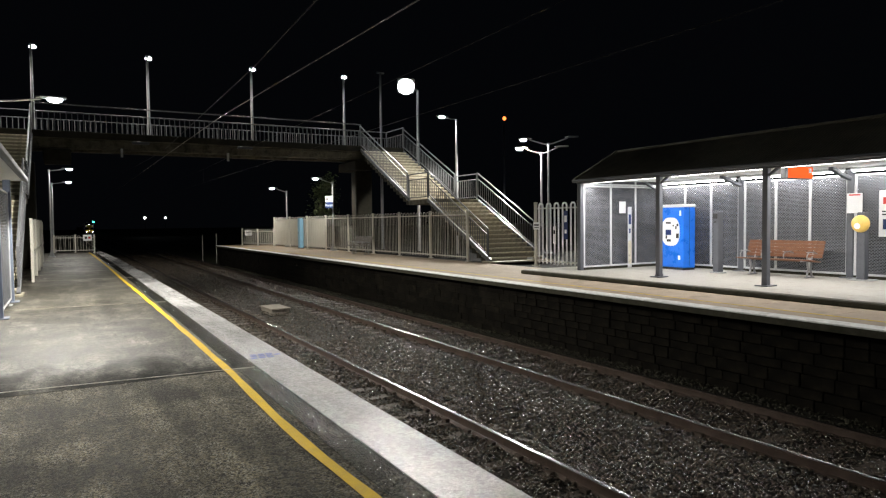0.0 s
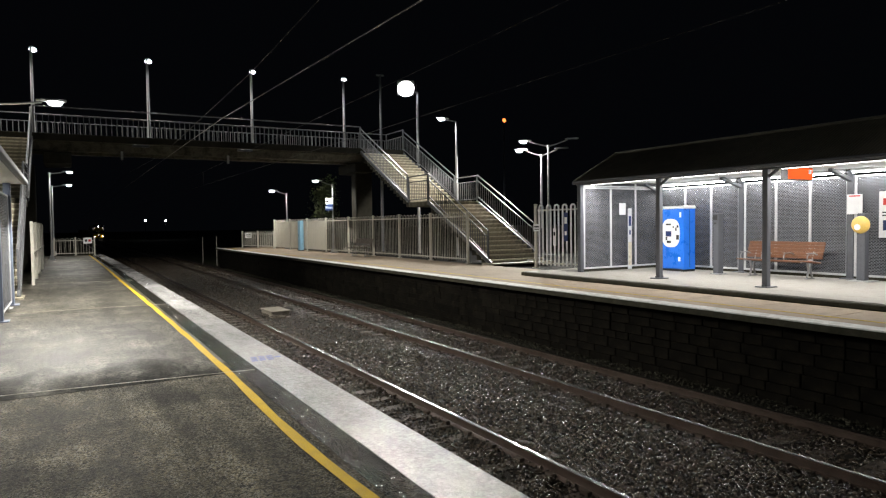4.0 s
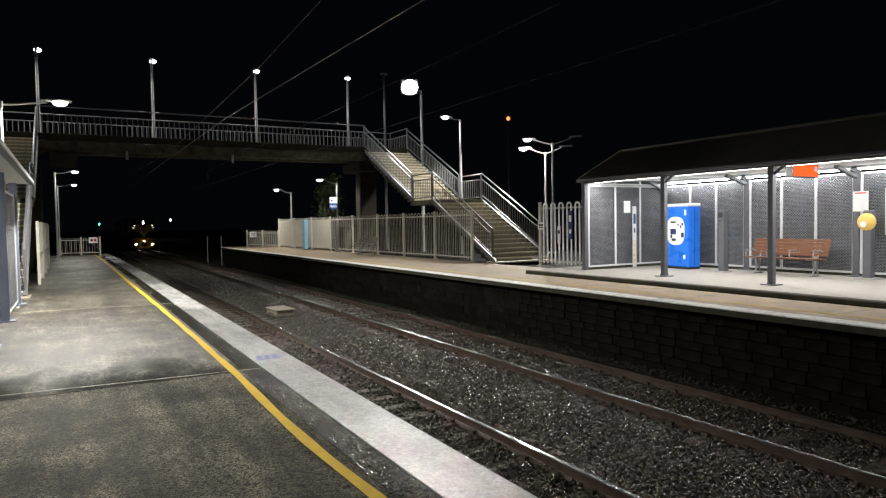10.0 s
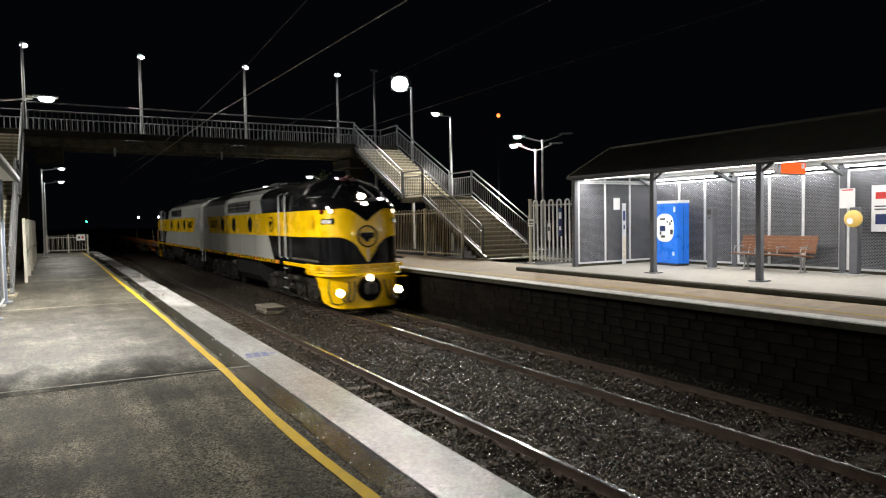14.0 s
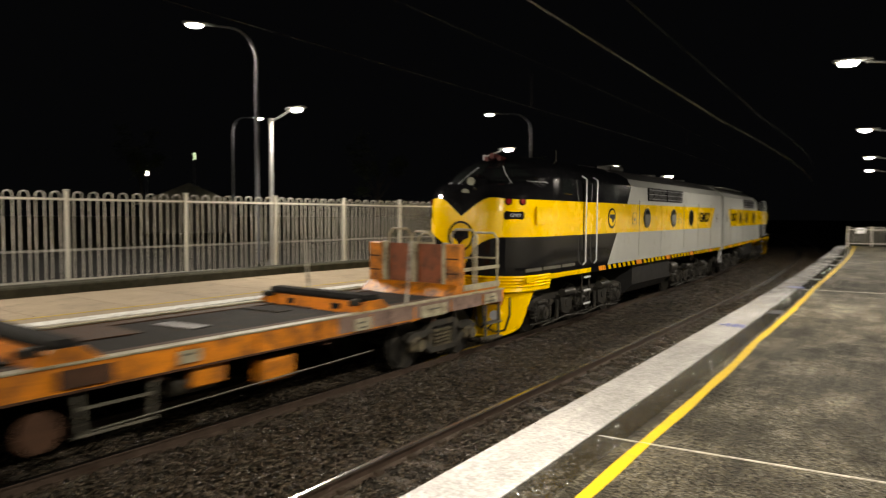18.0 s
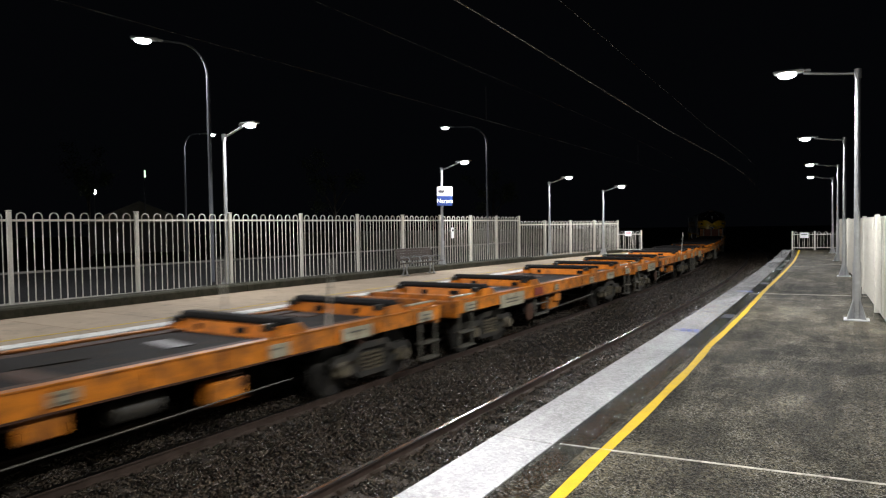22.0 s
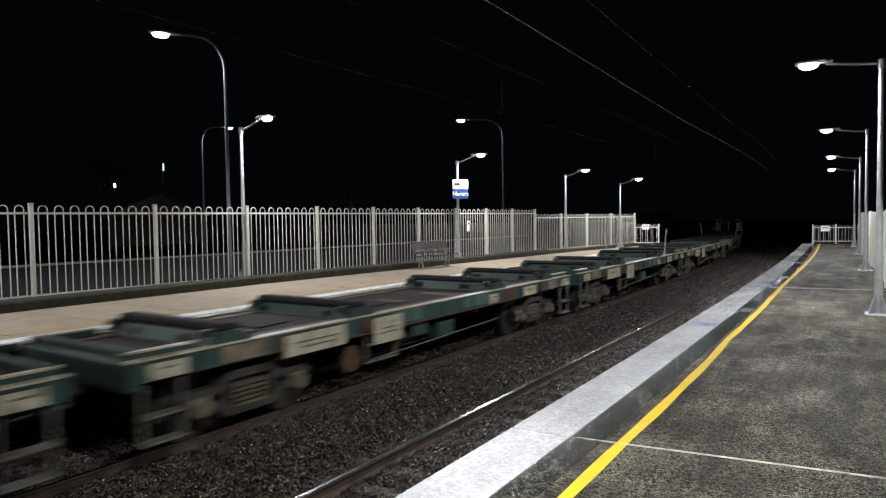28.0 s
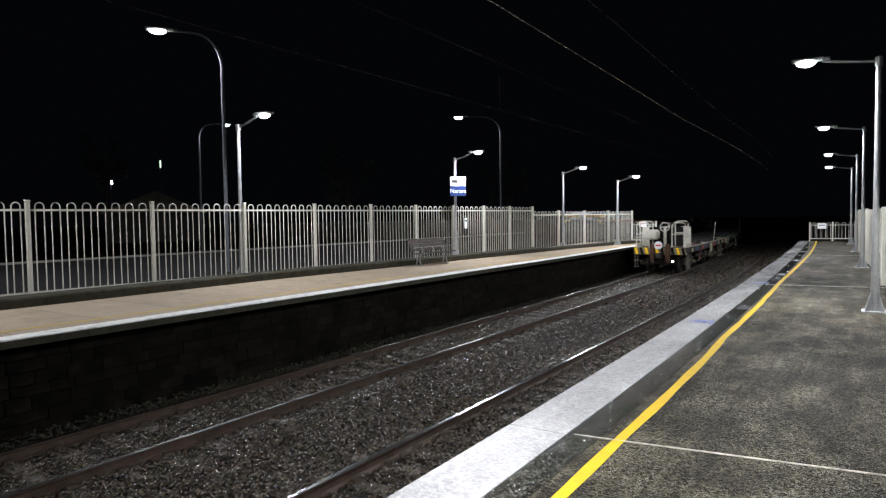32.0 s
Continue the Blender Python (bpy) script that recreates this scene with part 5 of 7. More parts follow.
hp = thing("help_point", "grey help point post with a round yellow speaker shell", "help point", at=pose(16.22, 8.4, SLAB_F))
part("post", Shape().box((0, 0, 0.8), (0.18, 0.2, 1.6), 0, 0.02), M_GREYPAINT, hp)
ring_ = dome((-0.1, 0, 1.33), 0.11, 0.205, 0.205, 24, 12)
part("shell", ring_, M_YELLOWP, hp, "domed round yellow shell")
part("button", Shape().disc((-0.2, 0.02, 1.28), "x", 0.07, 0.03, 20), M_WHITE, hp, "white call button")
part("foot", Shape().box((0, 0, 0.012), (0.44, 0.5, 0.024), 0, 0.004), M_GALV, hp)
cb = thing("blue_cabinet", "tall light blue equipment cabinet by the fence", "cabinet", at=pose(13.25, 41.5, ZF, 0, 0, 4))
part("body", Shape().box((0, 0, 0.98), (0.24, 0.4, 1.96), 0, 0.015), M_CABINET, cb)
part("plinth", Shape().box((0, 0, 0.02), (0.26, 0.42, 0.06)), M_DARKP, cb)
part("handle", Shape().box((-0.125, 0.1, 1.0), (0.02, 0.03, 0.14)), M_DARKP, cb)


def name_sign(at, w, h, body):
    th = thing("station_sign", "white and navy station name sign on a lamp post", "sign", "station name signs", at=at)
    part("upper_panel", Shape().box((0, 0, h * 0.26), (w, 0.03, h * 0.48), 0, 0.004), M_WHITE, th, "white upper half")
    part("lower_panel", Shape().box((0, 0, -h * 0.25), (w, 0.03, h * 0.5), 0, 0.004), M_NAVY, th, "navy lower half")
    part("badge", Shape().box((-w * 0.22, -0.018, h * 0.26), (w * 0.4, 0.006, h * 0.16)), M_DARKP, th)
    lettering("station_name", body, h * 0.32, pose(0, -0.018, -h * 0.25, 90, 0, 0), M_WHITE, th)
    part("bracket", Shape().tube([(-0.1, 0.03, 0.2), (-0.1, 0.03, -h * 0.6)], 0.02, 6), M_GALV, th)


name_sign(facing(13.05, -21.25, ZF + 2.8, -128), 0.62, 0.72, "Narara")
name_sign(facing(13.5, 36.75, ZF + 2.85, -68), 0.62, 0.72, "Narara")

# ---- near shelter: posts, panels and the eave that shows ----
nsh = thing("platform_shelter", "grey steel shelter with mesh panels on the near platform", "shelter")
for yy in (19.4, 16.0, 12.6, 9.2):
    part("post", Shape().box((-1.22, yy, 1.55), (0.16, 0.16, 3.1), 0, 0.01).box((-1.22, yy, 0.012), (0.36, 0.36, 0.024), 0, 0.004), M_NEARPOST, nsh)
part("roof_sheet", corrugated(-0.85, 3.08, -3.2, 3.75, 9.0, 19.9), M_ROOF, nsh, "dark corrugated roof slope")
part("roof_sheet", corrugated(-5.6, 3.08, -3.2, 3.75, 9.0, 19.9), M_ROOF, nsh, "dark corrugated roof slope")
part("soffit", corrugated(-0.9, 3.04, -5.5, 3.06, 9.1, 19.8), M_SOFFIT, nsh, "white corrugated soffit")
part("gutter", Shape().box((-0.84, 14.4, 3.07), (0.12, 11.0, 0.12), 0, 0.02), M_GREYPAINT, nsh)
for i in range(3):
    panel(nsh, (-1.35 - 1.2 * i, 19.4), (-2.55 - 1.2 * i, 19.4), 0.1, 2.7)
panel(nsh, (-1.22, 19.3), (-1.22, 16.1), 0.1, 2.7)
panel(nsh, (-5.0, 19.3), (-5.0, 9.3), 0.1, 2.7)
for yy in (17.5, 12.0):
    t = part("light_fitting", Shape().box((-2.6, yy, 3.0), (0.16, 1.3, 0.06), 0, 0.015), M_WHITE, nsh, "white batten")
    part("tube", Shape().box((-2.6, yy, 2.94), (0.09, 1.2, 0.04), 0, 0.008), M_TUBE, t, "glowing strip")
    tube_light("shelter_light", (-2.6, yy, 2.9), (-2.3, yy, 0), 1.2, 0.12, 170)

# ---- overhead wires ----
def wire(name, x, knots, r, mat, label):
    """A wire above a track: knots of y and z, joined smoothly."""
    pts = []
    for (a, za), (b, zb) in zip(knots[:-1], knots[1:]):
        for i in range(8):
            u = i / 8
            bx, by, _ = bend(x, a + (b - a) * u)
            pts.append((bx, by, za + (zb - za) * u))
    tagged(new(name, Shape().tube(pts, r, 5).mesh(name, mat)), label, "overhead wire", "overhead wires")


wire("contact_wire", TRACK_N, [(-110, 4.4), (-40, 4.4), (-19, 4.48), (-8, 4.76), (8, 4.9), (21, 5.2), (40, 5.2), (110, 5.0), (300, 5.0)], 0.010, M_WIRE, "thin overhead contact wire above the near track")
wire("contact_wire", TRACK_F, [(-110, 4.8), (0, 4.79), (300, 4.8)], 0.007, M_WIRE_DIM, "thin overhead contact wire above the far track")
wire("messenger_wire", TRACK_N, [(-110, 6.2), (-60, 5.6), (-25, 5.3), (-11.5, 5.76), (3, 6.2), (12, 6.12), (17, 5.85), (35, 5.5), (60, 6.2), (110, 5.6), (300, 6.0)], 0.008, M_WIRE_DIM, "sagging messenger wire above the near track")
wire("messenger_wire", TRACK_F, [(-110, 6.2), (-55, 5.7), (0, 6.2), (50, 5.7), (100, 6.2), (300, 6.0)], 0.006, M_WIRE_DIM, "sagging messenger wire above the far track")
drop = Shape()
for y in range(-48, 95, 16):
    bx, by, _ = bend(TRACK_F, y)
    drop.tube([(bx, by, 4.8), (bx, by, 5.7)], 0.006, 4)
tagged(new("wire_droppers", drop.mesh("wire_droppers", M_WIRE_DIM)), "thin vertical wires between contact and messenger wires", "wires", kind="stuff")

# ---- lineside and distance ----
def stake(x, y, h, r, label):
    tagged(new("marker_post", Shape().tube([(0, 0, 0), (0, 0, h)], r, 8).mesh("marker_post", M_SLAB)), label, "post", "lineside posts").matrix_world = pose(x, y, -1.3)


stake(7.75 + 2.6, 60.0, 2.3, 0.04, "thin pale lineside marker post")
stake(10.75, 56.0, 2.4, 0.035, "thin rusty lineside marker post")


def tree(x, y, z, h, spread, n, seed, label):
    """A tapered trunk with limbs, and a loose crown of small leaves."""
    r = random.Random(seed)
    th = thing("tree", label, "tree", "trees behind the fence", at=pose(x, y, z))
    tr = Shape().tube([(0, 0, 0), (0.05, 0.02, h * 0.3), (-0.04, 0.08, h * 0.6)], 0.14, 8, r2=0.07)
    tips = []
    for i in range(9):
        a = r.uniform(0, 6.28)
        z0 = h * r.uniform(0.3, 0.6)
        e = Vector((math.cos(a) * spread * r.uniform(0.4, 1), math.sin(a) * spread * r.uniform(0.4, 1), z0 + h * r.uniform(0.1, 0.42)))
        mid = Vector((0, 0, z0)).lerp(e, 0.5) + Vector((0, 0, 0.15))
        tr.tube([(0, 0, z0), mid, e], 0.045, 6, r2=0.012)
        tips += [e, mid.lerp(e, 0.5)]
    part("trunk", tr, M_BARK, th)
    vs, fs = [], []
    for i in range(n):
        c = r.choice(tips) + Vector((r.gauss(0, 0.32), r.gauss(0, 0.32), r.gauss(0, 0.28)))
        a = Vector((r.gauss(0, 1), r.gauss(0, 1), r.gauss(0, 0.6))).normalized()
        b = a.cross(Vector((r.gauss(0, 1), r.gauss(0, 1), r.gauss(0, 1)))).normalized()
        L, w = r.uniform(0.07, 0.13), r.uniform(0.025, 0.045)
        o = len(vs)
        vs += [c - a * L, c + b * w, c + a * L, c - b * w]
        fs.append((o, o + 1, o + 2, o + 3))
    part("crown", Shape().add(vs, fs), M_LEAF, th, "loose leafy crown lit from a lamp")


tree(16.1, 45.5, ZF, 5.0, 0.9, 1700, 3, "small leafy tree behind the platform fence")
for x, y, s_, seed in ((40, -46, 9, 11), (52, -30, 10, 12), (31, -60, 8, 13), (46, -12, 9, 14)):
    tree(x, y, 0, s_, 3.2, 2200, seed, "large dark tree across the street")


def house(x, y, rz, label):
    th = thing("house", label, "house", "houses across the street", at=pose(x, y, -0.2, 0, 0, rz))
    part("wall", Shape().box((0, 0, 1.5), (9, 7, 3.0), 0, 0.02), M_HOUSE, th)
    part("roof", Shape().prism([(-5.0, 3.0), (0, 5.2), (5.0, 3.0)], "y", -4, 4), M_ROOF, th)
    for xx in (-2.6, 2.4):
        w = part("window", Shape().box((xx, -3.52, 1.7), (1.3, 0.06, 1.1), 0, 0.01), M_FRAME, th)
        part("pane", Shape().box((xx, -3.56, 1.7), (1.14, 0.02, 0.94)), M_T_GLASS, w)
    part("door", Shape().box((0.2, -3.52, 1.05), (0.9, 0.06, 2.1), 0, 0.01), M_DARKP, th)
    return th


house(64, -42, 60, "low house with a gabled roof, barely lit, across the street")
house(58, -16, 80, "low house with a gabled roof, barely lit, across the street")


def far_light(x, y, z, r, mat, label):
    th = thing("distant_lamp", label, "lamp", "distant lamps", at=pose(x, y, z))
    part("lens", Shape().disc((0, 0, 0), "y", r, 0.05, 12), mat, th)
    part("post", Shape().tube([(0, 0.06, 0.1), (0, 0.06, -z - 1.0)], 0.07, 6), M_GREYPAINT, th)


far_light(19.3, 199, 3.95, 0.24, M_LED_FAR, "distant white lamp beyond the station")
far_light(24.5, 198.5, 3.91, 0.24, M_LED_FAR, "distant white lamp beyond the station")
far_light(34.75, 48.9, 11.16, 0.18, M_SODIUM, "distant orange lamp on a tall pole")
far_light(10.6, 318, 3.6, 0.32, M_GREENSIG, "green signal light far down the line")
th = thing("distant_lamp", "lit window lamp on a far house", "lamp", "distant lamps", at=pose(60.4, -35.4, 5.7))
part("lens", Shape().box((0, 0, 0), (0.14, 0.14, 0.36), 0, 0.03), M_LED_FAR, th)
part("post", Shape().tube([(0.15, 0, 0.2), (0.15, 0, -5.9)], 0.06, 6), M_GREYPAINT, th)
th = thing("distant_lamp", "thin pale light strip across the street", "lamp", "distant lamps", at=pose(58, -39, 7.5))
part("lens", Shape().box((0, 0, 0), (0.1, 0.1, 0.7)), M_DIMLAMP, th)
part("post", Shape().tube([(0.12, 0, 0.2), (0.12, 0, -7.6)], 0.05, 6), M_GREYPAINT, th)


# ---- the train ----
# Heights here are over the rail; the train's y runs from its rear to its nose.
WHEELS = {}


def wheel_mesh(r, right):
    if (r, right) not in WHEELS:
        q = 1 if right else -1
        s = Shape().disc((0, 0, 0), "x", r, 0.12, 24).disc((-q * 0.045, 0, 0), "x", r + 0.03, 0.03, 24).disc((q * 0.06, 0, 0), "x", 0.16, 0.1, 12)
        WHEELS[(r, right)] = s.mesh("wheel", M_T_UNDER)
    return WHEELS[(r, right)]


def axle_mesh():
    if "axle" not in WHEELS:
        WHEELS["axle"] = Shape().tube([(-1.0, 0, 0), (1.0, 0, 0)], 0.08, 10).mesh("axle", M_T_UNDER)
    return WHEELS["axle"]


def wheelset(parent, y, r, gauge=1.505):
    for x in (-gauge / 2, gauge / 2):
        part("wheel", wheel_mesh(r, x > 0), None, parent, at=pose(x, y, r))
    part("axle", axle_mesh(), None, parent, at=pose(0, y, r))


def loco_bogie(parent, axles):
    y0, y1 = min(axles) - 0.75, max(axles) + 0.75
    b = part("bogie", Shape().box((0, (y0 + y1) / 2, 0.72), (1.5, y1 - y0 - 0.8, 0.3), 0, 0.04), M_T_UNDER, parent)
    for x in (-1.06, 1.06):
        # cast frame: humps over the axle boxes, hangers and springs between
        top, low = [], []
        n_ = 40
        for i in range(n_ + 1):
            yy = y0 + 0.1 + (y1 - y0 - 0.2) * i / n_
            d = min(abs(yy - a) for a in axles)
            hump = max(0.0, 1 - (d / 0.75) ** 2)
            top.append((yy, 0.74 + 0.16 * hump))
            low.append((yy, 0.56 + 0.12 * (1 - hump) - (0.3 if d < 0.22 else 0.0)))
        f = Shape().prism(top + low[::-1], "x", x - 0.06, x + 0.06)
        for a in axles:
            f.box((x * 1.05, a, 0.5), (0.18, 0.36, 0.4), 0, 0.05).box((x * 1.14, a, 0.5), (0.06, 0.3, 0.3), 0, 0.03).box((x * 1.08, a, 0.76), (0.14, 0.52, 0.1), 0, 0.03).disc((x * 1.17, a, 0.5), "x", 0.15, 0.1, 14)
            f.disc((x * 1.22, a, 0.5), "x", 0.07, 0.06, 10)
            for q in (-0.38, 0.38):
                for k in range(4):
                    f.disc((x * 1.07, a + q, 0.44 + 0.075 * k), "z", 0.1, 0.045, 10)
                f.tube([(x * 1.12, a + q, 0.34), (x * 1.12, a + q, 0.8)], 0.028, 6)
            f.box((x * 1.08, a, 0.26), (0.05, 1.0, 0.045), 0, 0.01)
        for a, c in zip(axles[:-1], axles[1:]):
            m_y = (a + c) / 2
            f.prism([(m_y - 0.42, 0.86), (m_y + 0.3, 0.86), (m_y + 0.2, 0.42), (m_y - 0.2, 0.3), (m_y - 0.4, 0.46)], "x", x * 1.02, x * 1.16)
            f.disc((x * 1.17, m_y - 0.1, 0.62), "x", 0.11, 0.04, 14)
            f.box((x * 1.12, m_y + 0.42, 0.5), (0.08, 0.1, 0.5), 0, 0.02)
            f.prism([(m_y + 0.3, 0.3), (m_y + 0.62, 0.26), (m_y + 0.62, 0.16), (m_y + 0.3, 0.2)], "x", x * 1.0, x * 1.1)
            f.tube([(x * 1.2, m_y - 0.35, 0.92), (x * 1.2, m_y + 0.3, 0.92)], 0.1, 12)
            f.tube([(x * 1.16, a + 0.15, 0.2), (x * 1.18, m_y, 0.3), (x * 1.16, c - 0.15, 0.2)], 0.022, 6)
        part("bogie_frame", f, M_T_UNDER, b, "cast bogie side frame with brake gear")
    for a in axles:
        wheelset(b, a, 0.5)


HW = 1.47


def locomotive(number, label):
    """A single-ended streamlined diesel: bulldog nose, raised cab, long hood with portholes and a striped sill."""
    lo = thing("locomotive", label, "locomotive", "pair of locomotives")
    C = 9.85
    SILL0, SILL1, BAND0, BAND1, CANT, TOP = 1.36, 1.50, 2.39, 3.25, 3.80, 4.38
    # hood: rings from rear to cab, each ring's points slide along y where the paint is cut on the slant
    def ring(y, low=0.0, high=0.0):
        pts = []
        for z, x in ((SILL0, HW), (SILL1, HW), (BAND0, HW), (BAND1, HW - 0.01), (CANT, HW - 0.05), (4.04, HW - 0.24), (4.22, HW - 0.58), (TOP, HW - 1.05), (TOP + 0.03, 0.0)):
            dy = 0.0
            if z <= BAND0:
                dy = low * (z - BAND0) / (BAND0 - SILL1)
            if z >= BAND1:
                dy = high * (z - BAND1) / (CANT - BAND1) if z <= CANT else high * (1 + 1.2 * (z - CANT))
            pts.append((x, y + dy - C, z))
        return pts
    # stations: y, slant below the band, slant above it
    st = [(0.47, 0, 0), (1.75, 0, 0), (2.9, 0, 0), (5.0, 0, 0), (9.0, 0, 0), (12.83, 0, -0.42), (13.69, -0.72, 0), (15.2, 0, 0), (17.6, 0, 0)]
    # rear end of the yellow band is cut on the slant as well
    cols = []
    for k, (y, lw, hg) in enumerate(st):
        r = ring(y, lw, hg)
        if k == 1:
            r[3] = (r[3][0], r[3][1] - 0.0, r[3][2])
            r[2] = (r[2][0], r[2][1] + 0.68, r[2][2])
        if k == 2:
            r[2] = (r[2][0], r[2][1] + 0.3, r[2][2])
        cols.append(r)
    body = Shape()
    n = len(cols[0])
    full = [c + [(-x, y, z) for x, y, z in c[-2::-1]] for c in cols]
    m_ = len(full[0])
    GREY, YEL, BLK, ROOF = 0, 1, 2, 3
    for k in range(len(full) - 1):
        for j in range(m_ - 1):
            jj = j if j < n - 1 else m_ - 2 - j
            yv = st[k][0]
            if jj == 0:
                mt = BLK
            elif jj == 1:
                mt = GREY if yv < 13.6 else BLK
            elif jj == 2:
                mt = YEL if yv >= 1.7 else GREY
            elif jj in (3, 4):
                mt = GREY if yv < 12.7 else BLK
            else:
                mt = ROOF if yv < 12.7 else BLK
            body.add([full[k][j], full[k][j + 1], full[k + 1][j + 1], full[k + 1][j]], [(0, 1, 2, 3)], mt, jj >= 4)
    body.add(full[0], [tuple(range(m_))], GREY)
    # cab front: from the windscreen foot up to the roof, raked back
    body.add(full[-1], [tuple(range(m_))], BLK)
    part("body", body, [M_T_GREY, M_T_YELLOW, M_T_BLACK, M_T_ROOF], lo)
    part("floor", Shape().box((0, 8.8 - C, 1.42), (2.7, 16.6, 0.1)), M_T_UNDER, lo)
    # nose: columns round the plan, rows up the front; the paint edges are rows that swing to form the chest V
    lead = number[0] == "S"
    Y0, LEN = 17.6, 2.2
    profile = [(1.5, 0.0), (2.42, 0.03), (3.0, 0.08), (3.32, 0.15), (3.45, 0.24), (3.56, 0.42), (3.63, 0.7), (3.66, 1.0)]

    def setback(z):
        for (z0, i0), (z1, i1) in zip(profile[:-1], profile[1:]):
            if z <= z1:
                return i0 + (i1 - i0) * max(0.0, z - z0) / (z1 - z0)
        return 1.0

    def front_y(x, z):
        u = min(1.0, abs(x) / HW)
        return Y0 + LEN * (1 - u ** 3.0) ** (1 / 3.0) - setback(z) * (0.35 + 0.65 * (1 - u ** 2)) - C

    def low_edge(x):
        u = min(1.0, max(0.0, (abs(x) - 0.05) / 0.95))
        return 1.56 + (BAND0 - 1.56) * (1 - (1 - u) ** 2.1) ** 0.72

    def high_edge(x):
        u = min(1.0, abs(x) / 0.72)
        return 2.86 + (BAND1 - 2.86) * (1 - (1 - u) ** 1.7) + 0.04 * math.exp(-((abs(x) - 0.75) / 0.25) ** 2)

    nose = Shape()
    NC = 48
    cols = []
    for i in range(NC + 1):
        w_ = math.pi * i / NC
        c_ = math.cos(w_)
        x = HW * math.copysign(abs(c_) ** 0.5, c_)
        lo_, hi_ = low_edge(x), high_edge(x)
        zs = [1.5, 1.5 + (lo_ - 1.5) * 0.5, lo_, lo_ + (hi_ - lo_) * 0.33, lo_ + (hi_ - lo_) * 0.67, hi_, hi_ + (3.45 - hi_) * 0.5, 3.45, 3.52, 3.58, 3.62, 3.65]
        cols.append([(x * (1 - 0.1 * max(0.0, (z - 3.32) / 0.33) ** 1.5), max(front_y(x, z), 17.5 - C), z) for z in zs])
    for i in range(NC):
        for j in range(len(zs) - 1):
            mt = 2 if j < 2 else (1 if j < 5 else 2)
            nose.add([cols[i][j], cols[i + 1][j], cols[i + 1][j + 1], cols[i][j + 1]], [(0, 1, 2, 3)], mt, True)
    nose.add([c[-1] for c in cols], [tuple(range(NC + 1))], 2)
    part("nose", nose, [M_T_GREY, M_T_YELLOW, M_T_BLACK], lo, "yellow and black rounded nose with a chest V")
    # cab front: a curved hood that narrows to the roof, with two windscreen panes
    cab_rows = [(3.40, 1.455, 1.35), (3.78, 1.42, 1.15), (4.04, 1.23, 0.9), (4.22, 0.89, 0.66), (4.34, 0.52, 0.4), (4.39, 0.3, 0.1)]

    def cab_at(a, z, off=0.0):
        for (z0, x0, e0), (z1, x1, e1) in zip(cab_rows[:-1], cab_rows[1:]):
            if z <= z1 + 1e-9:
                k = (z - z0) / (z1 - z0)
                X, E = x0 + (x1 - x0) * k, e0 + (e1 - e0) * k
                break
        sn, cs = math.sin(a), math.cos(a)
        return ((X + off) * math.copysign(abs(sn) ** 0.8, sn), 17.58 + (E + off) * abs(cs) ** 0.7 - C, z)

    scr = Shape()
    NA = 24
    zc = [3.40, 3.52, 3.65, 3.78, 3.92, 4.04, 4.13, 4.22, 4.3, 4.39]
    grid = [[cab_at(-math.pi / 2 + math.pi * i / NA, z) for i in range(NA + 1)] for z in zc]
    for j in range(len(zc) - 1):
        for i in range(NA):
            scr.add([grid[j][i], grid[j][i + 1], grid[j + 1][i + 1], grid[j + 1][i]], [(0, 1, 2, 3)], 0, True)
    scr.add(grid[-1], [tuple(range(NA + 1))])
    cabf = part("windscreen_frame", scr, M_T_BLACK, lo)
    for s in (-1, 1):
        pane = Shape()
        za, NB = (3.70, 3.83, 3.95, 4.08, 4.16), 6
        pg = [[cab_at(s * (0.07 + (0.88 - 0.12 * j) * i / NB), z, 0.008) for i in range(NB + 1)] for j, z in enumerate(za)]
        for j in range(len(za) - 1):
            for i in range(NB):
                q = [pg[j][i], pg[j][i + 1], pg[j + 1][i + 1], pg[j + 1][i]]
                pane.add(q if s > 0 else q[::-1], [(0, 1, 2, 3)], 0, True)
        part("pane", pane, M_T_GLASS, cabf, "dark windscreen pane")
        part("wiper", Shape().tube([cab_at(s * 0.45, 3.66, 0.02), cab_at(s * 0.3, 3.9, 0.03), cab_at(s * 0.22, 4.08, 0.02)], 0.01, 5), M_FRAME, cabf)
        part("grab_rail", Shape().tube([cab_at(s * 0.75, 3.7, 0.03), cab_at(s * 0.85, 3.68, 0.06), cab_at(s * 1.15, 3.68, 0.06), cab_at(s * 1.25, 3.66, 0.03)], 0.014, 6), M_GALV, cabf)
        w = part("side_window", Shape().box((s * (HW - 0.03), 17.1 - C, 3.6), (0.06, 0.6, 0.36), 0, 0.02), M_T_GLASS, lo, "dark cab side window")
        dr = part("door", Shape().box((s * (HW + 0.002), 15.82 - C, 2.66), (0.02, 0.62, 2.2), 0, 0.01), [M_T_BLACK], lo)
        part("door_band", Shape().box((s * (HW + 0.014), 15.82 - C, (BAND0 + BAND1) / 2), (0.012, 0.6, BAND1 - BAND0 - 0.01)), M_T_YELLOW, dr)
        part("door_glass", Shape().box((s * (HW + 0.014), 15.82 - C, 3.55), (0.012, 0.42, 0.34), 0, 0.01), M_T_GLASS, dr)
        for yy in (15.45, 16.18):
            part("handrail", Shape().tube([(s * (HW + 0.02), yy - C, 1.6), (s * (HW + 0.09), yy - C, 1.68), (s * (HW + 0.09), yy - C, 3.84), (s * (HW - 0.04), yy - C, 3.92)], 0.02, 6), M_FRAME, lo, "pale grab rail")
        lad = Shape()
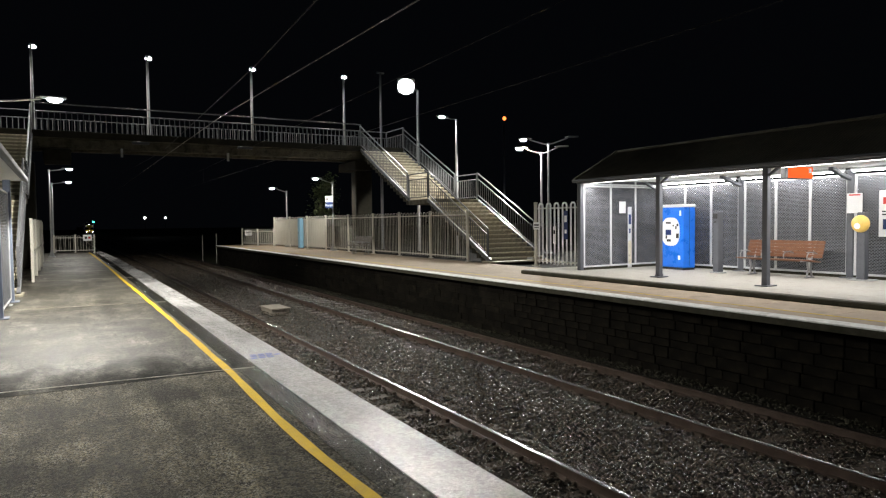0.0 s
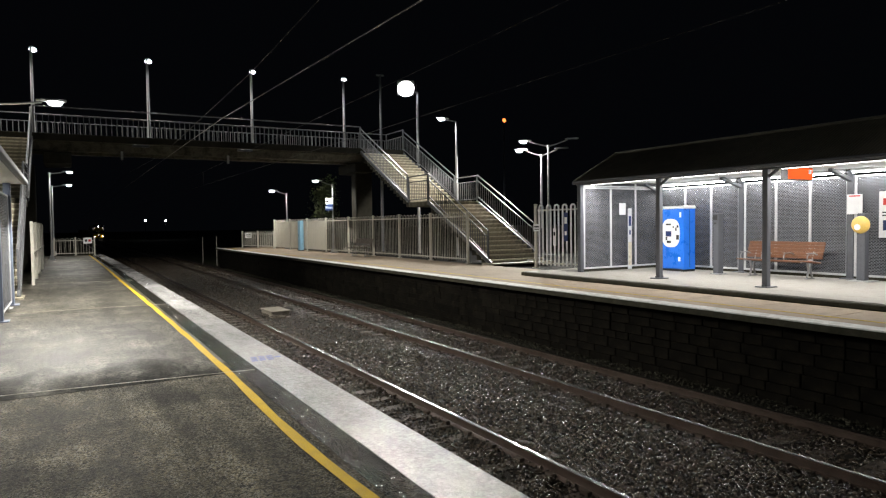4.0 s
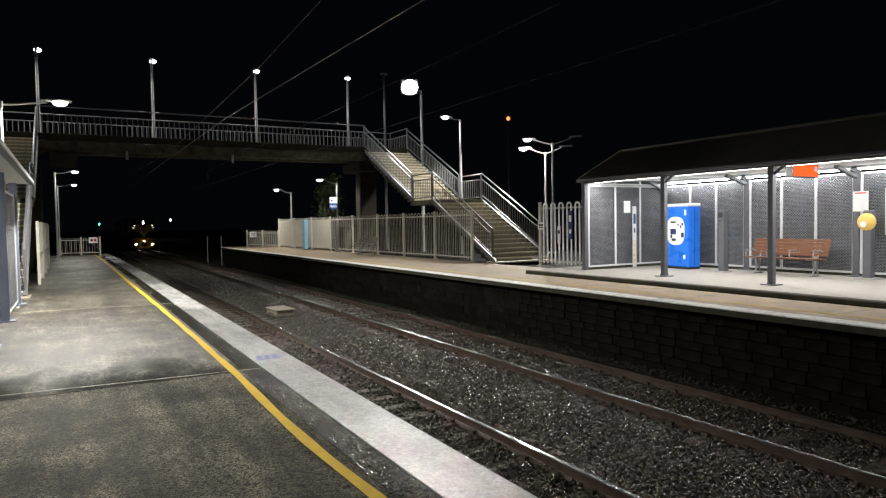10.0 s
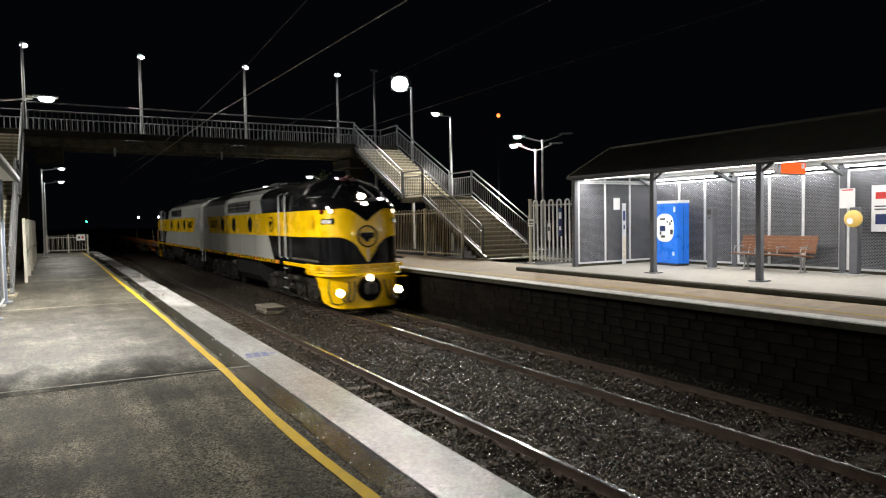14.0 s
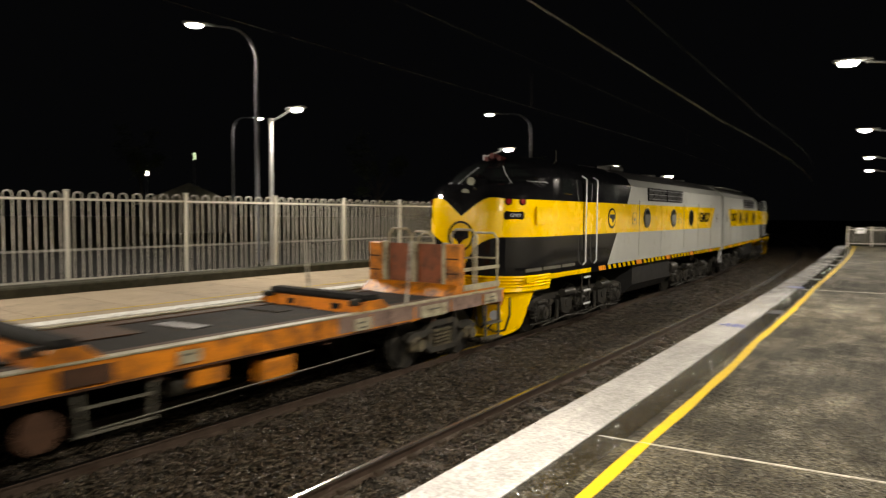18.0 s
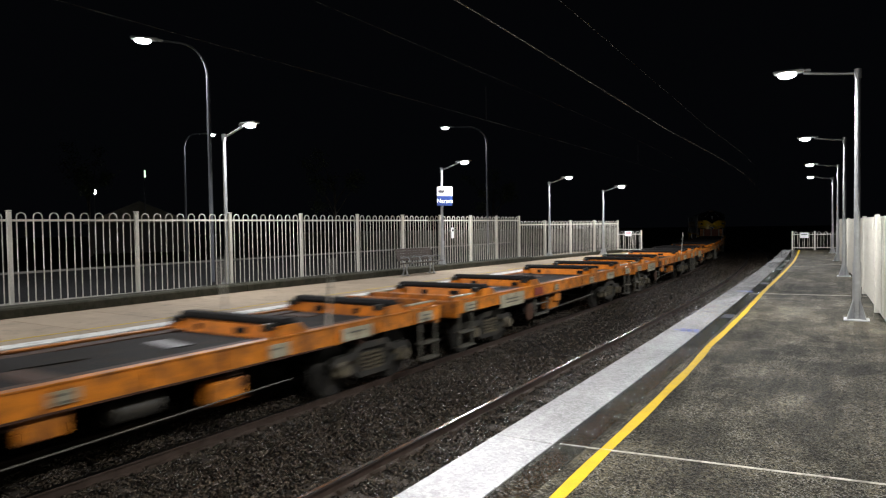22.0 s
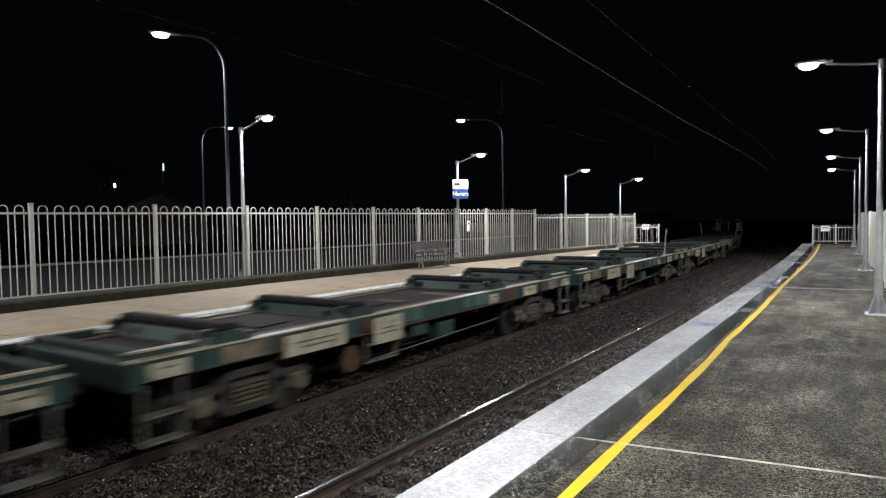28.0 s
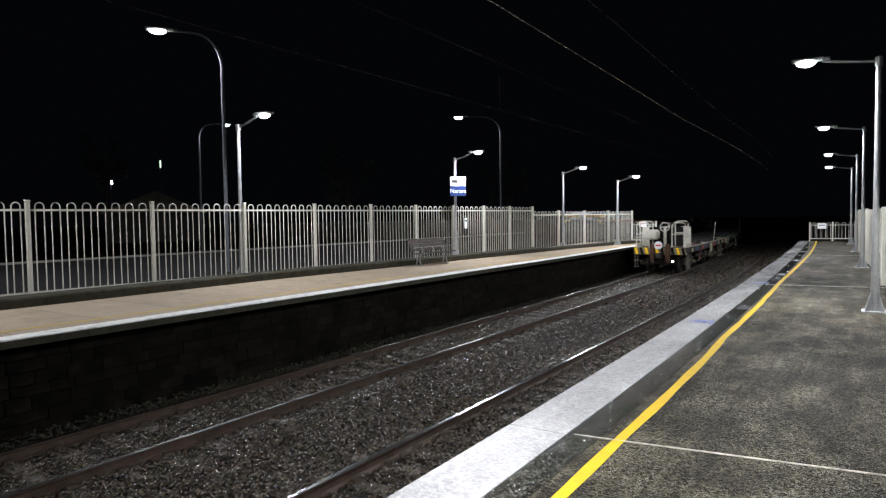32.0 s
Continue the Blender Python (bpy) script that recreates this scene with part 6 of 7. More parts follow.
        for zz in (0.55, 0.9, 1.25):
            lad.box((s * (HW - 0.08), 15.82 - C, zz), (0.14, 0.5, 0.03))
        lad.box((s * (HW - 0.06), 15.58 - C, 0.95), (0.03, 0.04, 0.9)).box((s * (HW - 0.06), 16.06 - C, 0.95), (0.03, 0.04, 0.9))
        ld = part("step_ladder", lad, M_T_UNDER, lo)
        for zz in (0.55, 0.9, 1.25):
            part("step_edge", Shape().box((s * (HW - 0.004), 15.82 - C, zz), (0.012, 0.46, 0.045)), M_FRAME, ld, "pale step edge")
        # portholes, emblem, hatches
        for yy in (5.65, 8.03, 11.0):
            p = part("porthole", Shape().disc((s * (HW + 0.006), yy - C, 2.82), "x", 0.32, 0.03, 24), M_T_UNDER, lo, "round porthole window")
            part("glass", Shape().disc((s * (HW + 0.016), yy - C, 2.82), "x", 0.265, 0.025, 24), M_T_GLASS, p)
        e = part("emblem", Shape().disc((s * (HW + 0.004), 14.13 - C, 2.82), "x", 0.29, 0.016, 32), M_T_BLACK, lo, "round black and yellow emblem")
        part("emblem_field", Shape().disc((s * (HW + 0.012), 14.13 - C, 2.82), "x", 0.235, 0.012, 32), M_T_YELLOW, e)
        part("emblem_mark", Shape().prism([(13.94 - C, 2.93), (14.34 - C, 2.93), (14.34 - C, 2.83), (14.19 - C, 2.80), (14.1 - C, 2.68), (14.0 - C, 2.76), (13.94 - C, 2.82)], "x", s * (HW + 0.012), s * (HW + 0.024)), M_T_BLACK, e)
        for yy in (1.37, 7.27, 12.2):
            zz = 2.81
            h = Shape().box((s * (HW + 0.003), yy - C, zz), (0.012, 0.34, 0.34), 0, 0.004)
            hm = part("hatch", h, M_T_YELLOW if yy > 2.3 else M_T_GREY, lo, "small square hatch")
            fr = Shape()
            for dy_, dz_, a_, b_ in ((0, 0.17, 0.36, 0.014), (0, -0.17, 0.36, 0.014), (0.175, 0, 0.014, 0.34), (-0.175, 0, 0.014, 0.34)):
                fr.box((s * (HW + 0.008), yy + dy_ - C, zz + dz_), (0.008, a_, b_))
            part("hatch_frame", fr, M_T_SEAM, hm)
            part("latch", Shape().box((s * (HW + 0.012), yy - C, zz - 0.03), (0.008, 0.1, 0.1)), M_T_SEAM, hm)
        # panel seams and side door
        for yy in (2.45, 4.55, 6.62, 11.75):
            part("seam", Shape().box((s * (HW + 0.001), yy - C, 2.5), (0.012, 0.018, 1.74)), M_T_SEAM, lo)
        part("waist_strip", Shape().box((s * (HW + 0.004), 7.0 - C, BAND0 - 0.012), (0.02, 13.0, 0.022), 0, 0.004), M_T_GREY, lo, "thin raised strip under the colour band")
        part("cant_strip", Shape().box((s * (HW - 0.044), 6.7 - C, CANT), (0.02, 12.2, 0.022), 0, 0.004), M_T_GREY, lo, "thin raised strip along the roof edge")
        part("side_door", Shape().box((s * (HW + 0.003), 9.12 - C, (SILL1 + BAND0) / 2 + 0.02), (0.014, 0.66, BAND0 - SILL1 - 0.06), 0, 0.006), M_T_GREY, lo)
        part("side_door", Shape().box((s * (HW + 0.003), 9.12 - C, (BAND1 + BAND0) / 2 - 0.02), (0.014, 0.66, BAND1 - BAND0 - 0.05), 0, 0.006), M_T_YELLOW, lo)
        # radiator openings with bars
        for ya, ybb in ((6.95, 8.86), (8.98, 10.88)):
            g_ = part("grille", Shape().box((s * (HW - 0.03), (ya + ybb) / 2 - C, 3.6), (0.1, ybb - ya, 0.44), 0, 0.01), M_T_GRILLE, lo, "dark barred radiator opening", at=pose(0, 0, 0))
            for q in range(3):
                part("grille_bar", Shape().tube([(s * (HW + 0.025), ya - C, 3.45 + 0.15 * q), (s * (HW + 0.025), ybb - C, 3.45 + 0.15 * q)], 0.009, 5), M_FRAME, g_)
        # striped sill
        y = 0.5
        i = 0
        while y < 15.1:
            L = 0.5 if i % 14 in (4, 11) else 0.2
            mm = M_T_ORANGE if L > 0.3 else M_T_YELLOW
            part("sill_stripe", Shape().prism([(y - C, SILL0 + 0.005), (y + L - C, SILL0 + 0.005), (y + L + 0.08 - C, SILL1 - 0.005), (y + 0.08 - C, SILL1 - 0.005)], "x", s * (HW - 0.01), s * (HW + 0.008)), mm, lo, "orange reflector strip" if L > 0.3 else "")
            y += L + 0.2
            i += 1
        part("nose_sill", Shape().box((s * (HW - 0.005), 17.45 - C, (SILL0 + SILL1) / 2), (0.04, 3.7, 0.12), 0, 0.01), M_T_YELLOW, lo, "plain yellow sill under the cab")
        # maker's lettering that names a firm: plain bars
        q = 16.65
        for L in (0.78, 0.95, 0.8):
            part("name_bar", Shape().box((s * (HW + 0.003), q + L / 2 - C, 1.64), (0.01, L, 0.075)), M_W_STEP, lo, "pale lettered strip on the lower side")
            q += L + 0.07
        part("end_post", Shape().tube([(s * (HW - 0.1), 0.42 - C, 1.5), (s * (HW - 0.1), 0.42 - C, 0.75)], 0.03, 6), M_FRAME, lo)
        lettering("road_number", number, 0.52, pose(s * (HW + 0.006), 3.57 - C, 2.83, 90, 0, 90 if s > 0 else -90), M_T_BLACK, lo, bold=0.03, wide=1.66)
        # nose side fittings, turned with the curve of the nose
        def on_nose(x, z, out=0.0):
            e = 0.02
            d = Vector((2 * e, front_y(s * (abs(x) + e), z) * s - front_y(s * (abs(x) - e), z) * s, 0))
            ang = math.atan2(d.y, d.x)
            M = Matrix.Translation((s * abs(x), front_y(x, z), z)) @ Matrix.Rotation(ang, 4, "Z")
            return M @ Matrix.Translation((0, out, 0))
        nb = part("number_box", Shape().box((0, 0, 0), (0.52, 0.12, 0.22), 0, 0.055, on_nose(1.17, 2.88, -0.035)), M_T_BLACK, lo, "black rounded number box")
        part("number_panel", Shape().box((0, 0, 0), (0.34, 0.02, 0.11), 0, 0.008, on_nose(1.17, 2.88, 0.026)), M_T_MARKW if lead else M_T_BLACK, nb, "lit number panel" if lead else "")
        lettering("number", number, 0.11, on_nose(1.17, 2.88, 0.04) @ Matrix.Rotation(math.pi, 4, "Z") @ Matrix.Rotation(math.pi / 2, 4, "X"), M_T_BLACK if lead else M_FRAME, nb)
        for x_, on in ((1.06, 1), (1.26, 0)):
            mk = part("marker_light", Shape().tube([on_nose(x_, 3.2, -0.05).translation, on_nose(x_, 3.2, 0.02).translation], 0.085, 14), M_T_BLACK, lo, "small round marker light")
            part("marker_lens", Shape().tube([on_nose(x_, 3.2, 0.012).translation, on_nose(x_, 3.2, 0.03).translation], 0.062, 14), M_T_MARK if lead and on else M_T_REDLENS, mk)
        dl = part("ditch_light", Shape().disc((s * 1.0, 19.8 - C, 0.66), "y", 0.15, 0.14, 18), M_T_YELLOW, lo, "round low headlight")
        part("ditch_lens", Shape().disc((s * 1.0, 19.88 - C, 0.66), "y", 0.115, 0.02, 18), M_T_LAMP if lead else M_FRAME, dl)
        for x0 in (0.5, 0.68):
            part("hose", Shape().tube([(s * x0, 19.84 - C, 1.0), (s * (x0 + 0.04), 19.93 - C, 0.7), (s * (x0 + 0.1), 19.95 - C, 0.42), (s * (x0 + 0.2), 19.93 - C, 0.36), (s * (x0 + 0.26), 19.86 - C, 0.5)], 0.024, 6), M_T_UNDER, lo)
        part("roof_horn", Shape().tube([(s * 0.16, 18.0 - C, 4.3), (s * 0.18, 18.36 - C, 4.29)], 0.025, 10, r2=0.065), M_T_HORN, lo, "red air horn")
        part("nose_hatch", Shape().box((s * (HW - 0.03), 18.55 - C, 2.88), (0.02, 0.42, 0.42), 0, 0.004), M_T_YELLOW, lo)
    part("roof_horn", Shape().tube([(0, 18.0 - C, 4.37), (0, 18.4 - C, 4.35)], 0.025, 10, r2=0.075), M_T_HORN, lo, "red air horn")
    hs = part("headlight_housing", Shape().box((0, 19.2 - C, 3.42), (0.34, 0.72, 0.34), 0, 0.1).box((0, 19.02 - C, 3.66), (0.34, 0.62, 0.36), 0, 0.12), M_T_BLACK, lo, "black housing with two stacked headlights")
    for z, y in ((3.68, 19.335), (3.4, 19.565)):
        part("headlight_lens", Shape().disc((0, y - C, z), "y", 0.1, 0.03, 22), M_T_LAMP if lead else M_T_LENS_OFF, hs, "round headlight lens")
    em = Shape()
    for r_ in (0.33,):
        em.tube([(r_ * math.cos(2 * math.pi * i / 28), front_y(r_ * math.cos(2 * math.pi * i / 28), 2.4 + r_ * math.sin(2 * math.pi * i / 28)) + 0.004, 2.4 + r_ * math.sin(2 * math.pi * i / 28)) for i in range(29)], 0.026, 6)
    em = part("nose_emblem", em, M_T_BLACK, lo, "round emblem on the nose")
    yq = front_y(0.0, 2.4)
    part("emblem_mark", Shape().prism([(-0.22, 2.52), (0.24, 2.52), (0.24, 2.4), (0.12, 2.32), (0.02, 2.2), (-0.1, 2.32), (-0.22, 2.36)], "y", yq - 0.01, yq + 0.012), M_T_BLACK, em)
    part("chest_strip", Shape().tube([(0, front_y(0, z) + 0.004, z) for z in (1.6, 2.0)], 0.018, 6), M_FRAME, lo)
    # pilot: ribbed apron, lip, plough skirt and coupler
    def apron(z, reach, half=1.5, grow=0.0):
        pts = []
        for i in range(25):
            w_ = math.pi * i / 24
            c_, s_ = math.cos(w_), math.sin(w_)
            pts.append(((half + grow) * math.copysign(abs(c_) ** 0.6, c_), 18.15 + (reach + grow) * abs(s_) ** 0.6 - C, z))
        return pts
    ap = Shape()
    ra, rb = apron(1.24, 1.72), apron(1.52, 1.68)
    for i in range(24):
        ap.add([ra[i], ra[i + 1], rb[i + 1], rb[i]], [(0, 1, 2, 3)], 0, True)
    part("apron", ap, M_T_YELLOW, lo, "yellow ribbed apron under the nose")
    for q in range(4):
        part("apron_rib", Shape().tube(apron(1.28 + 0.07 * q, 1.7), 0.028, 6), M_T_YELLOW, lo)
    lip = Shape()
    la, lb, lc = apron(1.24, 1.72), apron(1.17, 1.8, 1.5), apron(1.13, 1.66, 1.44)
    for i in range(24):
        lip.add([la[i], la[i + 1], lb[i + 1], lb[i]], [(0, 1, 2, 3)], 0, True)
        lip.add([lb[i], lb[i + 1], lc[i + 1], lc[i]], [(0, 1, 2, 3)], 0, True)
    part("apron_lip", lip, M_T_YELLOW, lo)
    # a full skirt under the apron, its foot rounded up at the corners
    pil = Shape()
    rows = [apron(1.16, 1.6, 1.4), apron(0.8, 1.64, 1.36), apron(0.42, 1.68, 1.34), apron(0.16, 1.7, 1.3)]
    rows[3] = [(x, y, z + 0.2 * max(0.0, (abs(x) - 0.9) / 0.4) ** 2) for x, y, z in rows[3]]
    # its rear edges slope forward to the foot
    rows = [[(x, max(y, 18.75 + 0.6 * (1.16 - z) - C), z) for x, y, z in row] for row in rows]
    for ra, rb in zip(rows[:-1], rows[1:]):
        for i in range(24):
            pil.add([ra[i], ra[i + 1], rb[i + 1], rb[i]], [(0, 1, 2, 3)], 0, True)
            back = [(x * 0.97, y - 0.05, z) for x, y, z in (ra[i], ra[i + 1], rb[i + 1], rb[i])]
            pil.add(back, [(3, 2, 1, 0)], 0, True)
    part("pilot", pil, M_T_YELLOW, lo, "yellow plough pilot")
    part("plough_lip", Shape().tube(rows[3], 0.03, 6), M_T_YELLOW, lo)
    for s in (-1, 1):
        part("side_hose", Shape().tube([(s * 1.3, 19.72 - C, 1.06), (s * 1.36, 19.82 - C, 0.7), (s * 1.26, 19.86 - C, 0.36), (s * 1.05, 19.9 - C, 0.3), (s * 0.86, 19.92 - C, 0.36)], 0.026, 6), M_T_UNDER, lo)
        part("step_plate", Shape().box((s * 1.1, 19.84 - C, 1.08), (0.4, 0.1, 0.03)), M_T_YELLOW, lo)
    part("coupler", Shape().box((0, 19.9 - C, 0.78), (0.34, 0.55, 0.34), 0, 0.06).box((0.06, 20.12 - C, 0.78), (0.42, 0.2, 0.42), 0, 0.08), M_T_UNDER, lo)
    part("coupler_pocket", Shape().disc((0, 19.82 - C, 0.74), "y", 0.4, 0.16, 20), M_T_BLACK, lo)
    if lead:
        part("coupler_lamp", Shape().disc((0.02, 19.95 - C, 1.1), "y", 0.11, 0.06, 16), M_T_MARK, lo, "small lit lamp over the coupler")
    # rear: gangway and coupler
    part("gangway", Shape().box((0, 0.38 - C, 2.6), (0.95, 0.22, 2.2), 0, 0.05), M_T_UNDER, lo, "black gangway bellows")
    part("rear_coupler", Shape().box((0, 0.2 - C, 0.92), (0.3, 0.6, 0.3), 0, 0.05), M_T_UNDER, lo)
    # roof gear
    for yy, r_ in ((3.2, 0.5), (5.2, 0.5), (7.2, 0.5)):
        part("roof_fan", Shape().disc((0, yy - C, TOP + 0.03), "z", r_, 0.08, 22), M_T_ROOF, lo)
    part("exhaust", Shape().box((0, 10.5 - C, TOP + 0.12), (0.5, 1.2, 0.16), 0, 0.03), M_T_ROOF, lo)
    part("roof_box", Shape().box((0.2, 12.6 - C, TOP + 0.04), (0.6, 1.2, 0.1), 0, 0.04), M_T_ROOF, lo)
    part("aerial", Shape().tube([(-0.2, 15.2 - C, TOP), (-0.2, 15.2 - C, TOP + 0.35)], 0.015, 5), M_T_UNDER, lo)
    part("roof_walk", Shape().box((0.55, 8.0 - C, TOP + 0.02), (0.3, 7.0, 0.04), 0, 0.01), M_T_GREY, lo)
    # below the sill
    part("fuel_tank", Shape().prism([(-1.32, 1.38), (1.32, 1.38), (1.32, 0.7), (1.05, 0.42), (-1.05, 0.42), (-1.32, 0.7)], "y", 7.9 - C, 11.9 - C), M_T_TANK, lo)
    part("air_tank", Shape().tube([(-1.2, 7.1 - C, 1.0), (-1.2, 7.8 - C, 1.0)], 0.2, 14), M_T_UNDER, lo)
    part("air_tank", Shape().tube([(1.2, 7.1 - C, 1.0), (1.2, 7.8 - C, 1.0)], 0.2, 14), M_T_UNDER, lo)
    loco_bogie(lo, (17.9 - C, 15.45 - C, 13.0 - C))
    loco_bogie(lo, (6.6 - C, 4.3 - C, 2.0 - C))
    return lo


M_W_STEP = surface("weathered_step_steel", (0.085, 0.08, 0.064), 0.55, var=0.25, scale=5, dirt=(0.084, 0.066, 0.048), dirt_amount=0.4)
M_T_HORN = surface("dull_red_horn", (0.10, 0.012, 0.012), 0.4, bump=0)
M_T_TANK = surface("black_tank_steel", (0.012, 0.012, 0.012), 0.55, var=0.4, scale=3, spec=0.3)
M_T_SEAM = surface("dark_panel_seam", (0.16, 0.15, 0.12), 0.6, bump=0)
M_T_MARKW = glow("number_panel", (1.0, 0.95, 0.85), 1.0)
M_T_LENS_OFF = surface("unlit_headlight_glass", (0.34, 0.36, 0.3), 0.12, var=0.15, scale=12, bump=0.05, coat=0.6)
LOCO_1 = locomotive("S317", "leading yellow, black and grey streamlined diesel locomotive with lit headlights")
LOCO_2 = locomotive("GM27", "second yellow, black and grey streamlined diesel locomotive, nose to the wagons")
WL = 13.3
DECK = 1.28


def freight_bogie(parent, y):
    """A cast three-piece bogie: arched side frames with two windows, spring nests, axle boxes and brake beams."""
    b = part("bogie", Shape().box((0, y, 0.62), (2.0, 0.36, 0.26), 0, 0.03), M_T_UNDER, parent)
    for x in (-1.0, 1.0):
        q_ = math.copysign(1, x)
        f = Shape()
        up = [(y - 1.16, 0.60), (y - 1.02, 0.70), (y - 0.62, 0.70), (y - 0.34, 0.86), (y + 0.34, 0.86), (y + 0.62, 0.70), (y + 1.02, 0.70), (y + 1.16, 0.60)]
        inner = [(y - 1.1, 0.52), (y - 0.98, 0.58), (y - 0.6, 0.58), (y - 0.34, 0.74), (y + 0.34, 0.74), (y + 0.6, 0.58), (y + 0.98, 0.58), (y + 1.1, 0.52)]
        for k in range(7):
            f.prism([up[k], up[k + 1], inner[k + 1], inner[k]], "x", x - 0.07, x + 0.07)
        low = [(y - 0.74, 0.46), (y - 0.42, 0.24), (y + 0.42, 0.24), (y + 0.74, 0.46)]
        lin = [(y - 0.6, 0.52), (y - 0.38, 0.34), (y + 0.38, 0.34), (y + 0.6, 0.52)]
        for k in range(3):
            f.prism([low[k], low[k + 1], lin[k + 1], lin[k]], "x", x - 0.07, x + 0.07)
        for q in (-0.4, 0.4):
            f.box((x, y + q, 0.52), (0.13, 0.1, 0.5), 0, 0.02)
        sf = part("side_frame", f, M_W_BOGIE, b, "dusty cast side frame")
        for q in (-0.2, 0.0, 0.2):
            c = Shape()
            for k in range(5):
                c.disc((x + 0.02 * q_, y + q, 0.36 + 0.07 * k), "z", 0.075, 0.042, 10)
            part("spring", c, M_W_DUST, sf, "pale dusty coil spring")
        for q in (-0.88, 0.88):
            part("axle_box", Shape().box((x + 0.03 * q_, y + q, 0.47), (0.2, 0.3, 0.26), 0, 0.05).disc((x + 0.15 * q_, y + q, 0.47), "x", 0.11, 0.08, 14), M_W_DUST, sf, "pale axle box cap")
        part("brake_shoe", Shape().box((x * 0.86, y + 0.34, 0.44), (0.12, 0.07, 0.3), 0, 0.02), M_W_RUST, sf)
        part("brake_shoe", Shape().box((x * 0.86, y - 0.34, 0.44), (0.12, 0.07, 0.3), 0, 0.02), M_W_RUST, sf)
    for q in (-0.88, 0.88):
        wheelset(b, y + q, 0.46)


def rail_loop(parent, x, y, width, top, mat, label):
    """An inverted-U grab rail standing across the deck, with one rung."""
    q = width / 2
    pts = [(x - q, y, DECK), (x - q, y, DECK + top - 0.12), (x - q + 0.1, y, DECK + top), (x + q - 0.1, y, DECK + top), (x + q, y, DECK + top - 0.12), (x + q, y, DECK)]
    lp = part("handrail", Shape().tube(pts, 0.026, 7), mat, parent, label)
    part("rung", Shape().tube([(x - q, y, DECK + top * 0.55), (x + q, y, DECK + top * 0.55)], 0.022, 6), mat, lp)


def end_bulkhead(w, s, h, pillar, panel, trim, outer=False):
    """The upright end of a wagon: two pillars, sunk panels between posts, a sloping toe, rails and brake gear behind."""
    def at(d):
        """The place d metres in from the wagon's end, gear and bulkhead changing places where the bulkhead is outermost."""
        return s * (h - (1.95 - d if outer else d))

    q = -s if outer else s
    y = at(1.5)
    top = 1.02
    bk = part("bulkhead", Shape().box((0, y + q * 0.06, DECK + top / 2), (1.72, 0.06, top - 0.04)), panel, w, "upright end bulkhead with sunk panels")
    for x in (-1.02, 1.02):
        part("pillar", Shape().box((x, y, DECK + top / 2), (0.34, 0.24, top), 0, 0.025), pillar, bk, "stout corner pillar")
        for z in (0.42, 0.72):
            part("pillar_band", Shape().box((x, y - q * 0.122, DECK + z), (0.3, 0.006, 0.03)), M_W_RUST, bk)
    for x in (-0.79, 0.0, 0.79):
        part("post", Shape().box((x, y - q * 0.02, DECK + top / 2 + 0.02), (0.11, 0.12, top), 0, 0.012), trim, bk)
    part("toe_plate", Shape().prism([(y, DECK + 0.2), (y - q * 0.12, DECK + 0.2), (y - q * 0.42, DECK - 0.02), (y, DECK - 0.02)], "x", -1.18, 1.18), pillar, bk, "sloping toe plate")
    for x in (-1, 1):
        rail_loop(w, x * 0.86, at(0.1), 0.62, 1.22, trim, "cream tubular grab rail")
        rail_loop(w, x * 0.86, at(0.95), 0.62, 1.3, trim, "cream tubular grab rail")
        for z, hh in ((0.13, 0.12), (0.5, 0.07)):
            part("side_bar", Shape().box((x * 1.19, at(0.75), DECK + z), (0.04, 1.4, hh), 0, 0.006), trim, w, "pale side bar")
        part("cheek", Shape().box((x * 1.14, at(0.7), DECK + 0.05), (0.06, 1.3, 0.12)), pillar, w)
    tk = part("tank", Shape().box((0.55, at(0.85), DECK + 0.62), (0.62, 0.7, 0.5), 0, 0.09), trim, w, "cream box-like tank")
    part("tank_emblem", Shape().disc((0.866, at(0.85), DECK + 0.66), "x", 0.12, 0.012, 16), M_T_BLACK, tk)
    if outer:
        lk = part("locker", Shape().box((-0.72, at(0.55), DECK + 0.52), (0.7, 0.95, 0.78), 0, 0.05), M_W_LOCKER, w, "dirty cream steel locker")
        for dy in (-0.24, 0.24):
            part("locker_door", Shape().box((-1.078, at(0.55) + dy, DECK + 0.52), (0.016, 0.42, 0.66), 0, 0.006), trim, lk)
    ring = [(0.22 * math.cos(2 * math.pi * i / 16), at(1.12), DECK + 1.0 + 0.22 * math.sin(2 * math.pi * i / 16)) for i in range(17)]
    hb = part("handbrake_wheel", Shape().tube(ring, 0.025, 6).box((0, at(1.12), DECK + 1.0), (0.42, 0.03, 0.04)), trim, w, "cream handbrake wheel")
    part("handbrake_stand", Shape().box((0, at(1.2), DECK + 0.5), (0.12, 0.12, 1.0)), trim, hb)


